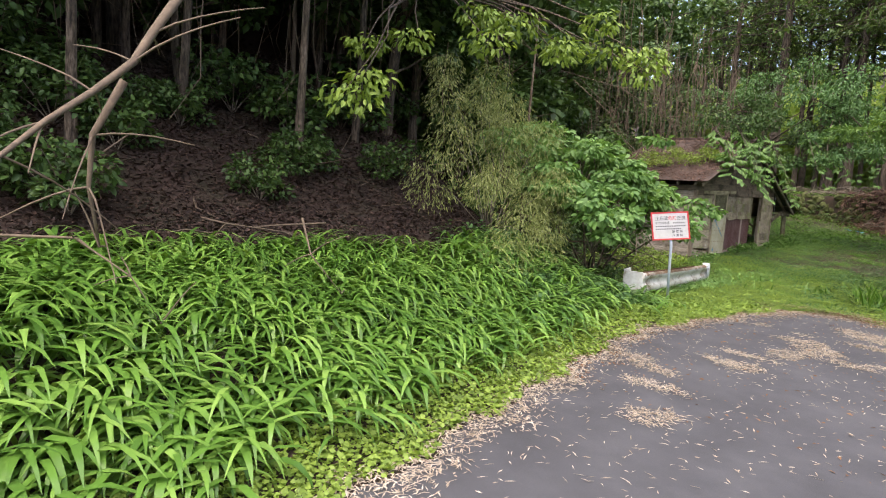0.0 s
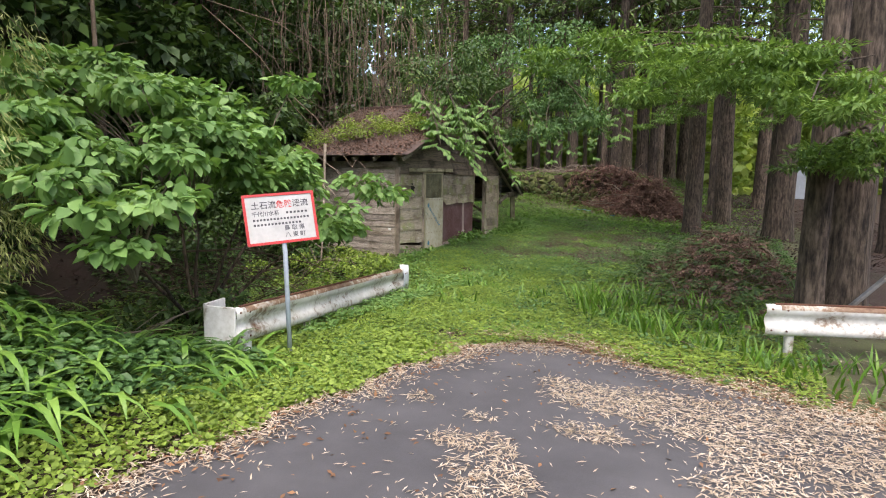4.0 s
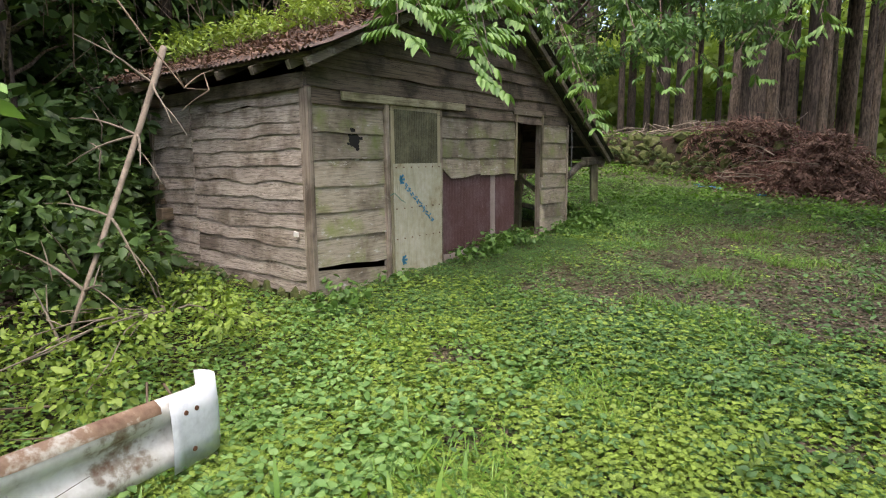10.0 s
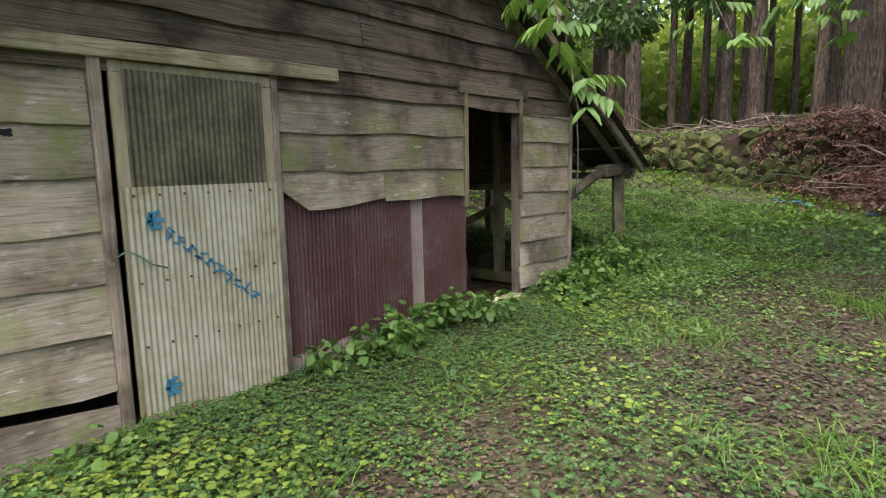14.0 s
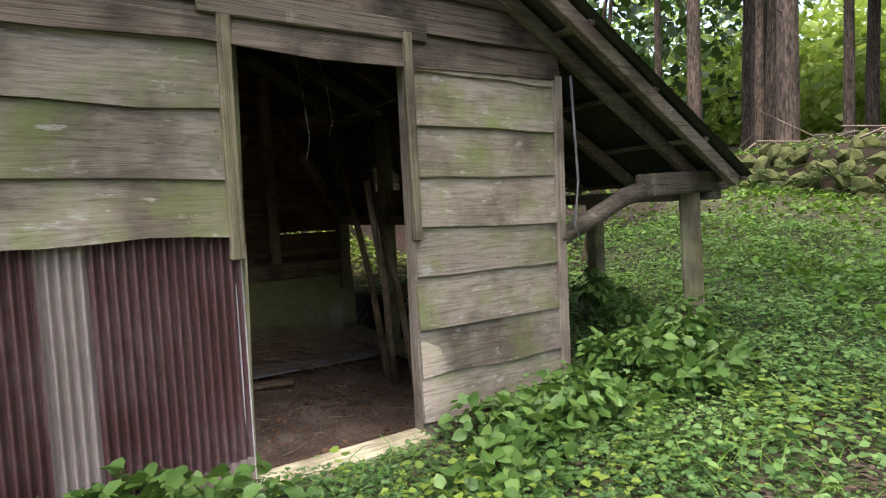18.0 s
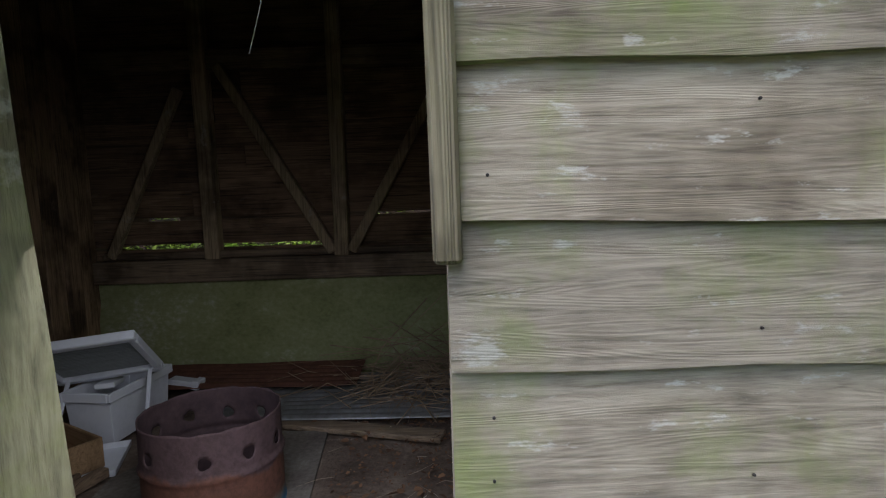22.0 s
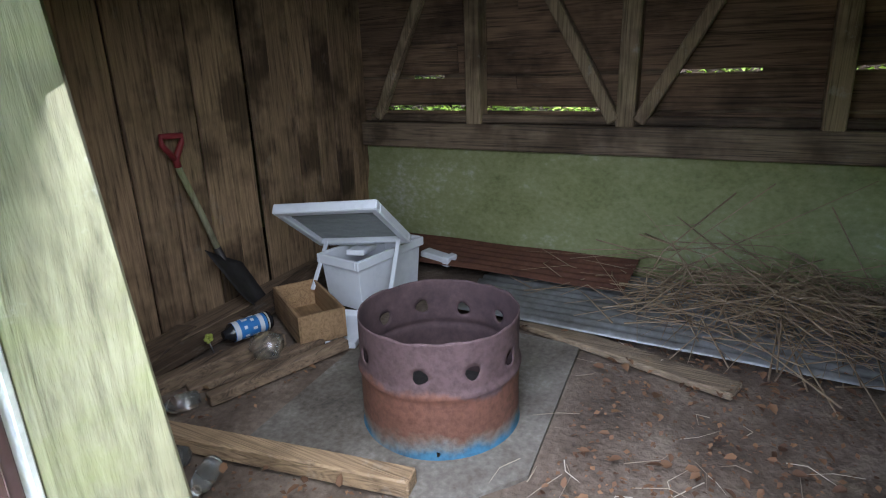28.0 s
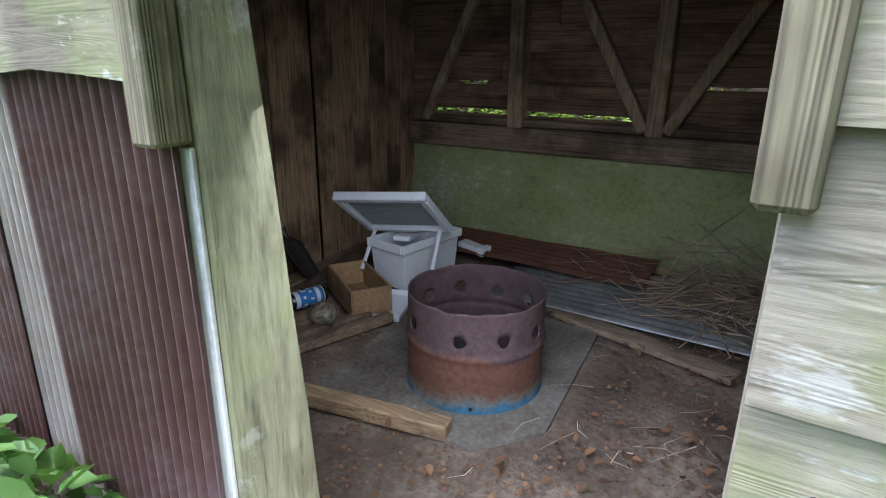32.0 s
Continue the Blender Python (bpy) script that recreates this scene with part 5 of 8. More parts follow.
# leafy weeds along the foot of the shed
for k, (bx, by, hh, nn) in enumerate(((0.40, 5.5, 0.15, 260), (0.52, 5.9, 0.2, 260), (0.25, 6.5, 0.26, 260), (0.60, 6.6, 0.18, 220), (0.20, 7.0, 0.3, 260), (0.70, 5.15, 0.06, 160), (0.22, 3.3, 0.12, 60), (0.25, 2.6, 0.12, 60), (0.35, 4.1, 0.20, 110), (0.24, 3.75, 0.22, 120), (0.34, 3.05, 0.2, 120), (0.28, 0.35, 0.18, 60), (0.50, 0.15, 0.14, 60), (-0.6, 7.3, 0.4, 240), (0.3, 1.2, 0.08, 40))):
    bz = ground_z(bx, by)
    bush("nettle_clump", "leafy green nettle-like weeds against the shed's foot", "weeds", (bx, by, bz),
         [(bx + 0.12 * math.cos(j * 2.1 + k), by + 0.15 * math.sin(j * 2.1 + k), bz + hh * (0.5 + 0.25 * (j % 3))) for j in range(5)], 0.17, nn // 3, 0.072, 0.054, SPRAY, GRASS, 0.004, group="weeds along the wall", droop=0.25)

# iris clumps beside the path
sets = []
for bx, by, cnt, ll in ((7.6, -4.2, 22, 0.28), (8.0, -4.25, 22, 0.28), (8.4, -4.2, 22, 0.28), (7.9, -4.9, 14, 0.2), (8.9, -3.9, 26, 0.3), (5.27, -2.66, 26, 0.56), (5.55, -2.6, 28, 0.56), (5.78, -2.1, 24, 0.5), (4.85, -2.4, 8, 0.45), (6.0, -3.3, 46, 0.24), (6.4, -3.5, 30, 0.42), (5.5, -2.9, 20, 0.3), (6.9, -3.9, 36, 0.22), (4.3, -2.3, 14, 0.28), (3.3, -3.2, 10, 0.3), (3.0, -1.7, 12, 0.22), (2.5, -1.0, 10, 0.22), (6.3, -2.6, 34, 0.24), (7.6, -4.5, 22, 0.25), (5.2, -2.2, 12, 0.3), (2.6, -2.6, 10, 0.3), (7.0, -3.0, 40, 0.24), (6.6, -2.0, 30, 0.35), (7.4, -2.4, 30, 0.35), (5.8, -1.4, 16, 0.3), (8.3, -5.0, 14, 0.2)):
    p = np.stack([bx + 0.16 * rng.normal(size=cnt), by + 0.16 * rng.normal(size=cnt), np.zeros(cnt)], 1)
    p[:, 2] = gz(p[:, 0], p[:, 1])
    sets.append(blades(p, rand_dirs(cnt, 0), ll * (0.7 + 0.5 * rng.random(cnt)), 0.032, 0.25 + 0.3 * rng.random(cnt), 5))
tagged(soup("iris_leaves", *joined(sets), GRASS), "upright clumps of sword-shaped iris leaves", "plants", kind="stuff")


# ---- trees ----
def cedar(name, label, height, r, crown_from, n, fresh=None):
    """A straight conifer: flared trunk, dead stubs, crown of drooping sprays."""
    th = tagged(empty(name), label, "tree", "cedar trees")
    bm = bmesh.new()
    hs = [-0.4, 0.0, 0.25, 0.8, 2.5, 5, 8, 12, height]
    rs = [1.3, 1.22, 1.08, 1.0, 0.93, 0.84, 0.7, 0.45, 0.08]
    tube(bm, [(0.05 * noise.noise((h, r * 50, 0)), 0.05 * noise.noise((0, h, r * 50)), h) for h in hs], [r * k for k in rs], 14)
    for v in bm.verts:
        a = math.atan2(v.co.y, v.co.x)
        v.co.x *= 1 + 0.05 * math.sin(a * 5 + v.co.z)
        v.co.y *= 1 + 0.05 * math.sin(a * 7 + v.co.z * 0.7)
    part("trunk", bm, BARK, th)
    bm = bmesh.new()
    tips, sets = [], []
    levels = int((height - crown_from) / 0.55)
    for k in range(levels):
        h = crown_from + k * 0.55
        reach = 2.9 * (1 - (h - crown_from) / (height - crown_from + 0.5)) ** 0.6 + 0.3
        for j in range(3):
            a = k * 2.4 + j * 2.1 + rng.random()
            t = Vector((math.cos(a) * reach, math.sin(a) * reach, h - 0.35 * reach + 0.2 * rng.random()))
            limbs(bm, (0, 0, h), [t], 0.03, 4, 0.12, 3)
            for u in (0.45, 0.75, 1.0):
                c = Vector((0, 0, h)).lerp(t, u)
                sets.append(clump(c, (0.45, 0.45, 0.16), n, 0.25, 0.075, kites, 0.8, 0.5, 0.2))
    for k in range(8):
        a, h = k * 2.2, 2.9 + k * 0.45
        limbs(bm, (0, 0, h), [(math.cos(a) * (0.3 + r), math.sin(a) * (0.3 + r), h + 0.1)], 0.015, 4, 0.0, 2)
    tagged(part("dead_wood", bm, BARK, th), kind="stuff")
    soup("crown", *joined(sets), CEDAR, th)
    return th


ced = [cedar("cedar_tree", "tall straight cedar with reddish brown bark", 15.5, 0.21, 7.4, 16), cedar("cedar_tree", "slender straight cedar with grey-brown bark", 15.0, 0.14, 7.4, 14), cedar("cedar_tree", "stout cedar with furrowed dark bark", 16.0, 0.30, 6.2, 20)]
spots = [(5.53, 10.0, 2, 0.95), (6.24, 14.6, 2, 1.15), (7.7, 23.5, 2, 1.4), (8.3, 24.6, 0, 1.3), (8.12, 10.9, 2, 1.5), (8.11, -1.45, 1, 1.25), (8.52, -0.58, 2, 1.3), (5.75, 17.0, 1, 1.2), (10.8, 9.0, 0, 1.0),
         (11.5, 1.5, 2, 1.0), (12.5, 13.0, 0, 1.1), (11.0, -3.5, 0, 1.0), (2.47, 22.2, 0, 1.2), (2.6, 27.4, 0, 1.3), (3.3, 28.2, 0, 1.3), (1.47, 24.2, 0, 1.3), (1.2, 18.4, 0, 0.95), (0.2, 20.0, 1, 1.0), (4.2, 25.5, 0, 1.1)]
for k in range(27):
    spots.append((-10.5 + (k % 9) * 1.75 + 0.6 * rng.normal(), 20.6 + (k // 9) * 3.0 + 0.8 * rng.normal(), int(rng.integers(0, 2)), 0.75 + 0.35 * rng.random()))
first = {}
for bx, by, kind, size in spots:
    m = pose(bx, by, ground_z(bx, by), 0.6 * rng.normal(), 0.6 * rng.normal(), rng.random() * 360) @ Matrix.Scale(size, 4)
    if kind not in first:
        first[kind] = ced[kind]
        ced[kind].matrix_world = m
    else:
        copy_thing(ced[kind], m)

# fresh low sprays on the cedars beside the yard, coloured lighter as if lit
for root, tips in (((5.53, 10.0, 4.9), [(4.4, 6.6, 4.3), (5.2, 5.6, 3.5), (3.8, 7.4, 4.9), (5.9, 5.9, 4.2), (3.4, 8.4, 4.4), (4.9, 6.0, 5.2)]), ((6.24, 14.6, 6.5), [(4.6, 9.2, 5.8), (3.6, 10.6, 5.2), (6.6, 8.6, 5.0), (5.6, 8.0, 6.2), (3.0, 9.4, 6.2)]),
                   ((8.11, -1.45, 3.6), [(4.95, -3.9, 3.4), (6.2, -4.4, 2.95), (5.5, -3.4, 3.75), (6.5, -3.2, 3.3)]), ((8.52, -0.58, 3.5), [(6.9, -4.4, 3.1), (7.7, -4.3, 2.72), (8.3, -4.2, 2.6), (7.5, -3.4, 3.4)]), ((8.52, -0.58, 2.7), [(8.3, -2.5, 2.22), (7.95, -2.4, 2.15), (8.6, -2.4, 2.35)]),
                   ((8.12, 10.9, 5.4), [(7.0, 7.2, 4.4), (7.4, 5.6, 3.4), (8.3, 6.6, 4.4), (6.6, 4.6, 4.6), (8.8, 5.2, 4.0), (6.2, 6.2, 5.3), (7.7, 4.4, 5.0)]), ((11.5, 1.5, 4.6), [(9.6, 2.0, 4.2), (9.0, 3.0, 3.8)])):
    th = tagged(empty("cypress_bough", *root), "fresh yellow-green drooping cypress bough", "branch", "low boughs")
    inv = Matrix.Translation(root).inverted()
    wood_parts = []
    for t in tips:
        bm = bmesh.new()
        limbs(bm, root, [t], 0.03, 5, 0.1)
        wood_parts.append(part("limb", bm, BARK, th))
    sets = []
    for t in tips:
        out = Vector(t) - Vector(root)
        for u, w in ((0.55, 0.42), (0.72, 0.48), (0.87, 0.45), (1.0, 0.36)):
            c = Vector(root).lerp(Vector(t), u)
            for q in range(2):
                sets.append(clump(c + Vector((rng.normal() * 0.25, rng.normal() * 0.25, 0.04 - 0.16 * q)), (w * 0.9, w * 0.9, 0.05), 210, 0.10, 0.032, kites, 1.8, 0.1, 0.1))
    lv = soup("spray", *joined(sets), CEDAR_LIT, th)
    for o in (*wood_parts, lv):
        o.matrix_parent_inverse = inv


def broadleaf(name, label, height, r, n, L, mat):
    """A crooked woodland tree with a loose crown."""
    th = tagged(empty(name), label, "tree", "woodland trees")
    bm = bmesh.new()
    pts = [Vector((0.35 * noise.noise((h * 0.35, r * 90, 1)), 0.35 * noise.noise((h * 0.35, r * 90, 7)), h)) for h in (-0.4, 0.0, 0.7, 1.6, 2.8, 4.2, 5.8, height)]
    tube(bm, pts, [r * k for k in (1.5, 1.25, 1.0, 0.9, 0.8, 0.65, 0.45, 0.1)], 9)
    part("trunk", bm, BARK, th)
    bm = bmesh.new()
    tips = []
    for k in range(20):
        a, h = k * 2.39996, 1.9 + (height - 1.6) * (k / 20)
        reach = (0.9 + 1.5 * rng.random()) * (1 - 0.35 * k / 20)
        tips.append(((math.cos(a) * reach, math.sin(a) * reach, h + 0.6 * rng.random()), h))
    for t, h in tips:
        limbs(bm, (0, 0, h - 0.5), [t], 0.03, 5, 0.1, 4)
    tagged(part("dead_wood", bm, BARK, th), kind="stuff")
    soup("crown", *joined([clump(t, (0.75, 0.75, 0.42), n, L, L * 0.55, kites, 0.7, 0.35, 0.15) for t, _ in tips]), mat, th)
    return th


woods = [broadleaf("woodland_tree", "crooked dark-leaved woodland tree", 10.0, 0.14, 190, 0.27, DARKLEAF), broadleaf("woodland_tree", "thin woodland tree with dense dark leaves", 8.0, 0.09, 190, 0.24, DARKLEAF), broadleaf("woodland_tree", "young woodland tree with small green leaves", 6.5, 0.07, 170, 0.17, DARKLEAF)]
spots = []
for k in range(100):
    bx, by = -2.9 - 2.7 * (k % 5) + 1.0 * rng.normal(), -23 + (k // 5) * 2.1 + 0.8 * rng.normal()
    if by > 12 or (by > 8.5 and bx > -6.5):
        continue
    if bx > -8 and -0.5 < by <= 8.5:
        bx -= 4.5
    if -9.3 < by < -1 and bx > -3.2:
        bx -= 2
    spots.append((bx, by, k % 3 if k % 4 < 2 else k % 2))
seen_kind = set()
for k in range(14):
    spots.append((-3.6 - 3.6 * rng.random(), -21.5 + 0.95 * k + 0.5 * rng.normal(), k % 2))
for bx, by, kind in spots:
    m = pose(bx, by, ground_z(bx, by), 4 * rng.normal(), 4 * rng.normal(), rng.random() * 360)
    if kind not in seen_kind:
        seen_kind.add(kind)
        woods[kind].matrix_world = m
    else:
        copy_thing(woods[kind], m)

# wide crowns that roof over the slope beside the road
th = tagged(empty("canopy_tree"), "tall woodland tree with a wide dark crown", "tree", "canopy trees")
bm = bmesh.new()
tube(bm, [(0, 0, -0.5), (0, 0, 0), (0.1, 0.05, 1.5), (0.2, 0.1, 3.5), (0.45, 0.1, 5.5), (0.8, 0.2, 7.5)], [0.12, 0.09, 0.07, 0.06, 0.05, 0.03], 10)
part("trunk", bm, BARK, th)
sets = []
for k in range(26):
    a, q = k * 2.4, (k + 0.5) / 26
    t = Vector((0.9 + 2.7 * q ** 0.5 * math.cos(a), 2.3 * q ** 0.5 * math.sin(a), 5.2 + 1.6 * (1 - q) + 0.7 * rng.random()))
    bm = bmesh.new()
    limbs(bm, (0.4, 0.1, 4.4), [t], 0.05, 5, 0.1)
    part("limb", bm, BARK, th)
    sets.append(clump(t, (0.75, 0.75, 0.35), 280, 0.24, 0.15, kites, 0.9, 0.3, 0.1))
soup("crown", *joined(sets), DARKLEAF, th)
for k in range(12):
    bx, by = (-2.3 + 0.9 * (k % 2), -21.0 + 1.75 * k) if k < 7 else (-4.4, -19.5 + 2.3 * (k - 7))
    m = pose(bx, by, ground_z(bx, by), 0, 0, 25 * math.sin(k * 2.0))
    if k == 0:
        th.matrix_world = m
    else:
        copy_thing(th, m)

# undergrowth on the slope
under = bush("undergrowth_shrub", "dark leafy undergrowth shrub on the slope", "shrub", (-2.2, -12.0, ground_z(-2.2, -12)),
             [(-2.2 + 0.5 * math.cos(k * 2.4), -12 + 0.5 * math.sin(k * 2.4), ground_z(-2.2, -12) + 0.35 + 0.12 * k) for k in range(7)], 0.42, 120, 0.13, 0.075, DARKLEAF, TWIG, 0.012, group="undergrowth")
for k in range(80):
    bx, by = -0.9 - 9 * rng.random() ** 1.3, -20 + 34 * rng.random()
    if in_shed(np.array(bx), np.array(by)) or (bx > -7.5 and -0.5 < by) or (-9.0 < by < -7.2 and bx > -1) or (by < -9 and bx > -3.2 and k % 3):
        continue
    copy_thing(under, pose(bx, by, ground_z(bx, by) - 0.05, 0, 0, rng.random() * 360))

for k in range(64):
    bx, by = (-3.6 - 6.0 * rng.random(), -6.0 + 6.4 * rng.random()) if k < 40 else (-6.2 - 5 * rng.random(), 0.5 + 10 * rng.random())
    copy_thing(under, pose(bx, by, ground_z(bx, by) - 0.05, 0, 0, rng.random() * 360) @ Matrix.Scale(1.0 + 0.5 * rng.random(), 4))
for k in range(22):
    bx, by = 0.4 - 3.2 * rng.random(), -19.0 + 9.0 * rng.random()
    copy_thing(under, pose(bx, by, ground_z(bx, by) - 0.05, 0, 0, rng.random() * 360) @ Matrix.Scale(0.5 + 0.35 * rng.random(), 4))

# dead leaves and sticks all over the wooded slope
n = 70000
xy = np.concatenate([scattered(n // 2, -13, 1.4, -22, 14), scattered(n, -5.5, 1.4, -21, -7)])
x, y = xy.T
n = len(x)
okay = ~in_shed(x, y) & ~((x > -0.5) & (y > -2)) & (rng.random(n) < 0.35 + 0.65 * step(-9, -1, x))
x, y = x[okay], y[okay]
P = np.stack([x, y, gz(x, y) + 0.01 + 0.03 * rng.random(len(x))], 1)
nor = np.stack([rng.normal(size=len(x)) * 0.5, rng.normal(size=len(x)) * 0.5, np.ones(len(x))], 1)
s = 0.035 + 0.06 * rng.random(len(x))
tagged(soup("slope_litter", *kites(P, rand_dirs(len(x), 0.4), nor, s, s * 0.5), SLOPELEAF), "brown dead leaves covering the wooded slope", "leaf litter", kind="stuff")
n = 26000
xy = scattered(n, 2.0, 12, 3, 30)
x, y = xy.T
okay = rng.random(n) < step(3.0, 6.0, x + 0.5 * (y - 8))
x, y = x[okay], y[okay]
P = np.stack([x, y, gz(x, y) + 0.01 + 0.03 * rng.random(len(x))], 1)
s = 0.05 + 0.09 * rng.random(len(x))
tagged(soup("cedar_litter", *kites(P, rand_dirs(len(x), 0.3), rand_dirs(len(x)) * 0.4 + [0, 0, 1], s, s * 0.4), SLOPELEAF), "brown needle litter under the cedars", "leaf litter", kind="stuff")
n = 70000
xy = scattered(n, -10, 10, 8.5, 30)
x, y = xy.T
okay = (rng.random(n) < (0.25 + 0.7 * step(-0.5, 0.5, wavy(x, y, 0.9))) * step(9.0, 3.0, x)) & ~in_shed(x, y)
x, y = x[okay], y[okay]
P = np.stack([x, y, gz(x, y) + 0.03 + 0.12 * rng.random(len(x))], 1)
s = 0.06 + 0.08 * rng.random(len(x))
tagged(soup("woodland_herbs", *kites(P, rand_dirs(len(x), 0.4), rand_dirs(len(x)) * 0.5 + [0, 0, 1], s, s * 0.6), GRASS), "low green herbs on the woodland floor", "herbs", kind="stuff")

# far woods that close the view
sets = []
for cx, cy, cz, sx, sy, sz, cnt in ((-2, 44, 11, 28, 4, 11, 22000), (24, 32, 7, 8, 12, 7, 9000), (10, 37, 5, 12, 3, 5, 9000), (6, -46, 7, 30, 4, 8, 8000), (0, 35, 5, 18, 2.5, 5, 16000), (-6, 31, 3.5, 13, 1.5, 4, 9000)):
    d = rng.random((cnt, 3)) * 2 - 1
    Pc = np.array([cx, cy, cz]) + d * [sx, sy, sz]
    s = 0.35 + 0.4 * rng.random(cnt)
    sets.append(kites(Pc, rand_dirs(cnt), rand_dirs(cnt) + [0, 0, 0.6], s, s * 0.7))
tagged(soup("far_woods", *joined(sets), FARLEAF), "distant green woods behind the trunks, sunlight put into the colour", "woods", kind="stuff")

sets = []
for cx, cy, cz, sx, sy, sz, cnt in ((-17, 16, 12, 5, 22, 9, 15000), (-13, -12, 11, 5, 18, 8, 15000),):
    d = rng.random((cnt, 3)) * 2 - 1
    Pc = np.array([cx, cy, cz]) + d * [sx, sy, sz]
    s = 0.35 + 0.4 * rng.random(cnt)
    sets.append(kites(Pc, rand_dirs(cnt), rand_dirs(cnt) + [0, 0, 0.6], s, s * 0.7))
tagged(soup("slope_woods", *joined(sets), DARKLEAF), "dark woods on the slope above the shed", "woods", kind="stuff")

# a leafy tree behind the shed, its boughs reaching over the lean-to
tips = [(1.5 + 0.8 * rng.normal(), 7.8 + 0.9 * rng.normal(), 3.3 + 3.0 * rng.random()) for _ in range(34)] + [(-1.8 + 1.3 * rng.normal(), 9.2 + 0.8 * rng.normal(), 4.9 + 2.4 * rng.random()) for _ in range(30)]
bush("leafy_tree", "green broad-leaved tree reaching over the shed's end", "tree", (-4.6, 9.4, ground_z(-4.6, 9.4)), tips, 0.55, 230, 0.12, 0.05, NETTLE, BARK, 0.07, droop=0.7, flat=0.5, split=True, via=((-2.6, 9.2, 5.2), (-1.2, 8.8, 5.6), (0.2, 8.4, 5.6), (1.2, 8.0, 5.3)))


def hanging_vines(name, label, n, x, y, z, length):
    """A curtain of thin bare stems hanging from the crowns."""
    bm = bmesh.new()
    for k in range(n):
        a = Vector((x[0] + (x[1] - x[0]) * rng.random(), y[0] + (y[1] - y[0]) * rng.random(), z[0] + (z[1] - z[0]) * rng.random()))
        L = length * (0.5 + 0.8 * rng.random())
        side = Vector((rng.normal() * 0.3, rng.normal() * 0.3, 0))
        pts = [a, a + side * 0.5 + Vector((0, 0, -0.35 * L)), a + side * 0.3 + Vector((0.1 * rng.normal(), 0.1 * rng.normal(), -0.7 * L)), a + side * 1.6 + Vector((0.25 * rng.normal(), 0.25 * rng.normal(), -L))]
        r = 0.006 + 0.008 * rng.random()
        tube(bm, pts, [r, r * 0.9, r * 0.7, r * 0.4], 4, False)
    return tagged(part(name, bm, LIMB), label, "vines", kind="stuff")


hanging_vines("hanging_vines", "curtain of bare grey vines hanging behind the shed", 260, (-5.5, -1.8), (-1.0, 8.5), (4.6, 8.0), 2.6)
hanging_vines("slope_vines", "bare grey vines hanging among the slope's trees", 120, (-5.0, -1.5), (-16.0, -5.0), (5.0, 8.0), 2.4)

# ---- things outdoors ----
RED = plain("red_sign_paint", (0.50, 0.035, 0.035), 0.5)
WHITE = plain("white_sign_paint", (0.47, 0.475, 0.465), 0.5)
INK = plain("dark_sign_ink", (0.06, 0.06, 0.07), 0.6)
BLUE_STEEL = mottled("blue_grey_galvanised_pole", [(0.3, (0.30, 0.35, 0.43)), (0.6, (0.44, 0.50, 0.60)), (0.8, (0.56, 0.61, 0.68))], 4, 0.4, 0.0, 30, 0.1, 0.002)


def lettering(text, size, mat, parent, m, name="lettering"):
    """Flat raised characters as one mesh part."""
    cu = bpy.data.curves.new(name, "FONT")
    cu.body, cu.size, cu.align_x, cu.align_y, cu.extrude, cu.resolution_u = text, size, "CENTER", "CENTER", 0.001, 2
    cu.offset = 0.012 * size
    tmp = bpy.data.objects.new(name, cu)
    scene.collection.objects.link(tmp)
    bpy.context.view_layer.update()
    me = bpy.data.meshes.new_from_object(tmp.evaluated_get(bpy.context.evaluated_depsgraph_get()))
    bpy.data.objects.remove(tmp)
    bpy.data.curves.remove(cu)
    me.materials.clear()
    me.materials.append(mat)
    ob = new(name, me)
    ob.parent = parent
    ob.matrix_local = m
    return ob


# the warning sign: local x to the reader's right, y up, z towards the reader
sign = tagged(empty("warning_sign"), "white warning sign with a red border on a leaning pole", "sign")
TL, TR, BL = Vector((2.57, -6.80, 1.685)), Vector((3.01, -6.19, 1.745)), Vector((2.675, -6.85, 1.16))
ax = (TR - TL).normalized()
ay = (TL - BL).normalized()
az = ax.cross(ay).normalized()
ay = az.cross(ax)
sm = Matrix.Identity(4)
sm.col[0][:3], sm.col[1][:3], sm.col[2][:3] = ax, ay, az
sm.translation = (TL + TR) / 2 - ay * 0.27
SW, SH = 0.755, 0.545
sign.matrix_world = sm
bm = bmesh.new()
box(bm, -SW / 2, SW / 2, -SH / 2, SH / 2, -0.008, 0.0, bevel=0.0)
part("panel", bm, WHITE, sign)
bm = bmesh.new()
for x0, x1, y0, y1 in ((-SW / 2, SW / 2, SH / 2 - 0.028, SH / 2), (-SW / 2, SW / 2, -SH / 2, -SH / 2 + 0.028), (-SW / 2, -SW / 2 + 0.028, -SH / 2 + 0.028, SH / 2 - 0.028), (SW / 2 - 0.028, SW / 2, -SH / 2 + 0.028, SH / 2 - 0.028)):
    box(bm, x0, x1, y0, y1, -0.010, 0.008)
part("border", bm, RED, sign, "red painted border")
lettering("土石流", 0.086, INK, sign, pose(-0.165, 0.145, 0.001))
lettering("危険", 0.086, RED, sign, pose(0.05, 0.145, 0.001))
lettering("渓流", 0.086, INK, sign, pose(0.222, 0.145, 0.001))
lettering("千代川水系", 0.058, INK, sign, pose(-0.155, 0.055, 0.001))
lettering("鳥 取 県", 0.062, INK, sign, pose(0.13, -0.115, 0.001))
lettering("八 東 町", 0.062, INK, sign, pose(0.13, -0.19, 0.001))
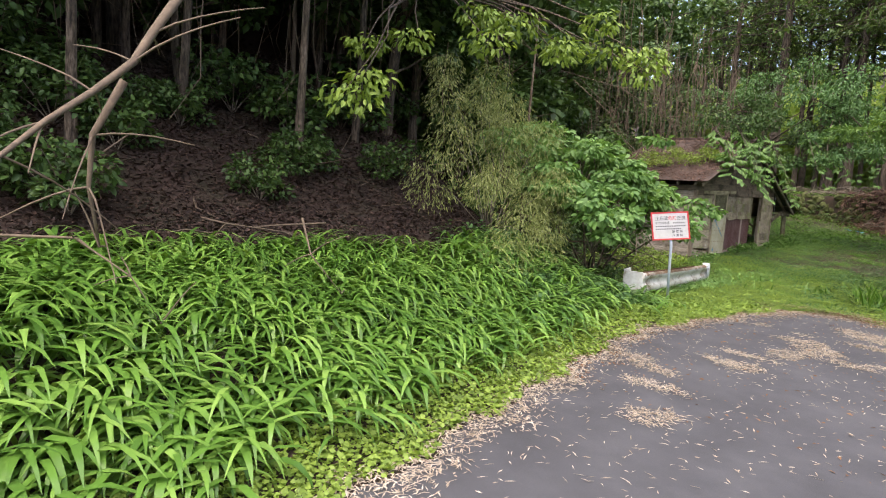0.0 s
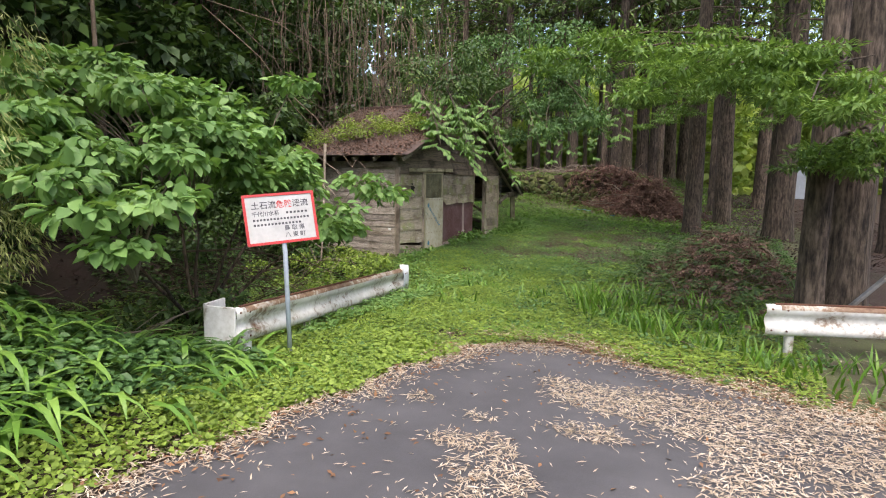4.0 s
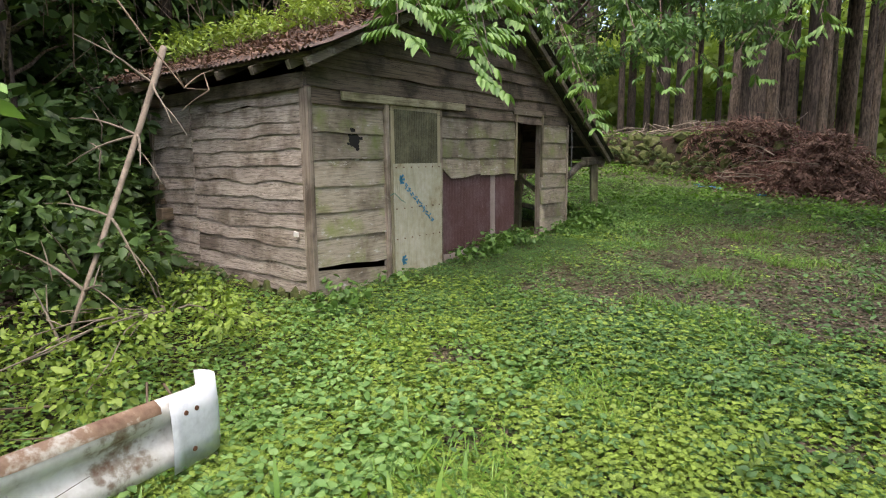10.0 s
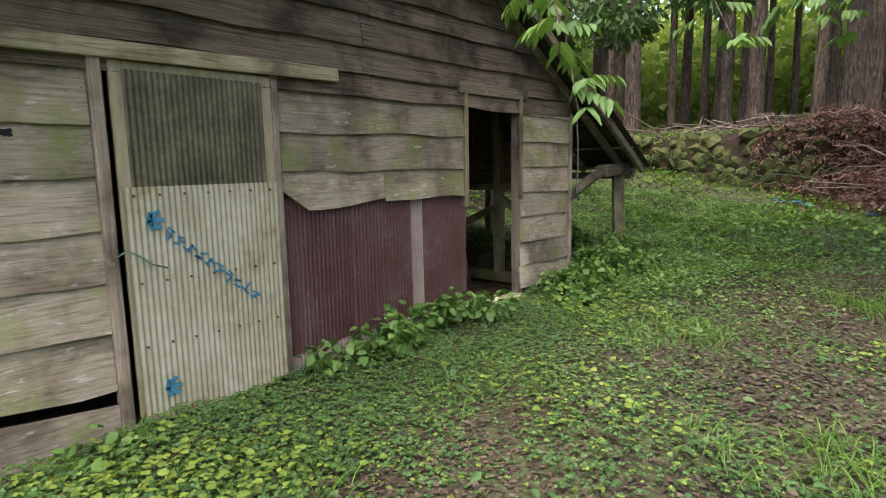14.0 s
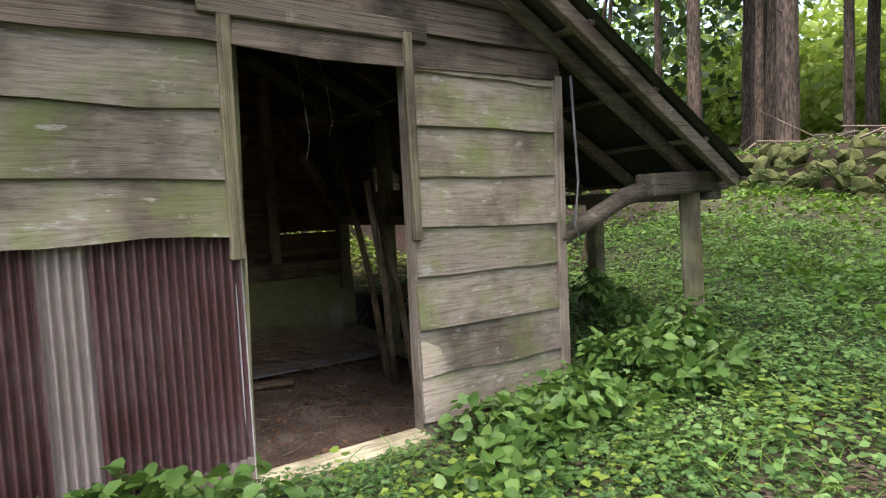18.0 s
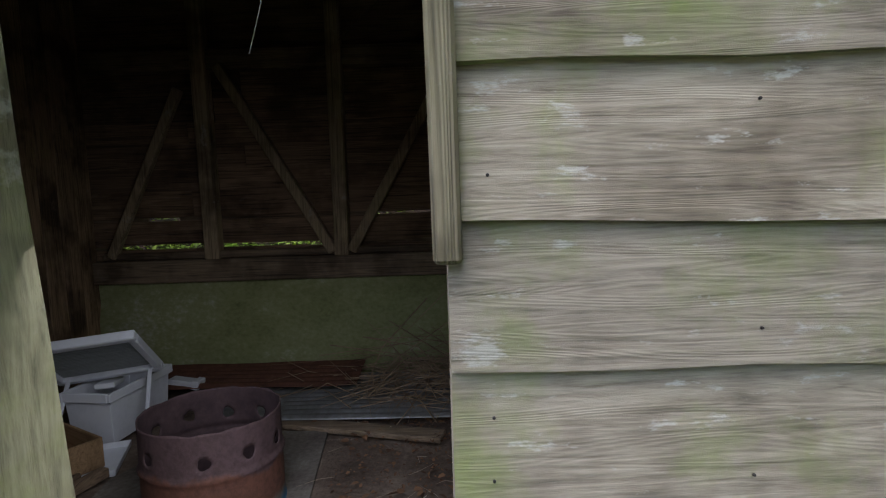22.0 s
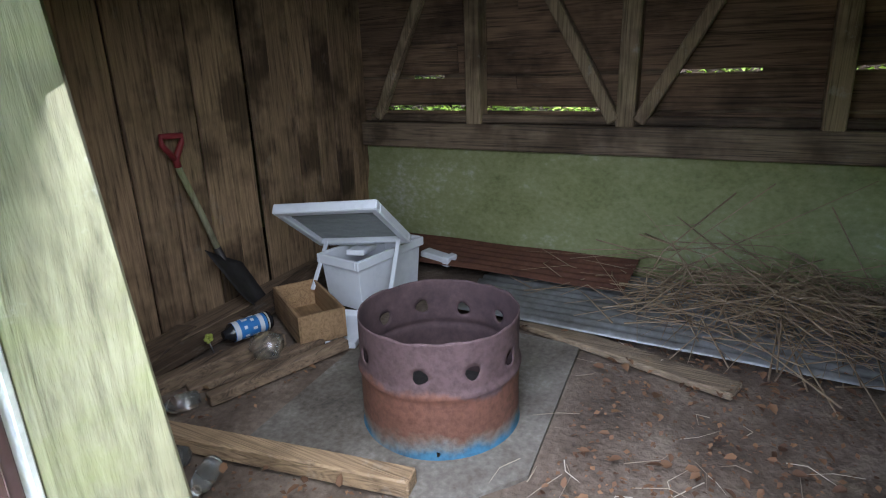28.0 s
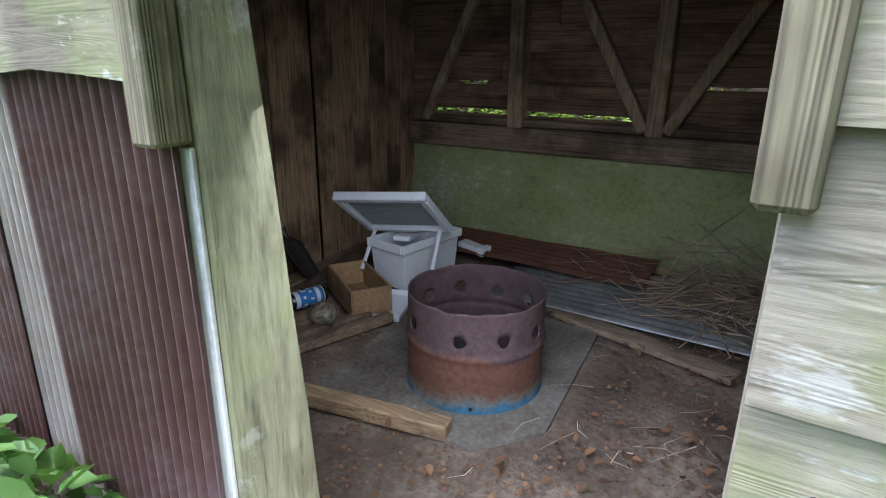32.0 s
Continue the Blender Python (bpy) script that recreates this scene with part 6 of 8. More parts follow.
for y0, x0, x1, cnt in ((0.055, 0.06, 0.30, 6), (-0.005, -0.29, 0.31, 17), (-0.058, -0.29, 0.22, 14)):
    bm = bmesh.new()
    for k in range(cnt):
        c = x0 + (x1 - x0) * k / cnt
        box(bm, c, c + (x1 - x0) / cnt * 0.62, y0 - 0.011, y0 + 0.011, 0.0, 0.0012)
    tagged(part("text_bars", bm, INK, sign), kind="stuff")
bm = bmesh.new()
foot = sm.inverted() @ Vector((2.93, -6.50, -0.05))
tube(bm, [foot, Vector((0.0, -SH / 2 - 0.1, -0.035)), Vector((0.0, SH / 2 - 0.05, -0.03))], [0.026, 0.026, 0.026], 12)
part("pole", bm, BLUE_STEEL, sign, "blue-grey steel pole")


def wbeam(name, label, a, b, height, facing, thing=None, waves=0.055, dents=0.01):
    """A two-waved steel guard rail from a to b (top edge), its waves towards facing."""
    a, b, facing = Vector(a), Vector(b), Vector(facing).normalized()
    prof = [(0.0, 0.0), (0.35, -0.02), (0.9, -0.08), (1.0, -0.16), (0.95, -0.27), (0.35, -0.36), (0.0, -0.43), (0.0, -0.55), (0.4, -0.63), (0.95, -0.72), (1.0, -0.83), (0.85, -0.93), (0.3, -0.985), (0.0, -1.0)]
    th = tagged(empty(name, *a), label, "guard rail")
    bm = bmesh.new()
    n, prev = 22, None
    for i in range(n + 1):
        u = i / n
        p = a.lerp(b, u)
        row = [bm.verts.new(p - a + facing * (waves * o + dents * noise.noise((u * 6, z * 2, 0))) + Vector((0, 0, z * height + dents * noise.noise((u * 5, 3, 0))))) for o, z in prof]
        if prev:
            for k in range(len(prof) - 1):
                f = bm.faces.new((prev[k], prev[k + 1], row[k + 1], row[k]))
                f.smooth = True
        prev = row
    body = part("beam", bm, RAIL, th)
    s = body.modifiers.new("thickness", "SOLIDIFY")
    s.thickness = 0.005
    bm = bmesh.new()
    prev = None
    for i in range(n + 1):
        u = 0.03 + 0.9 * i / n
        p = a.lerp(b, u)
        row = [bm.verts.new(p - a + facing * (waves * o + 0.004 + dents * noise.noise((u * 6, z * 2, 0))) + Vector((0, 0, 0.003 + z * height + dents * noise.noise((u * 5, 3, 0)) - 0.012 * noise.noise((u * 25, 1, 0)) * (k == 3)))) for k, (o, z) in enumerate(prof[:4])]
        if prev:
            for k in range(3):
                bm.faces.new((prev[k], prev[k + 1], row[k + 1], row[k])).smooth = True
        prev = row
    part("stained_band", bm, RAIL_TOP, th, "rust-stained upper band of the rail")
    d = (b - a).normalized()
    bm = bmesh.new()
    beam_between(bm, Vector((0, 0, 0.004)) + facing * 0.012 + d * 0.10, (b - a) * 0.72 + facing * 0.012 + Vector((0, 0, 0.004)), 0.035, 0.02, 0.004)
    part("rusty_edge", bm, RUST, th, "rusted upper edge")
    for k in range(int((b - a).length / 1.3) + 1):
        p = (b - a) * min(1, (0.3 + k * 1.3) / (b - a).length)
        bm = bmesh.new()
        tube(bm, [p - facing * 0.05 + Vector((0, 0, -height - 0.5)), p - facing * 0.05 + Vector((0, 0, -0.06))], [0.05, 0.05], 10)
        part("post", bm, RAIL, th)
    for k, (du, dz) in enumerate(((0.06, 0.14), (0.06, 0.8), (0.22, 0.16), (0.22, 0.82))):
        bm = bmesh.new()
        tube(bm, [d * du + facing * (waves * 0.92 + 0.000) + Vector((0, 0, -dz * height)), d * du + facing * (waves + 0.012) + Vector((0, 0, -dz * height))], [0.012, 0.010], 6)
        part("bolt", bm, RUST, th)
    return th


d1 = Vector((1.53 - 2.62, -1.86 + 7.0, 0))
left_rail = wbeam("guard_rail", "white peeling guard rail half sunk in weeds", (2.62, -7.0, 0.53), (1.53, -1.86, 0.19), 0.40, (d1.y, -d1.x, 0))
bm = bmesh.new()
o = Vector((2.62, -7.0, 0.53))
box(bm, -0.34, 0.04, -0.03, 0.0, -0.43, 0.01, Matrix.Rotation(math.atan2(d1.x, -d1.y) * 0 + radians(12), 4, "Z"), 0.004)
box(bm, -0.34, -0.31, -0.03, 0.30, -0.43, 0.03, Matrix.Rotation(radians(12), 4, "Z"), 0.004)
ob = part("end_piece", bm, RAIL, left_rail, "folded white end piece of the rail")
# curled end wing, its back folded away from the road
dd = d1.normalized()
nn_ = Vector((d1.y, -d1.x, 0)).normalized()
bm = bmesh.new()
prev = None
for i in range(11):
    u = i / 10
    ang = max(0.0, u - 0.45) / 0.55 * 2.4
    q = d1 + Vector((0, 0, -0.31)) + dd * (-0.33 + 0.26 * min(u, 0.45) / 0.45 + 0.11 * math.sin(ang)) + nn_ * (0.064 - 0.11 * (1 - math.cos(ang)))
    row = [bm.verts.new(q + Vector((0, 0, 0.012 * (k == 3) - 0.42 * (3 - k) / 3)) + nn_ * (0.012 if k in (1, 2) else 0.0)) for k in range(4)]
    if prev:
        for k in range(3):
            bm.faces.new((prev[k], prev[k + 1], row[k + 1], row[k])).smooth = True
    prev = row
ob = part("end_wing", bm, RAIL_END, left_rail, "bluish white curled end wing of the rail")
ob.modifiers.new("thickness", "SOLIDIFY").thickness = 0.005
for du, dz in ((0.09, -0.44), (0.16, -0.44), (0.13, -0.66)):
    bm = bmesh.new()
    p = d1 + dd * (du - 0.33) + Vector((0, 0, dz + 0.02)) + nn_ * 0.07
    tube(bm, [p, p + nn_ * 0.014], [0.016, 0.013], 8)
    part("bolt", bm, RUST, left_rail)
d2 = (Vector((12.2, -1.95, 0)) - Vector((7.5, -3.86, 0)))
wbeam("guard_rail", "white guard rail with rust along its upper edge", (7.5, -3.86, 0.56), (12.2, -1.95, 0.56), 0.36, (d2.y, -d2.x, 0))

# grey steel stay behind the rail
stay = tagged(empty("steel_gate", 9.0, -1.4, 0), "grey steel gate frame with a slanting stay", "gate")
for a, b, w in (((-0.55, -0.35, 0.1), (0.35, 0.1, 1.05), 0.07), ((0.35, 0.1, -0.1), (0.35, 0.1, 1.1), 0.06), ((0.35, 0.1, 1.02), (2.8, 1.2, 1.05), 0.06), ((2.8, 1.2, -0.1), (2.8, 1.2, 1.1), 0.06)):
    bm = bmesh.new()
    beam_between(bm, a, b, w, w * 0.6, 0.004)
    part("bar", bm, TIN_GREY, stay)

# ---- dry stone wall of the terrace ----
wall = tagged(empty("wall_stone"), "mossy dry stone terrace wall", "wall", kind="structure")
shapes = []
for k in range(7):
    bm = bmesh.new()
    bmesh.ops.create_icosphere(bm, subdivisions=1, radius=0.2)
    for v in bm.verts:
        v.co *= 1 + 0.62 * noise.noise(v.co * 5 + Vector((k * 7, 0, 0)))
        v.co.y *= 0.8
        v.co.z *= 0.75
    me = bpy.data.meshes.new("stone")
    bm.to_mesh(me)
    bm.free()
    me.materials.append(STONE)
    shapes.append(me)
for row in range(6):
    for c in range(30):
        x = -5.2 + c * 0.29 + 0.15 * (row % 2) + 0.05 * rng.normal()
        z0 = ground_z(x, 14.9)
        topz = min(2.15, 2.1 - 0.15 * max(x - 1, 0))
        z = z0 + 0.06 + row * 0.23
        if z > topz or x > 3.2:
            continue
        ob = new("stone", shapes[(row * 5 + c) % 7])
        ob.parent = wall
        k = 0.75 + 0.5 * rng.random()
        ob.matrix_world = pose(x, 15.12 + 0.07 * row + 0.05 * rng.normal(), z, rng.random() * 60, rng.random() * 60, rng.random() * 360) @ Matrix.Scale(k, 4)


def stick_heap(name, label, cat, mat, n, centre, spread, length, r, rise, kind="stuff", flat=0.25):
    """A heap of thin sticks, joined."""
    bm = bmesh.new()
    for k in range(n):
        p = Vector((centre[0] + rng.normal() * spread[0], centre[1] + rng.normal() * spread[1], 0))
        q = math.exp(-(((p.x - centre[0]) / spread[0]) ** 2 + ((p.y - centre[1]) / spread[1]) ** 2) / 2.5)
        p.z = (centre[2] if len(centre) > 2 else ground_z(p.x, p.y)) + rise * q * rng.random() + r
        d = Vector((rng.normal(), rng.normal(), rng.normal() * flat)).normalized() * length * (0.5 + rng.random())
        b = Vector((rng.normal(), rng.normal(), abs(rng.normal()) * 0.6)) * length * 0.12
        rr = r * (0.5 + rng.random())
        tube(bm, [p - d / 2, p + b, p + d / 2], [rr, rr * 0.8, rr * 0.3], 4, False)
    return tagged(part(name, bm, mat), label, cat, kind=kind)


stick_heap("brush_pile", "big pile of reddish dead cedar brush and roots", "brush pile", REDTWIG, 750, (3.5, 14.1), (0.85, 0.6), 0.8, 0.011, 1.7, flat=0.7)
stick_heap("brush_pile_branch_heap", "pale grey branches on top of the brush", "branches", TWIG, 40, (2.6, 14.3), (1.1, 0.6), 1.7, 0.012, 1.7, flat=0.4)
stick_heap("brush_mound", "low dark mound of dead twigs and fern litter", "brush pile", LIMB, 600, (6.8, 1.2), (0.7, 1.7), 0.5, 0.008, 0.55, flat=0.5)


def frond_heap(name, label, centre, spread, rise, n, length, mat, fall):
    """Dead drooping fronds heaped up: a bent rib with small blades on both sides."""
    P, A, N, S = [], [], [], []
    for k in range(n):
        x, y = centre[0] + rng.normal() * spread[0], centre[1] + rng.normal() * spread[1]
        q = math.exp(-(((x - centre[0]) / spread[0]) ** 2 + ((y - centre[1]) / spread[1]) ** 2) / 2.5)
        p = np.array([x, y, ground_z(x, y) + rise * q * (0.35 + 0.65 * rng.random())])
        d = unit(rng.normal(size=3) * [0.6, 0.6, 0.3] + fall)
        L = length * (0.6 + 0.7 * rng.random())
        for j in range(14):
            u = j / 13
            c = p + d * L * u + np.array([0, 0, 0.10 * L * math.sin(u * 3.0) - 0.25 * L * u * u])
            sd_ = unit(np.cross(d, [0, 0, 1.0]) + 0.2 * rng.normal(size=3))
            for sgn in (-1, 1):
                P.append(c)
                A.append(d * 0.8 + sd_ * sgn * 0.9 - [0, 0, 0.25])
                N.append(rng.normal(size=3) * 0.4 + [0, 0, 1])
                S.append(L * 0.22 * (1.15 - u))
    S = np.array(S)
    return tagged(soup(name, *kites(np.array(P), np.array(A), np.array(N), S, S * 0.28), mat), label, "fronds", kind="stuff")


frond_heap("dead_frond_heap", "reddish brown dead cedar fronds heaped on the brush", (3.5, 13.9), (0.8, 0.5), 1.7, 650, 0.8, REDLEAF, np.array([0.3, -0.7, -0.5]))
frond_heap("terrace_frond_heap", "reddish brown dead fronds over the terrace edge", (2.0, 15.1), (0.9, 0.45), 0.8, 420, 0.8, REDLEAF, np.array([0.3, -0.7, -0.5]))
stick_heap("terrace_brush", "tangled dead brush along the terrace edge", "brush pile", REDTWIG, 320, (1.9, 15.2), (1.0, 0.45), 0.9, 0.011, 0.8, flat=0.5)
frond_heap("mound_frond_litter", "dead brown fern fronds over the mound", (6.9, 1.0), (0.75, 1.7), 0.55, 700, 0.5, REDLEAF, np.array([-0.4, -0.5, -0.3]))
frond_heap("mound_fern_growth", "dark green fern fronds growing over dead brush", (6.7, 0.8), (1.0, 2.1), 0.5, 480, 0.5, DARKLEAF, np.array([-0.3, -0.4, 0.1]))
stick_heap("terrace_sticks", "broken branches lying under the trees", "branches", TWIG, 120, (-1.0, 17.5), (2.0, 0.9), 1.5, 0.02, 0.5, flat=0.3)
stick_heap("gully_twigs", "tangle of grey dead twigs in the gully", "branches", LIMB, 200, (0.2, -4.6), (0.8, 1.6), 0.9, 0.007, 0.9, flat=0.5)
stick_heap("slope_sticks", "fallen sticks lying on the slope", "branches", LIMB, 40, (-1.2, -12.5), (1.6, 3.5), 1.3, 0.012, 0.25, flat=0.3)
frond_heap("wall_fern_growth", "green ferns growing out of the stone wall", (-0.8, 14.9), (2.2, 0.12), 0.9, 130, 0.42, DARKLEAF, np.array([0.0, -0.7, 0.15]))

# blue plastic scraps
for bx, by, sc in ((0.86, 13.5, 0.22), (1.2, 13.2, 0.12), (2.3, 12.8, 0.1), (0.55, 13.6, 0.09)):
    bm = bmesh.new()
    bmesh.ops.create_grid(bm, x_segments=7, y_segments=5, size=sc)
    for v in bm.verts:
        v.co.z = 0.05 * noise.noise(v.co * 9 + Vector((bx, by, 0))) + 0.02
        v.co.y *= 0.6
    ob = tagged(part("plastic_scrap", bm, plain("blue_plastic", (0.06, 0.26, 0.55), 0.35)), "crumpled scrap of blue plastic on the grass", "litter", "blue scraps")
    ob.location = (bx, by, ground_z(bx, by) + 0.03)

# ---- the dead branch leaning beside the shed ----
dead = tagged(empty("dead_branch", -0.6, -1.85, -0.06), "bare grey dead branch leaning against the roof's corner", "branch")
bm = bmesh.new()
main = [Vector((0, 0, 0)), Vector((-0.16, 0.26, 0.42)), Vector((-0.44, 0.64, 1.0)), Vector((-0.80, 1.12, 1.75)), Vector((-1.06, 1.46, 2.3)), Vector((-1.24, 1.70, 2.72))]
tube(bm, main, [0.012, 0.02, 0.026, 0.03, 0.034, 0.036], 7)
part("stem", bm, TWIG, dead)
for i, (u, v) in enumerate((((1), (-0.5, -0.3, 0.35)), ((2), (-0.9, -0.2, 0.1)), ((2), (0.5, 0.0, -0.5)), ((3), (-1.0, -0.2, 0.2)), ((3), (0.6, -0.3, -0.3)), ((3), (-0.7, -0.4, -0.3)), ((4), (1.0, -0.4, -0.45)), ((4), (-0.5, -0.5, 0.5)), ((0), (-0.2, -0.1, 0.5)), ((1), (0.35, 0, 0.1)))):
    bm = bmesh.new()
    limbs(bm, main[u], [main[u] + Vector(v)], 0.012, 5, 0.1)
    limbs(bm, main[u].lerp(main[u] + Vector(v), 0.5), [main[u] + Vector(v) * 0.8 + Vector((0.15, 0.1, -0.2)), main[u] + Vector(v) * 0.7 + Vector((-0.15, 0.1, 0.15))], 0.006, 4, 0.1)
    part("twig", bm, TWIG, dead)
# long bare twigs arching over the gully, and pale limbs on the slope
for pts, r in ((((-2.2, -1.2, 3.9), (-1.4, -1.0, 3.2), (-0.9, -0.8, 2.5), (-0.7, -0.6, 2.1), (-0.3, -0.6, 2.05)), 0.014), (((-2.5, -3.0, 5.2), (-1.4, -2.6, 4.2), (-1.1, -2.0, 3.3), (-0.6, -1.7, 2.7), (0.1, -1.3, 2.9), (0.5, -0.9, 3.2)), 0.012),
               (((-0.5, -5.2, 0.7), (0.3, -4.7, 0.75), (1.0, -4.0, 0.5), (1.5, -3.4, 0.15)), 0.02), (((3.77, -15.6, 3.6), (3.84, -15.92, 3.1), (3.98, -16.07, 2.87), (4.2, -16.35, 2.62), (4.45, -16.63, 2.4), (4.75, -16.85, 2.2), (5.1, -17.1, 2.0)), 0.036),
               (((3.93, -16.12, 2.74), (3.89, -16.31, 2.36), (3.88, -16.34, 2.01), (3.91, -16.29, 1.6)), 0.03), (((2.8, -16.9, 1.58), (3.01, -16.32, 1.56), (3.32, -15.98, 1.27), (3.5, -15.8, 0.9)), 0.014), (((0.7, -14.6, 1.5), (0.92, -14.36, 1.44), (1.0, -13.6, 1.32), (1.09, -12.87, 1.19)), 0.016), (((2.6, -14.12, 1.66), (2.8, -14.11, 1.28), (3.18, -13.94, 0.9)), 0.014),
               (((-4.3, -11.0, 2.6), (-4.1, -11.08, 4.2), (-3.77, -11.18, 6.5)), 0.1), (((-1.9, -5.5, 1.0), (-1.8, -5.6, 3.7), (-1.5, -5.8, 6.2)), 0.06),
               (((-3, -3.0, 5.5), (-1.5, -2.0, 5.0), (-0.5, -1.2, 4.2), (0.3, -0.2, 4.3), (0.9, 0.5, 4.6)), 0.012), (((-3.0, -2.0, 5.4), (-2.0, -1.6, 4.4), (-1.9, -1.2, 3.8), (-1.3, -0.9, 3.4), (-0.9, -0.2, 3.6), (-0.6, 0.3, 4.1)), 0.010)):
    bm = bmesh.new()
    tube(bm, pts, [r * (1 - 0.75 * i / (len(pts) - 1)) for i in range(len(pts))], 6)
    for i in range(1, len(pts)):
        p = Vector(pts[i])
        limbs(bm, p, [p + Vector((0.4 * rng.normal(), 0.4 * rng.normal(), 0.3 * rng.normal())) * min(1.0, r * 40) for _ in range(2)], min(r * 0.4, 0.006), 4, 0.1)
    tagged(part("bare_limb", bm, LIMB), "long bare grey limb arching through the thicket", "branch", "bare limbs")


def hanging_spray(root, tips, n=14, L=0.135, W=0.05):
    """A hanging branch with paired leaflets along each shoot."""
    th = tagged(empty("hanging_branch", *root), "leafy green branch hanging in front of the gable", "branch", "hanging branches")
    inv = Matrix.Translation(root).inverted()
    bm = bmesh.new()
    limbs(bm, root, tips, 0.008, 5, 0.05)
    st = part("shoot", bm, BARK, th)
    sets = []
    for t in tips:
        r, t = np.array(root), np.array(t)
        for k in range(15):
            c = r + (t - r) * (0.15 + 0.85 * k / 14) + rng.normal(size=3) * 0.06
            d = unit(rng.normal(size=3) * [1, 1, 0.4] - [0, 0, 0.45])
            sd_ = unit(np.cross(d, [0, 0, 1.0]))
            P, A = [], []
            for j in range(n // 2):
                q = c + d * 0.05 * (j + 1)
                for sgn in (-1, 1):
                    P.append(q)
                    A.append(d * 0.6 + sd_ * sgn * 0.8 + [0, 0, -0.45])
            sets.append(leaves(np.array(P), np.array(A), np.tile([0, 0, 1.0], (len(P), 1)) + 0.2 * rng.normal(size=(len(P), 3)), L * (0.7 + 0.5 * rng.random(len(P))), W, 0.3))
    lv = soup("foliage", *joined(sets), SPRAY, th)
    for o in (st, lv):
        o.matrix_parent_inverse = inv


hanging_spray((-0.6, 2.2, 4.3), [(1.0, 0.45, 2.6), (0.8, 0.8, 2.8), (1.05, 0.7, 2.75)])
hanging_spray((-0.3, 3.0, 4.4), [(1.8, 0.5, 2.15), (1.5, 1.0, 2.55), (1.3, 1.7, 2.8), (1.1, 2.2, 3.05), (1.65, 0.9, 2.4)])
hanging_spray((0.2, 4.6, 4.2), [(1.6, 3.6, 1.75), (1.3, 4.0, 2.1), (1.6, 3.2, 2.2)], 8)
hanging_spray((-0.6, 4.0, 4.6), [(0.7, 2.6, 3.3), (0.5, 3.4, 3.4), (0.9, 3.0, 3.7)])
hanging_spray((0.5, 7.0, 4.4), [(1.9, 5.4, 2.4), (2.2, 6.0, 2.8), (1.5, 5.8, 3.0), (2.6, 6.6, 2.6)], 8)
hanging_spray((3.5, 9.0, 5.2), [(2.9, 6.4, 2.6), (3.3, 6.8, 3.0), (2.5, 7.2, 3.0), (3.8, 6.2, 3.1)], 10)
for root, tips in (((-2.6, 9.2, 4.6), [(-0.4, 8.4, 3.4), (-0.8, 7.6, 3.6), (0.8, 9.2, 3.9), (-0.6, 9.4, 4.4), (1.0, 8.6, 4.6), (0.2, 8.0, 4.6)]), ((-1.5, 3.6, 5.2), [(0.0, 3.0, 4.4), (0.3, 4.2, 4.7), (-0.6, 2.2, 4.7), (-0.4, 5.0, 4.6), (0.4, 3.2, 5.2)])):
    bush("overhanging_tree", "dense green tree crown hanging over the shed roof", "tree", (root[0], root[1], ground_z(root[0], root[1]) if root[0] < -3.4 or root[1] > 8 else 3.6), tips, 0.6, 420, 0.11, 0.05, DARKLEAF, BARK, 0.045, droop=0.5, split=True, via=[tuple(Vector(root).lerp(Vector(t), 0.45)) for t in tips[::3]])

# ---- litter and plants on the roof ----
n = 9000
y = -0.2 + 3.4 * rng.random(n)
x = -3.4 + 3.7 * rng.random(n)
okay = rng.random(n) < 0.25 + 0.75 * step(-0.3, 0.4, wavy(x, y, 2.0) + 0.4 * (y > 0.1))
x, y = x[okay], y[okay]
P = np.stack([x, y, roof_z(y) + 0.085 + 0.03 * rng.random(len(x))], 1)
s = 0.03 + 0.06 * rng.random(len(x))
tagged(soup("roof_litter", *kites(P, rand_dirs(len(x), 0.5), rand_dirs(len(x)) * 0.4 + [0, -0.4, 1], s, s * 0.5), REDLEAF), "brown leaf litter and moss on the tin roof", "leaf litter", kind="stuff")
for bx, by in ((-2.6, 0.5), (-2.1, 0.8), (-1.6, 0.9), (-1.2, 1.3), (-0.7, 1.1), (-2.4, 1.5), (-0.5, 1.7), (-1.7, 1.8), (-3.0, 0.9), (-0.1, 1.4)):
    bz = float(roof_z(by)) + 0.07
    bush("roof_weed", "green fern-like weeds growing on the roof", "weeds", (bx, by, bz), [(bx + 0.2 * math.cos(k * 1.3), by + 0.2 * math.sin(k * 1.3), bz + 0.12 + 0.09 * (k % 3)) for k in range(5)], 0.2, 60, 0.09, 0.03, CLOVER, TWIG, 0.004, shape=kites, group="roof weeds", droop=0.15)

# hanging cable at the corner
bm = bmesh.new()
tube(bm, [(0.06, YB + 0.05, 2.02), (0.07, YB + 0.06, 1.7), (0.06, YB + 0.09, 1.4), (0.06, YB + 0.05, 1.15), (0.06, YB + 0.10, 1.05)], [0.008] * 5, 6)
tagged(part("hanging_cable", bm, plain("grey_cable", (0.16, 0.16, 0.16), 0.5)), "grey cable hanging down the corner post", "cable")

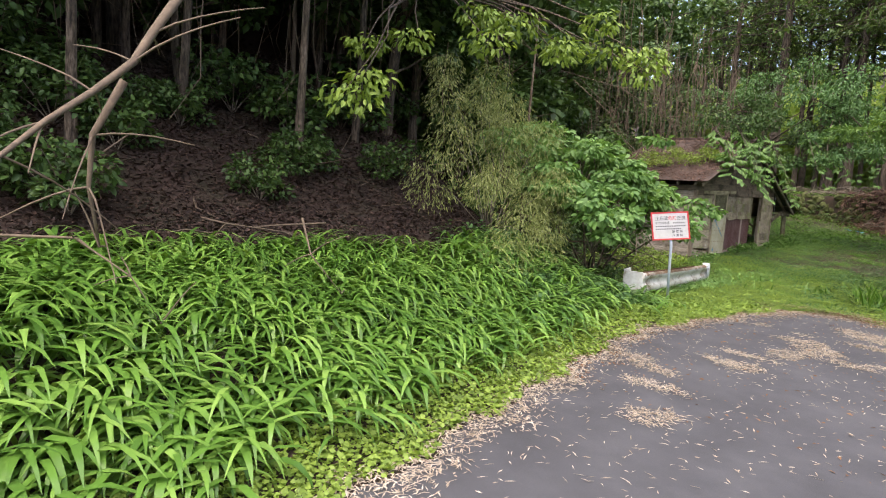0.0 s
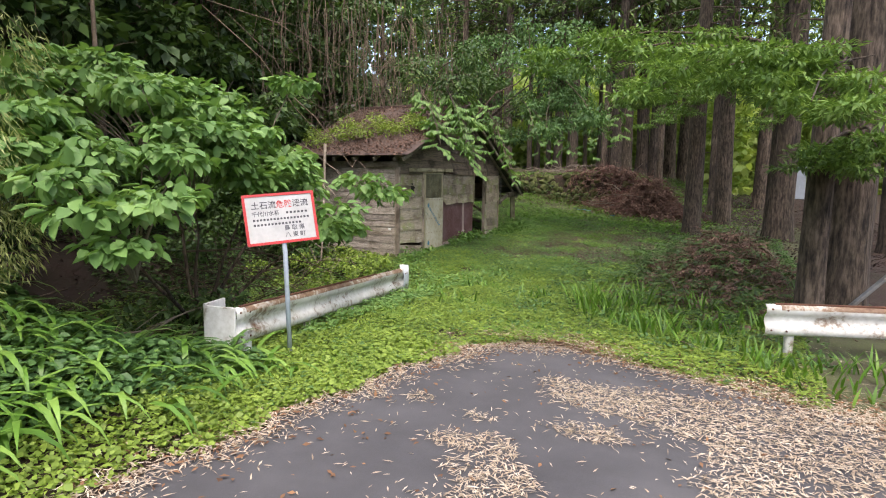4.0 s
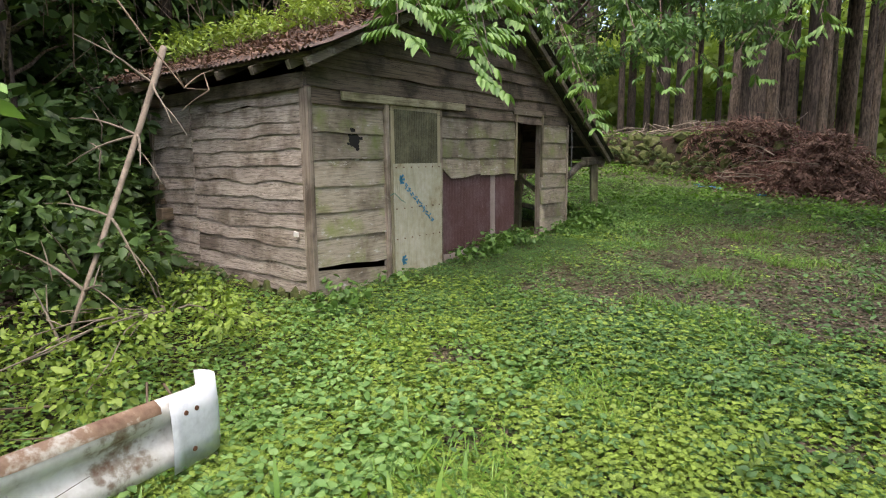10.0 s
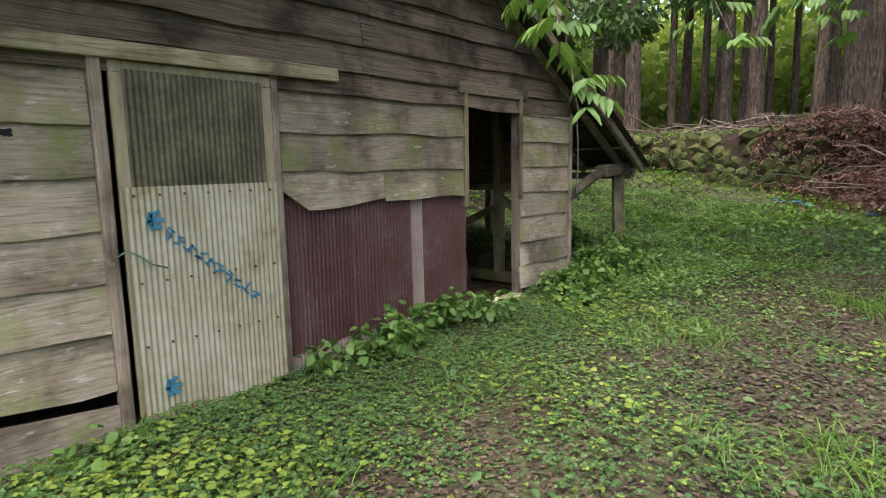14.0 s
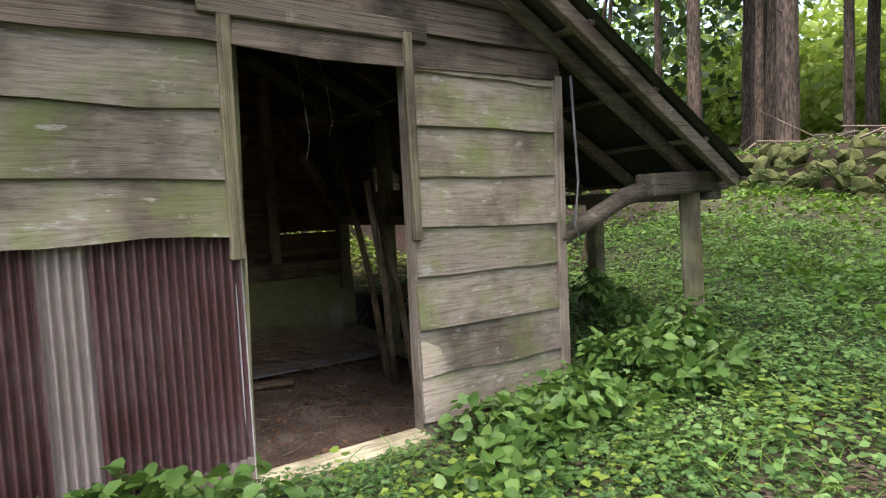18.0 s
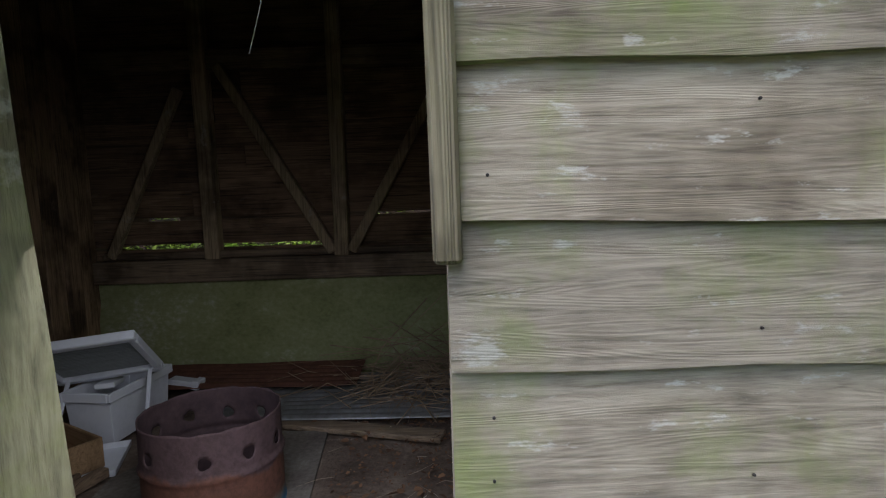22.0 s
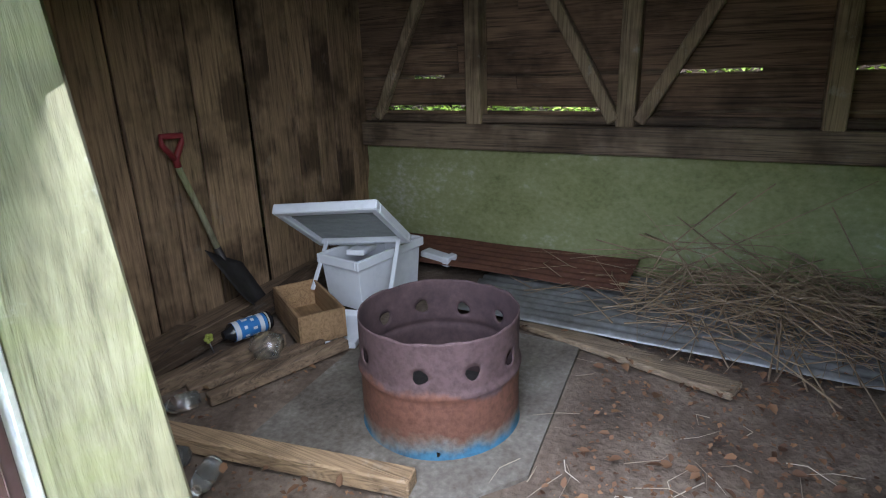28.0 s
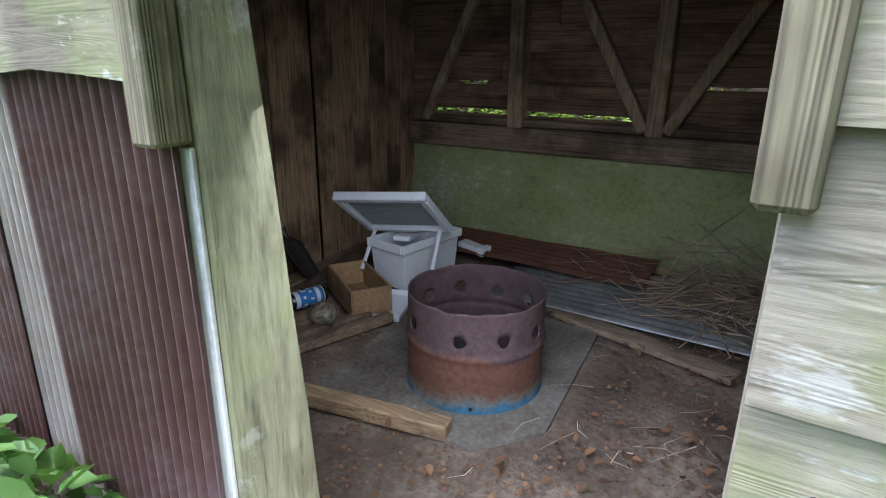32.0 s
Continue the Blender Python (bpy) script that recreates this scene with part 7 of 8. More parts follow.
# blue stencil marks on the door, drawn as plain shapes
BLUE = plain("blue_stencil_ink", (0.04, 0.22, 0.36), 0.6)
bm = bmesh.new()
for k in range(10):
    u = k / 9
    m = pose(0.0515, DOOR0 + 0.23 + 0.50 * u, 1.12 - 0.44 * u, -42, 0, 0)
    for q in range(3):
        a, b = 0.020 * math.sin(k * 2.1 + q * 1.7), 0.022 * math.cos(k * 1.3 + q * 2.3)
        box(bm, -0.002, 0.002, -0.030 + 0.004 * q, 0.022, -0.006, 0.006, m @ pose(0, a * 0.6, b, 25 * math.sin(k * 3.1 + q * 2.0) + 55 * (q == 1), 0, 0))
ob = tagged(part("stencil_marks", bm, BLUE), kind="stuff")
ob.parent = door
ob.matrix_parent_inverse = Matrix.Translation(door.location).inverted()
for cy, cz in ((DOOR0 + 0.15, 1.20), (DOOR0 + 0.17, 0.24)):
    bm = bmesh.new()
    for k in range(5):
        box(bm, -0.003, 0.003, -0.03, 0.03, -0.012, 0.012, pose(0.0535, cy + 0.025 * math.cos(k * 1.3), cz + 0.035 * math.sin(k * 1.3), k * 37, 0, 0))
    ob = part("stencil_emblem", bm, BLUE, None, "faded blue stencilled emblem")
    ob.parent = door
    ob.matrix_parent_inverse = Matrix.Translation(door.location).inverted()
for zz in (1.34, 0.86, 0.5):
    for k in range(7):
        bm = bmesh.new()
        tube(bm, [(0.045, DOOR0 + 0.06 + k * 0.137, zz), (0.058, DOOR0 + 0.06 + k * 0.137, zz)], [0.008, 0.006], 6)
        ob = part("nail", bm, RUST, door)
        ob.matrix_parent_inverse = Matrix.Translation(door.location).inverted()
bm = bmesh.new()
tube(bm, [(0.05, DOOR0 - 0.05, 1.02), (0.075, DOOR0 - 0.01, 1.05), (0.06, DOOR0 + 0.05, 1.02), (0.07, DOOR0 + 0.12, 0.96), (0.06, DOOR0 + 0.2, 0.93)], [0.005] * 5, 5)
ob = part("wire_latch", bm, plain("green_wire", (0.10, 0.22, 0.16), 0.5), door, "twisted wire latch")
ob.matrix_parent_inverse = Matrix.Translation(door.location).inverted()

# ---- a house beyond the cedars ----
house = tagged(empty("house", 13.5, 39, ground_z(13.5, 39)), "pale single-storey house behind the cedars", "house")
bm = bmesh.new()
box(bm, -5, 5, 0, 6, -1, 3.0, bevel=0.02)
part("wall", bm, plain("pale_render", (0.62, 0.62, 0.58), 0.8), house)
bm = bmesh.new()
v = [bm.verts.new(p) for p in ((-5.6, -0.6, 2.95), (5.6, -0.6, 2.95), (5.6, 6.6, 2.95), (-5.6, 6.6, 2.95), (-4.6, 3, 4.6), (4.6, 3, 4.6))]
for f in ((0, 1, 5, 4), (1, 2, 5), (2, 3, 4, 5), (3, 0, 4), (3, 2, 1, 0)):
    bm.faces.new([v[i] for i in f])
part("roof", bm, plain("dark_roof_tile", (0.06, 0.055, 0.055), 0.7), house)
for k in range(4):
    w = part("window", box(bmesh.new(), -4.2 + k * 2.4, -2.9 + k * 2.4, -0.04, 0.02, 0.9, 2.1, bevel=0.01), plain("dull_window_glass", (0.05, 0.06, 0.07), 0.15), house)
    fr = bmesh.new()
    for a, b, c, d in ((-4.26, -4.2, 0.84, 2.16), (-2.9, -2.84, 0.84, 2.16), (-4.2, -2.9, 0.84, 0.9), (-4.2, -2.9, 2.1, 2.16), (-3.58, -3.52, 0.9, 2.1)):
        box(fr, a + k * 2.4, b + k * 2.4, -0.07, -0.01, c, d)
    part("frame", fr, plain("grey_window_frame", (0.4, 0.4, 0.4), 0.4), w)
fence = tagged(empty("sheet_fence", 8.2, 29, ground_z(8.2, 29)), "pale blue-grey sheet metal fence panels", "fence")
for k in range(3):
    bm = bmesh.new()
    box(bm, k * 0.92, k * 0.92 + 0.9, 0, 0.03, -0.2, 1.9, bevel=0.005)
    for c in range(8):
        box(bm, k * 0.92 + 0.05 + c * 0.11, k * 0.92 + 0.08 + c * 0.11, -0.015, 0.0, -0.2, 1.88)
    part("fence_panel", bm, plain("pale_blue_sheet", (0.42, 0.47, 0.52), 0.5), fence)

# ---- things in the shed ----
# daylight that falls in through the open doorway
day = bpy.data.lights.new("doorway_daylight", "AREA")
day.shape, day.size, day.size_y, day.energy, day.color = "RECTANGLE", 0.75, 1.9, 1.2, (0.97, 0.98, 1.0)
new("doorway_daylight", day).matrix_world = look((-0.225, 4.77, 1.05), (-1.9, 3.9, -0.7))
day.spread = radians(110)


def drum_paint():
    m, n, l, b = material("rusty_burn_drum", 0.8, 0.15)
    c = n.new("ShaderNodeTexCoord")
    sep = n.new("ShaderNodeSeparateXYZ")
    l.new(c.outputs["Object"], sep.inputs[0])
    a = tex(n, l, "noise", 5.0, c.outputs["Object"], 6, 0.6)
    f = tex(n, l, "noise", 45.0, c.outputs["Object"], 5, 0.6)
    h = n.new("ShaderNodeMath")
    h.operation = "MULTIPLY_ADD"
    h.inputs[1].default_value = 0.2
    l.new(a.outputs["Fac"], h.inputs[0])
    l.new(sep.outputs["Z"], h.inputs[2])
    bands = ramp(n, l, h.outputs[0], [(0.0, (0.035, 0.12, 0.20)), (0.14, (0.05, 0.15, 0.24)), (0.17, (0.16, 0.16, 0.15)), (0.195, (0.17, 0.11, 0.08)), (0.21, (0.15, 0.065, 0.04)), (0.325, (0.165, 0.07, 0.045)), (0.345, (0.115, 0.07, 0.07)), (0.6, (0.10, 0.06, 0.062))])
    mott = ramp(n, l, f.outputs["Fac"], [(0.3, (0.62, 0.6, 0.58)), (0.6, (1, 1, 1))])
    l.new(mix(n, l, 1.0, bands, mott, "MULTIPLY"), b.inputs["Base Color"])
    bumped(n, l, b, f.outputs["Fac"], 0.4, 0.004)
    return m


DX, DY, DZ, DR, DH = -1.357, 4.196, -0.06, 0.279, 0.43
drum = tagged(empty("burn_drum", DX, DY, DZ), "rusty cut-down oil drum with punched holes and blue foot", "drum")
cols, rows = 176, 44
holes = [(radians(15.5 + 34.5 * k), 0.315 + 0.006 * math.sin(k * 2.3), 0.025) for k in range(10)] + [(radians(25), 0.04, 0.010), (radians(140), 0.05, 0.010)]
bm = bmesh.new()
grid, rim = [], set()
for k in range(rows + 1):
    z = DH * k / rows
    bulge = 0.009 * math.exp(-((z - 0.245) / 0.012) ** 2) + 0.006 * math.exp(-((z - 0.012) / 0.012) ** 2)
    ring = []
    for c in range(cols):
        a = math.tau * c / cols
        zz = z + (0.010 * noise.noise((math.cos(a) * 4, math.sin(a) * 4, 0)) if k == rows else 0)
        r = DR + bulge + 0.004 * noise.noise((math.cos(a) * 2, math.sin(a) * 2, z * 4))
        inside_hole = False
        for ha, hz, hr in holes:
            u, w = ((a - ha + math.pi) % math.tau - math.pi) * DR, zz - hz
            d = math.hypot(u, w)
            if d < hr * 0.62:
                inside_hole = True
            elif d < hr * 1.42:
                k2 = hr * (1 + 0.10 * math.sin(math.atan2(w, u) * 3 + ha * 7)) / d
                a, zz, inside_hole = ha + u * k2 / DR, hz + w * k2, True
        v = bm.verts.new((math.cos(a) * r, math.sin(a) * r, zz))
        if inside_hole:
            rim.add(v)
        ring.append(v)
    grid.append(ring)
for k in range(rows):
    for c in range(cols):
        quad = (grid[k][c], grid[k][(c + 1) % cols], grid[k + 1][(c + 1) % cols], grid[k + 1][c])
        if all(v in rim for v in quad):
            continue
        f = bm.faces.new(quad)
        f.smooth = True
body = part("shell", bm, drum_paint(), drum)
sol = body.modifiers.new("thickness", "SOLIDIFY")
sol.thickness, sol.offset, sol.material_offset = 0.004, -1, 1
body.data.materials.append(mottled("sooty_mauve_rust", [(0.3, (0.03, 0.018, 0.02)), (0.55, (0.075, 0.045, 0.047)), (0.8, (0.13, 0.085, 0.085))], 7, 0.85, 0.1, 45, 0.4, 0.004))
bm = bmesh.new()
bmesh.ops.create_circle(bm, cap_ends=True, segments=40, radius=DR - 0.005)
part("ash_bed", bm, mottled("dark_ash", [(0.3, (0.012, 0.011, 0.010)), (0.6, (0.035, 0.03, 0.028)), (0.8, (0.08, 0.07, 0.065))], 8, 0.95, 0, 40, 0.8, 0.02), drum, "dark ash in the drum").location = (0, 0, 0.04)

# concrete slab under the drum
bm = bmesh.new()
v = [bm.verts.new((*p, -0.12)) for p in ((-2.06, 4.52), (-1.16, 4.60), (-0.92, 4.42), (-0.94, 3.66), (-1.60, 3.60), (-2.10, 3.85))]
bm.faces.new(v)
ext = bmesh.ops.extrude_face_region(bm, geom=bm.faces[:])
bmesh.ops.translate(bm, vec=(0, 0, 0.08), verts=[g for g in ext["geom"] if isinstance(g, bmesh.types.BMVert)])
bmesh.ops.recalc_face_normals(bm, faces=bm.faces)
tagged(part("concrete_slab", bm, SLAB), "worn grey concrete slab under the drum", "slab")


def timber(a, b, w, h, mat, label, name="offcut", bevel=0.006, group=""):
    a, b = Vector(a), Vector(b)
    bm = bmesh.new()
    d = b - a
    m = d.to_track_quat("X", "Z").to_matrix().to_4x4()
    box(bm, 0, d.length, -w / 2, w / 2, 0, h, m, bevel)
    ob = tagged(part(name, bm, mat), label, "timber", group)
    ob.location = a
    return ob


MESH_GREY = plain("grey_plastic_mesh", (0.30, 0.32, 0.32), 0.5)
W_OLDOFF = wood("old_dark_offcut", 0, (0.06, 0.04, 0.026), (0.24, 0.165, 0.105), moss=0.0, pale=0.1)
W_OFFX = wood("sawn_offcut", 0, (0.14, 0.09, 0.05), (0.40, 0.27, 0.15), moss=0.0, pale=0.1)
timber((-0.795, 3.36, -0.055), (-0.955, 4.31, -0.05), 0.075, 0.062, W_FRESH, "squared brown timber lying across the floor", "squared_timber", 0.006)
for k, (a, b, w) in enumerate((((-1.04, 3.22, -0.05), (-1.58, 3.46, -0.03), 0.06), ((-1.02, 3.36, -0.05), (-1.60, 3.58, -0.03), 0.05), ((-0.98, 3.10, -0.05), (-1.5, 3.30, -0.02), 0.07), ((-0.95, 2.95, -0.05), (-1.9, 2.92, -0.02), 0.12), ((-1.2, 2.80, -0.05), (-2.4, 2.83, 0.0), 0.14), ((-1.6, 2.98, -0.04), (-2.2, 2.90, 0.02), 0.10), ((-0.7, 3.0, -0.05), (-1.4, 2.78, -0.02), 0.11))):
    timber(a, b, w, 0.035 + 0.012 * (k % 3), W_OLDOFF, "brown sawn offcut on the shed floor", "offcut", 0.004, "floor offcuts")
timber((-2.20, 4.18, -0.05), (-1.93, 5.15, -0.05), 0.12, 0.03, W_INBEAM, "flat grey-brown board on the earth floor", "floor_board")

# the white plastic tub
PLASTIC = mottled("dirty_white_plastic", [(0.25, (0.60, 0.62, 0.67)), (0.5, (0.74, 0.76, 0.81)), (0.8, (0.80, 0.82, 0.86))], 5, 0.4, 0, 30, 0.08, 0.003)


def open_box(L, W, H, t, taper=0.0):
    """A box without a lid, with walls and a floor."""
    bm = bmesh.new()
    rings = []
    for z, k, i in ((0, 1 - taper, 0), (H, 1, 0), (H, 1, 1), (t, 1 - taper, 1)):
        l, w = L / 2 * k - i * t, W / 2 * k - i * t
        rings.append([bm.verts.new((sx * l, sy * w, z)) for sx, sy in ((-1, -1), (1, -1), (1, 1), (-1, 1))])
    for r, s in zip(rings, rings[1:]):
        for k in range(4):
            bm.faces.new((r[k], r[(k + 1) % 4], s[(k + 1) % 4], s[k]))
    bm.faces.new(rings[0][::-1])
    bm.faces.new(rings[-1])
    bmesh.ops.recalc_face_normals(bm, faces=bm.faces)
    bmesh.ops.bevel(bm, geom=bm.edges[:], offset=min(0.004, t * 0.3), segments=1, affect="EDGES")
    return bm


tub = tagged(empty("plastic_tub", -2.22, 3.315, -0.04), "dirty white plastic tub standing on the floor", "tub")
tub.rotation_euler = (0, 0, radians(-8))
part("body", open_box(0.51, 0.27, 0.28, 0.008, 0.10), PLASTIC, tub)
bm = bmesh.new()
for x0, x1, y0, y1 in ((-0.27, 0.27, -0.15, -0.13), (-0.27, 0.27, 0.13, 0.15), (-0.27, -0.25, -0.13, 0.13), (0.25, 0.27, -0.13, 0.13)):
    box(bm, x0, x1, y0, y1, 0.235, 0.285, bevel=0.004)
part("rim", bm, PLASTIC, tub)
bm = bmesh.new()
box(bm, -0.02, 0.20, -0.05, 0.05, 0, 0.03, pose(0.02, -0.02, 0.26, 0, -8, 25), 0.006)
part("inner_tray", bm, PLASTIC, tub)

# the slatted white rack leaning on the tub
P1, P2, Q2 = Vector((-1.70, 3.13, 0.555)), Vector((-1.82, 3.645, 0.595)), Vector((-2.22, 3.60, 0.315))
rx = (P2 - P1).normalized()
rn = rx.cross(Q2 - P2).normalized()
ryv = rn.cross(rx)
rm = Matrix.Identity(4)
rm.col[0][:3], rm.col[1][:3], rm.col[2][:3] = rx, ryv, rn
rm.translation = P1
rack = tagged(empty("slatted_rack"), "white plastic slatted rack tilted against a tub", "rack")
rack.matrix_world = rm
RL, RW = (P2 - P1).length, (Q2 - P2).length
bm = bmesh.new()
for x0, x1, y0, y1 in ((0, RL, 0, 0.045), (0, RL, RW - 0.04, RW), (0, 0.04, 0.045, RW - 0.04), (RL - 0.04, RL, 0.045, RW - 0.04)):
    box(bm, x0, x1, y0, y1, -0.03, 0.02, bevel=0.006)
part("frame", bm, PLASTIC, rack)
for k in range(20):
    y0 = 0.06 + (RW - 0.12) * k / 19
    part("slat", box(bmesh.new(), 0.04, RL - 0.04, y0 - 0.003, y0 + 0.003, -0.006, 0.004), MESH_GREY, rack)
for a, b in (((0.06, RW - 0.03, 0.0), (0.05, RW - 0.10, -0.30)), ((RL - 0.06, RW - 0.03, 0.0), (RL - 0.05, RW - 0.10, -0.30))):
    bm = bmesh.new()
    beam_between(bm, a, b, 0.022, 0.014, 0.003)
    part("leg", bm, PLASTIC, rack)
bm = bmesh.new()
box(bm, -0.10, 0.10, -0.045, 0.045, 0, 0.05, bevel=0.008)
box(bm, 0.07, 0.115, -0.05, 0.05, 0.0, 0.06, bevel=0.006)
ob = tagged(part("plastic_channel", bm, PLASTIC), "small white plastic channel piece by the base wall", "plastic piece")
ob.matrix_world = pose(-2.67, 3.47, 0.03, 0, 6, 82)
bm = open_box(0.36, 0.26, 0.035, 0.006, 0.04)
ob = tagged(part("plastic_tray", bm, PLASTIC), "shallow white plastic tray under a wooden box", "tray")
ob.matrix_world = pose(-1.76, 3.43, -0.05, 0, 0, 18)

# wooden drawer box
W_BOX = wood("tan_box_wood", 0, (0.22, 0.13, 0.06), (0.42, 0.27, 0.14), moss=0.0, pale=0.02)
crate = tagged(empty("wooden_box", -1.70, 3.285, -0.015), "open tan wooden box without a lid", "box")
crate.rotation_euler = (0, 0, radians(57.4))
for nm, b in (("side", (-0.225, 0.225, -0.11, -0.098, 0, 0.145)), ("side", (-0.225, 0.225, 0.098, 0.11, 0, 0.145)), ("end", (-0.225, -0.213, -0.098, 0.098, 0, 0.145)), ("end", (0.213, 0.225, -0.098, 0.098, 0, 0.145)), ("bottom", (-0.213, 0.213, -0.098, 0.098, 0, 0.012))):
    part(nm, box(bmesh.new(), *b, bevel=0.0015), W_BOX, crate)

# label-wrapped bottle lying on its side
bottle = tagged(empty("bottle", -1.47, 3.12, 0.02), "bottle with a blue and white label lying on offcuts", "bottle")
bottle.matrix_world = Matrix.Translation((-1.39, 3.09, 0.035)) @ Vector((-0.16, 0.05, 0.0)).to_track_quat("Z", "Y").to_matrix().to_4x4()
bm = bmesh.new()
tube(bm, [(0, 0, -0.035), (0, 0, -0.02), (0, 0, 0.0), (0, 0, 0.19), (0, 0, 0.20)], [0.020, 0.024, 0.043, 0.044, 0.036], 20)
part("body", bm, plain("dark_bottle", (0.02, 0.02, 0.022), 0.25), bottle)
bm = bmesh.new()
tube(bm, [(0, 0, 0.008), (0, 0, 0.165)], [0.0455, 0.0455], 20, False)
part("label", bm, plain("blue_label", (0.05, 0.20, 0.52), 0.4), bottle, "blue printed label")
WHITE_LABEL = plain("white_label", (0.70, 0.72, 0.76), 0.4)
for z0, z1 in ((0.010, 0.034), (0.128, 0.150)):
    bm = bmesh.new()
    tube(bm, [(0, 0, z0), (0, 0, z1)], [0.0462, 0.0462], 20, False)
    part("label_band", bm, WHITE_LABEL, bottle, "white label band")
for k in range(14):
    bm = bmesh.new()
    box(bm, -0.001, 0.001, -0.006 - 0.003 * (k % 2), 0.006, -0.008, 0.006 + 0.006 * (k % 3), Matrix.Rotation(k * math.tau / 7 + 0.3 * (k // 7), 4, "Z") @ Matrix.Translation((0.0462, 0, 0.06 + 0.04 * (k // 7))))
    part("label_patch", bm, WHITE_LABEL, bottle, "white printed patch")
bm = bmesh.new()
tube(bm, [(0, 0, 0.168), (0, 0, 0.176)], [0.047, 0.047], 20, False)
part("ring", bm, plain("cream_ring", (0.5, 0.46, 0.38), 0.5), bottle)

GLASS = bpy.data.materials.new("dusty_clear_glass")
GLASS.use_nodes = True
gb = GLASS.node_tree.nodes["Principled BSDF"]
gb.inputs["Transmission Weight"].default_value, gb.inputs["Roughness"].default_value, gb.inputs["Base Color"].default_value = 0.95, 0.08, (0.85, 0.88, 0.84, 1)


def glass_jar(x, y, z, r, h, label, tilt=80, turn=30):
    th = tagged(empty("glass_jar", x, y, z), label, "jar", "glass jars")
    th.matrix_world = pose(x, y, z, tilt, 0, turn)
    bm = bmesh.new()
    tube(bm, [(0, 0, -h / 2), (0, 0, -h / 2 + 0.01), (0, 0, 0), (0, 0, h * 0.3), (0, 0, h * 0.42), (0, 0, h * 0.5)], [r * 0.7, r * 0.95, r, r * 0.9, r * 0.5, r * 0.45], 20)
    part("body", bm, GLASS, th)
    bm = bmesh.new()
    tube(bm, [(0, 0, h * 0.47), (0, 0, h * 0.53)], [r * 0.5, r * 0.5], 16, False)
    part("lip", bm, GLASS, th)


glass_jar(-1.37, 3.33, 0.03, 0.065, 0.13, "round clear glass jar lying on offcuts")
glass_jar(-0.95, 3.30, -0.015, 0.035, 0.13, "small clear glass bottle on the floor", 84, 70)
glass_jar(-0.72, 3.52, -0.015, 0.035, 0.14, "small clear glass bottle beside a timber", 84, 20)
glass_jar(-0.70, 3.72, -0.015, 0.035, 0.15, "clear glass bottle beside a squared timber", 84, 120)
flower = tagged(empty("plastic_flower", -1.29, 3.06, 0.05), "small yellow-green plastic flower", "flower")
for k in range(5):
    bm = bmesh.new()
    bmesh.ops.create_uvsphere(bm, u_segments=8, v_segments=5, radius=0.011)
    part("petal", bm, plain("yellow_green_plastic", (0.32, 0.36, 0.06), 0.5), flower).location = (0.014 * math.cos(k * 1.26), 0.006, 0.014 * math.sin(k * 1.26))
bm = bmesh.new()
tube(bm, [(0, 0, 0), (-0.02, 0, -0.08)], [0.003, 0.003], 5)
part("stalk", bm, plain("grey_wire", (0.3, 0.3, 0.3), 0.4), flower)

# shovel leaning on the partition
shovel = tagged(empty("shovel", -1.9, 2.84, -0.06), "old shovel with a red grip leaning on boards", "shovel")
inv = Matrix.Translation((-1.9, 2.84, -0.06)).inverted()
bm = bmesh.new()
tube(bm, [(-1.505, 2.775, 0.76), (-1.575, 2.79, 0.53), (-1.66, 2.80, 0.24)], [0.015, 0.015, 0.017], 10)
o1 = part("shaft", bm, W_POST, shovel)
bm = bmesh.new()
tube(bm, [(-1.505, 2.775, 0.76), (-1.50, 2.775, 0.80), (-1.545, 2.775, 0.87), (-1.55, 2.775, 0.90), (-1.44, 2.775, 0.905), (-1.44, 2.775, 0.87), (-1.495, 2.775, 0.80)], [0.017, 0.017, 0.013, 0.014, 0.014, 0.013, 0.016], 8)
o2 = part("grip", bm, plain("faded_red_plastic", (0.26, 0.03, 0.035), 0.5), shovel, "faded red D-shaped grip")
bm = bmesh.new()
prev = None
for k in range(9):
    u = k / 8
    w = 0.135 * (1 - 0.12 * u - 0.75 * max(0, u - 0.72) / 0.28 * 1.0)
    c = Vector((-1.63, 2.81, 0.30)).lerp(Vector((-1.77, 2.92, -0.06)), u)
    sx = Vector((0.85, 0.1, 0.5)).normalized()
    row = [bm.verts.new(c + sx * w * q + Vector((0, 0.03 * q * q, 0))) for q in (-1, -0.5, 0, 0.5, 1)]
    if prev:
        for j in range(4):
            bm.faces.new((prev[j], prev[j + 1], row[j + 1], row[j])).smooth = True
    prev = row
o3 = part("blade", bm, mottled("dark_worn_iron", [(0.3, (0.02, 0.018, 0.018)), (0.6, (0.055, 0.05, 0.05)), (0.8, (0.10, 0.09, 0.085))], 6, 0.5, 0.5, 30, 0.2, 0.003), shovel, "dark worn steel blade")
o3.modifiers.new("thickness", "SOLIDIFY").thickness = 0.004
bm = bmesh.new()
tube(bm, [(-1.63, 2.795, 0.34), (-1.67, 2.80, 0.22), (-1.72, 2.83, 0.12)], [0.02, 0.021, 0.012], 8)
o4 = part("socket", bm, mottled("dark_socket_iron", [(0.3, (0.03, 0.025, 0.025)), (0.7, (0.08, 0.07, 0.07))], 6, 0.5, 0.5, 30, 0.2, 0.003), shovel)
for o in (o1, o2, o3, o4):
    o.matrix_parent_inverse = inv


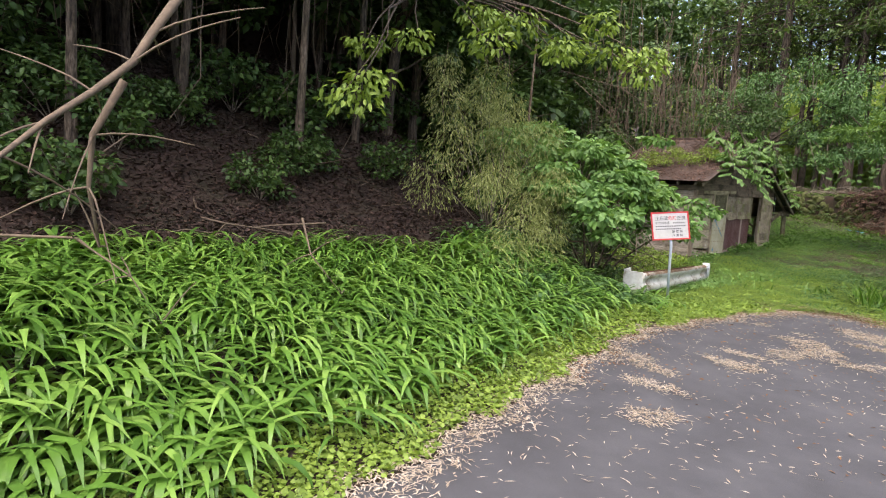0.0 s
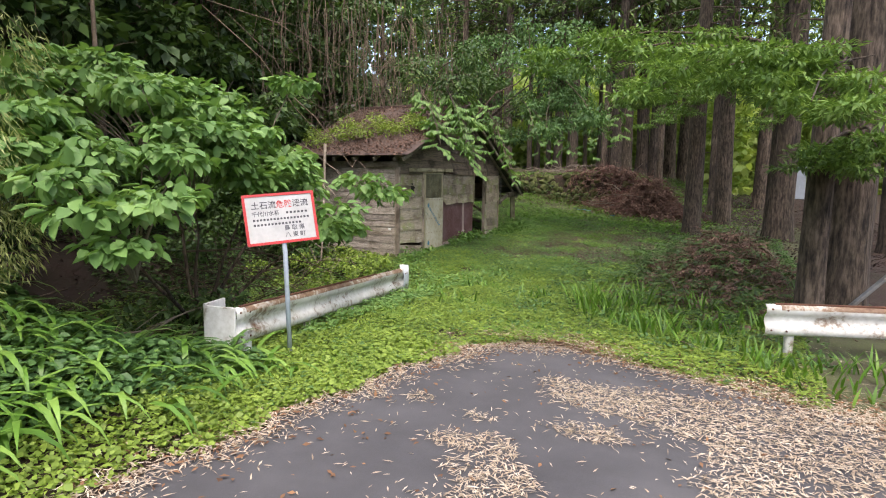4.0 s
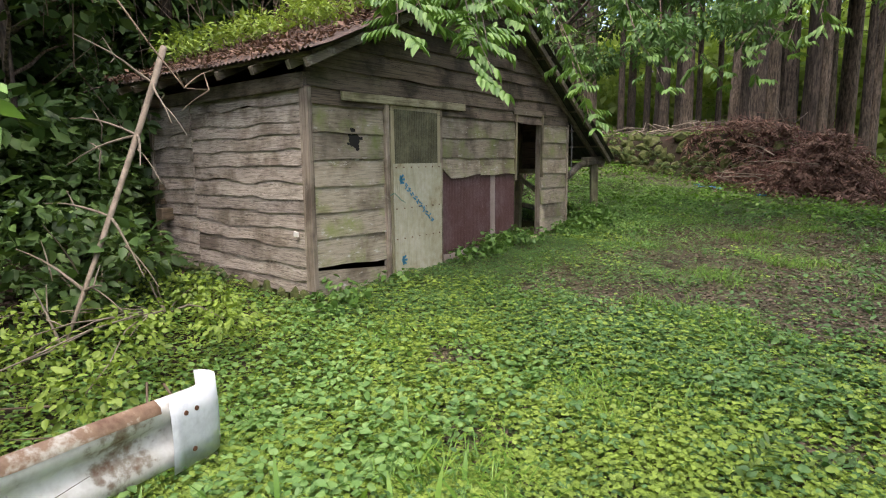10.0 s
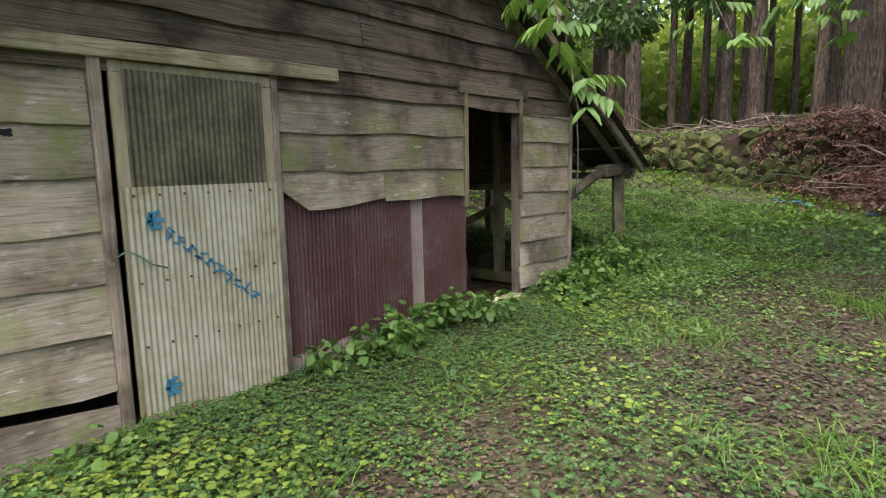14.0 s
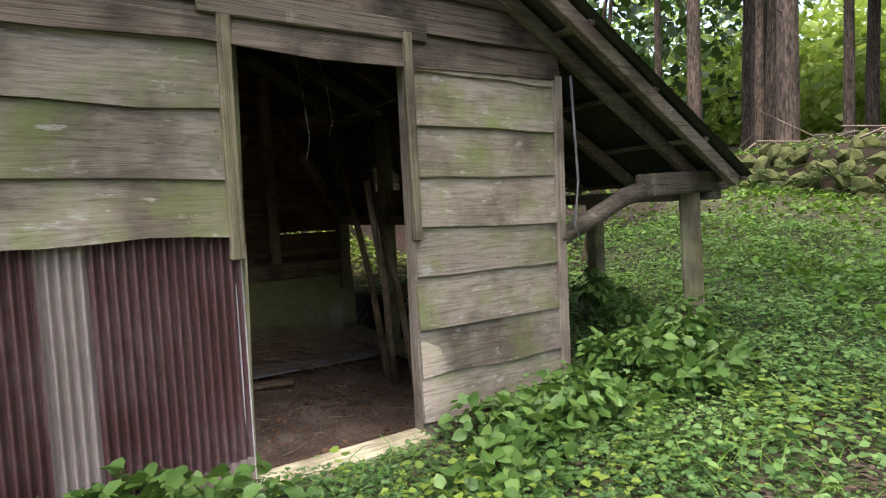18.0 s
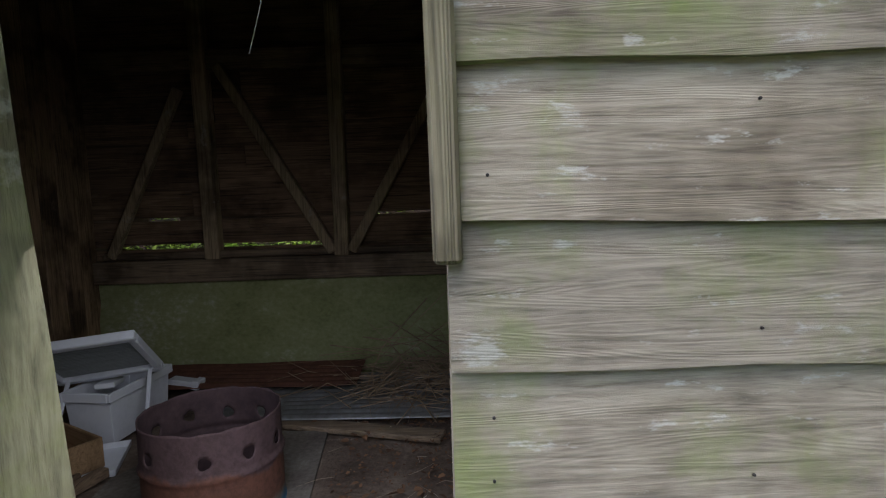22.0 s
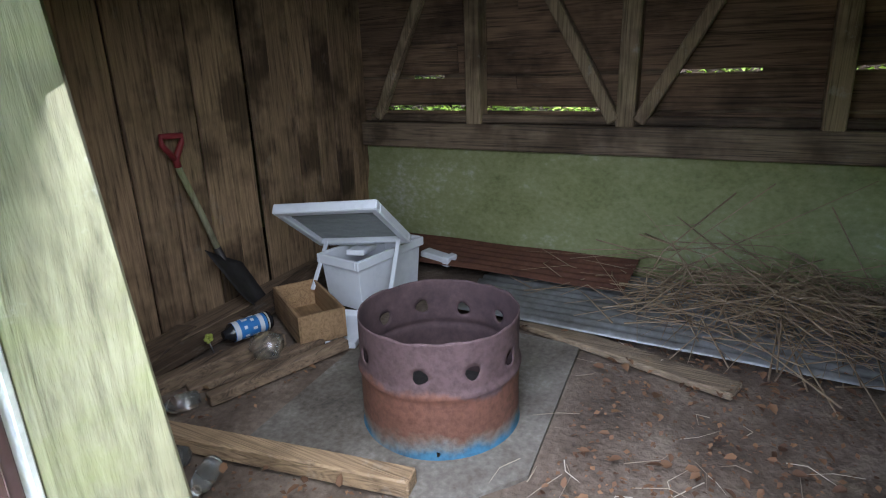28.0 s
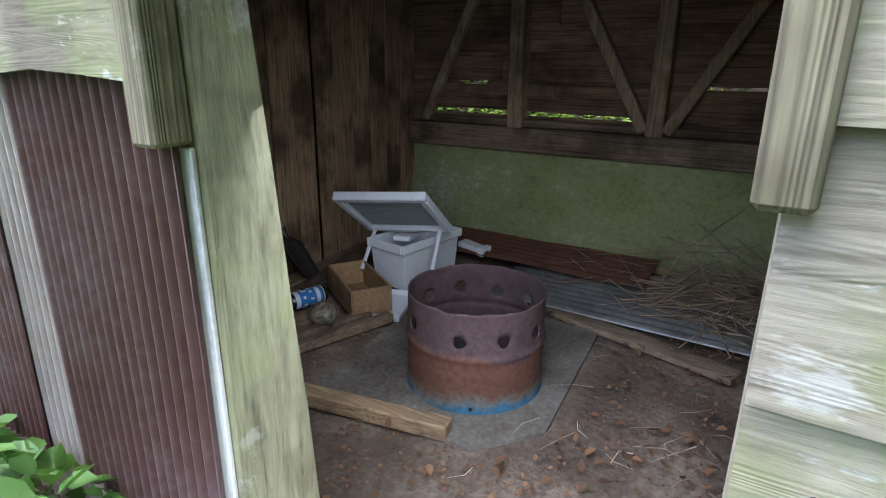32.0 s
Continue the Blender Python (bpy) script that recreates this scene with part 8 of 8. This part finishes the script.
def floor_sheet(x0, x1, y0, y1, z, mat, label, pitch=0.076, seed=0, skew=0.0, rise=0.0):
    """A corrugated sheet lying flat, ribs along y."""
    bm = bmesh.new()
    cols, prev = int((x1 - x0) / pitch * 6), None
    for i in range(cols + 1):
        x = x0 + (x1 - x0) * i / cols
        row = [bm.verts.new((x + skew * (k / 10), y0 + (y1 - y0) * k / 10, z + rise * (x1 - x) + 0.009 * math.sin(math.tau * x / pitch) + 0.012 * noise.noise((x * 2, k * 0.3, seed)))) for k in range(11)]
        if prev:
            for k in range(10):
                bm.faces.new((prev[k], prev[k + 1], row[k + 1], row[k])).smooth = True
        prev = row
    ob = tagged(part("tin_sheet", bm, mat), label, "metal sheet", "sheets on the floor")
    ob.modifiers.new("thickness", "SOLIDIFY").thickness = 0.002
    return ob


floor_sheet(-2.95, -2.15, 3.8, 6.1, -0.01, TIN_GREY, "grey corrugated tin sheet lying on the floor", skew=0.02, seed=2)
floor_sheet(-3.06, -2.6, 3.0, 4.6, 0.04, RUST, "reddish rusted tin sheet against the base wall", seed=5, rise=0.05)
stick_heap("twig_heap", "heap of dry pale twigs on tin sheets", "twigs", HEAP_TWIG, 430, (-2.62, 5.42, 0.0), (0.2, 0.42), 0.62, 0.0030, 0.20, flat=0.14)
stick_heap("twig_ends", "long thin dry branches over the twig heap", "twigs", HEAP_TWIG, 30, (-2.72, 5.15, 0.06), (0.18, 0.45), 1.1, 0.0035, 0.26, flat=0.35)
stick_heap("floor_straw", "straw and splinters scattered on earth", "straw", STRAW, 70, (-1.2, 5.1, -0.045), (0.6, 0.4), 0.13, 0.0015, 0.01, flat=0.03)
n = 2600
x, y = -3.0 + 2.9 * rng.random(n), 2.8 + 3.3 * rng.random(n)
okay = (rng.random(n) < 0.12 + 0.88 * step(4.3, 5.0, y) * (0.35 + 0.65 * step(-0.3, 0.5, wavy(x, y, 3.0)))) & ~((x > -2.12) & (x < -0.9) & (y > 3.55) & (y < 4.64)) & ~((x < -1.4) & (y < 3.8))
x, y = x[okay], y[okay]
P = np.stack([x, y, np.full(len(x), -0.028) + 0.012 * rng.random(len(x))], 1)
s = 0.015 + 0.04 * rng.random(len(x))
tagged(soup("floor_leaves", *leaves(P, rand_dirs(len(x), 0.2), rand_dirs(len(x)) * 0.4 + [0, 0, 1], s, s * 0.6, 0.25), DRYLEAF), "curled brown dead leaves on the earth floor", "leaf litter", kind="stuff")
n = 6000
x, y = -2.4 + 2.4 * rng.random(n), 2.8 + 3.3 * rng.random(n) ** 0.8
okay = ~((x > -2.12) & (x < -0.9) & (y > 3.55) & (y < 4.64)) & ~((x < -1.4) & (y < 3.8))
x, y = x[okay], y[okay]
n = len(x)
P = np.stack([x, y, np.full(n, -0.042) + 0.01 * rng.random(n)], 1)
s = 0.006 + 0.02 * rng.random(n)
tagged(soup("floor_crumbs", *kites(P, rand_dirs(n, 0.3), rand_dirs(n) * 0.5 + [0, 0, 1], s, s * 0.7), DRYLEAF), "crumbled bark and leaf bits on earth", "litter", kind="stuff")
# poles leaning at the open end
for k, (a, b) in enumerate((((-1.35, 5.75, -0.05), (-1.25, 5.55, 1.5)), ((-1.55, 5.8, -0.05), (-1.75, 5.6, 1.6)), ((-1.2, 5.85, -0.05), (-1.45, 5.7, 1.4)))):
    bm = bmesh.new()
    tube(bm, [Vector(a) - Vector(a), (Vector(b) - Vector(a)) * 0.5 + Vector((0.03, 0.02, 0)), Vector(b) - Vector(a)], [0.03, 0.028, 0.024], 8)
    tagged(part("pole", bm, W_INPOST), "brown round pole leaning inside the shed", "pole", "leaning poles").location = a
# thin wires hanging from the tie beam
for k, (x, y, l) in enumerate(((-0.35, 4.75, 0.55), (-0.4, 4.9, 0.42))):
    bm = bmesh.new()
    tube(bm, [(x, y, 2.1), (x + 0.02, y + 0.03, 2.1 - l * 0.4), (x, y + 0.06, 2.1 - l * 0.8), (x + 0.01, y + 0.03, 2.1 - l)], [0.0014] * 4, 4)
    tagged(part("hanging_wire", bm, plain("pale_wire", (0.5, 0.48, 0.45), 0.5)), "thin pale wire hanging inside the doorway", "wire", "hanging wires")

# dry leaves spilling off the end of the tarmac onto the weeds
spill = np.random.default_rng(77)
n = 2600
u = spill.random(n)
x = 5.35 + 0.42 * spill.normal(size=n)
y = -4.85 + np.abs(0.24 * spill.normal(size=n)) - 0.3 * (x - 5.35) ** 2
P = np.stack([x, y, gz(x, y) + 0.03 + 0.06 * spill.random(n)], 1)
s = 0.03 + 0.045 * spill.random(n)
a = spill.random(n) * math.tau
nor = np.stack([spill.normal(size=n) * 0.25, spill.normal(size=n) * 0.25, np.ones(n)], 1)
for name, mat, pick, label in (("leaf_spill", STRAW, u < 0.45, "pale dry leaves spilled over the end of the tarmac"), ("brown_leaf_spill", DRYLEAF, u >= 0.45, "brown dead leaves among the weeds at the tarmac's end")):
    q = np.nonzero(pick)[0]
    tagged(soup(name, *kites(P[q], np.stack([np.cos(a[q]), np.sin(a[q]), 0.1 * nor[q, 0]], 1), nor[q], s[q], s[q] * 0.2, 0.1), mat), label, "dead leaves", kind="stuff")
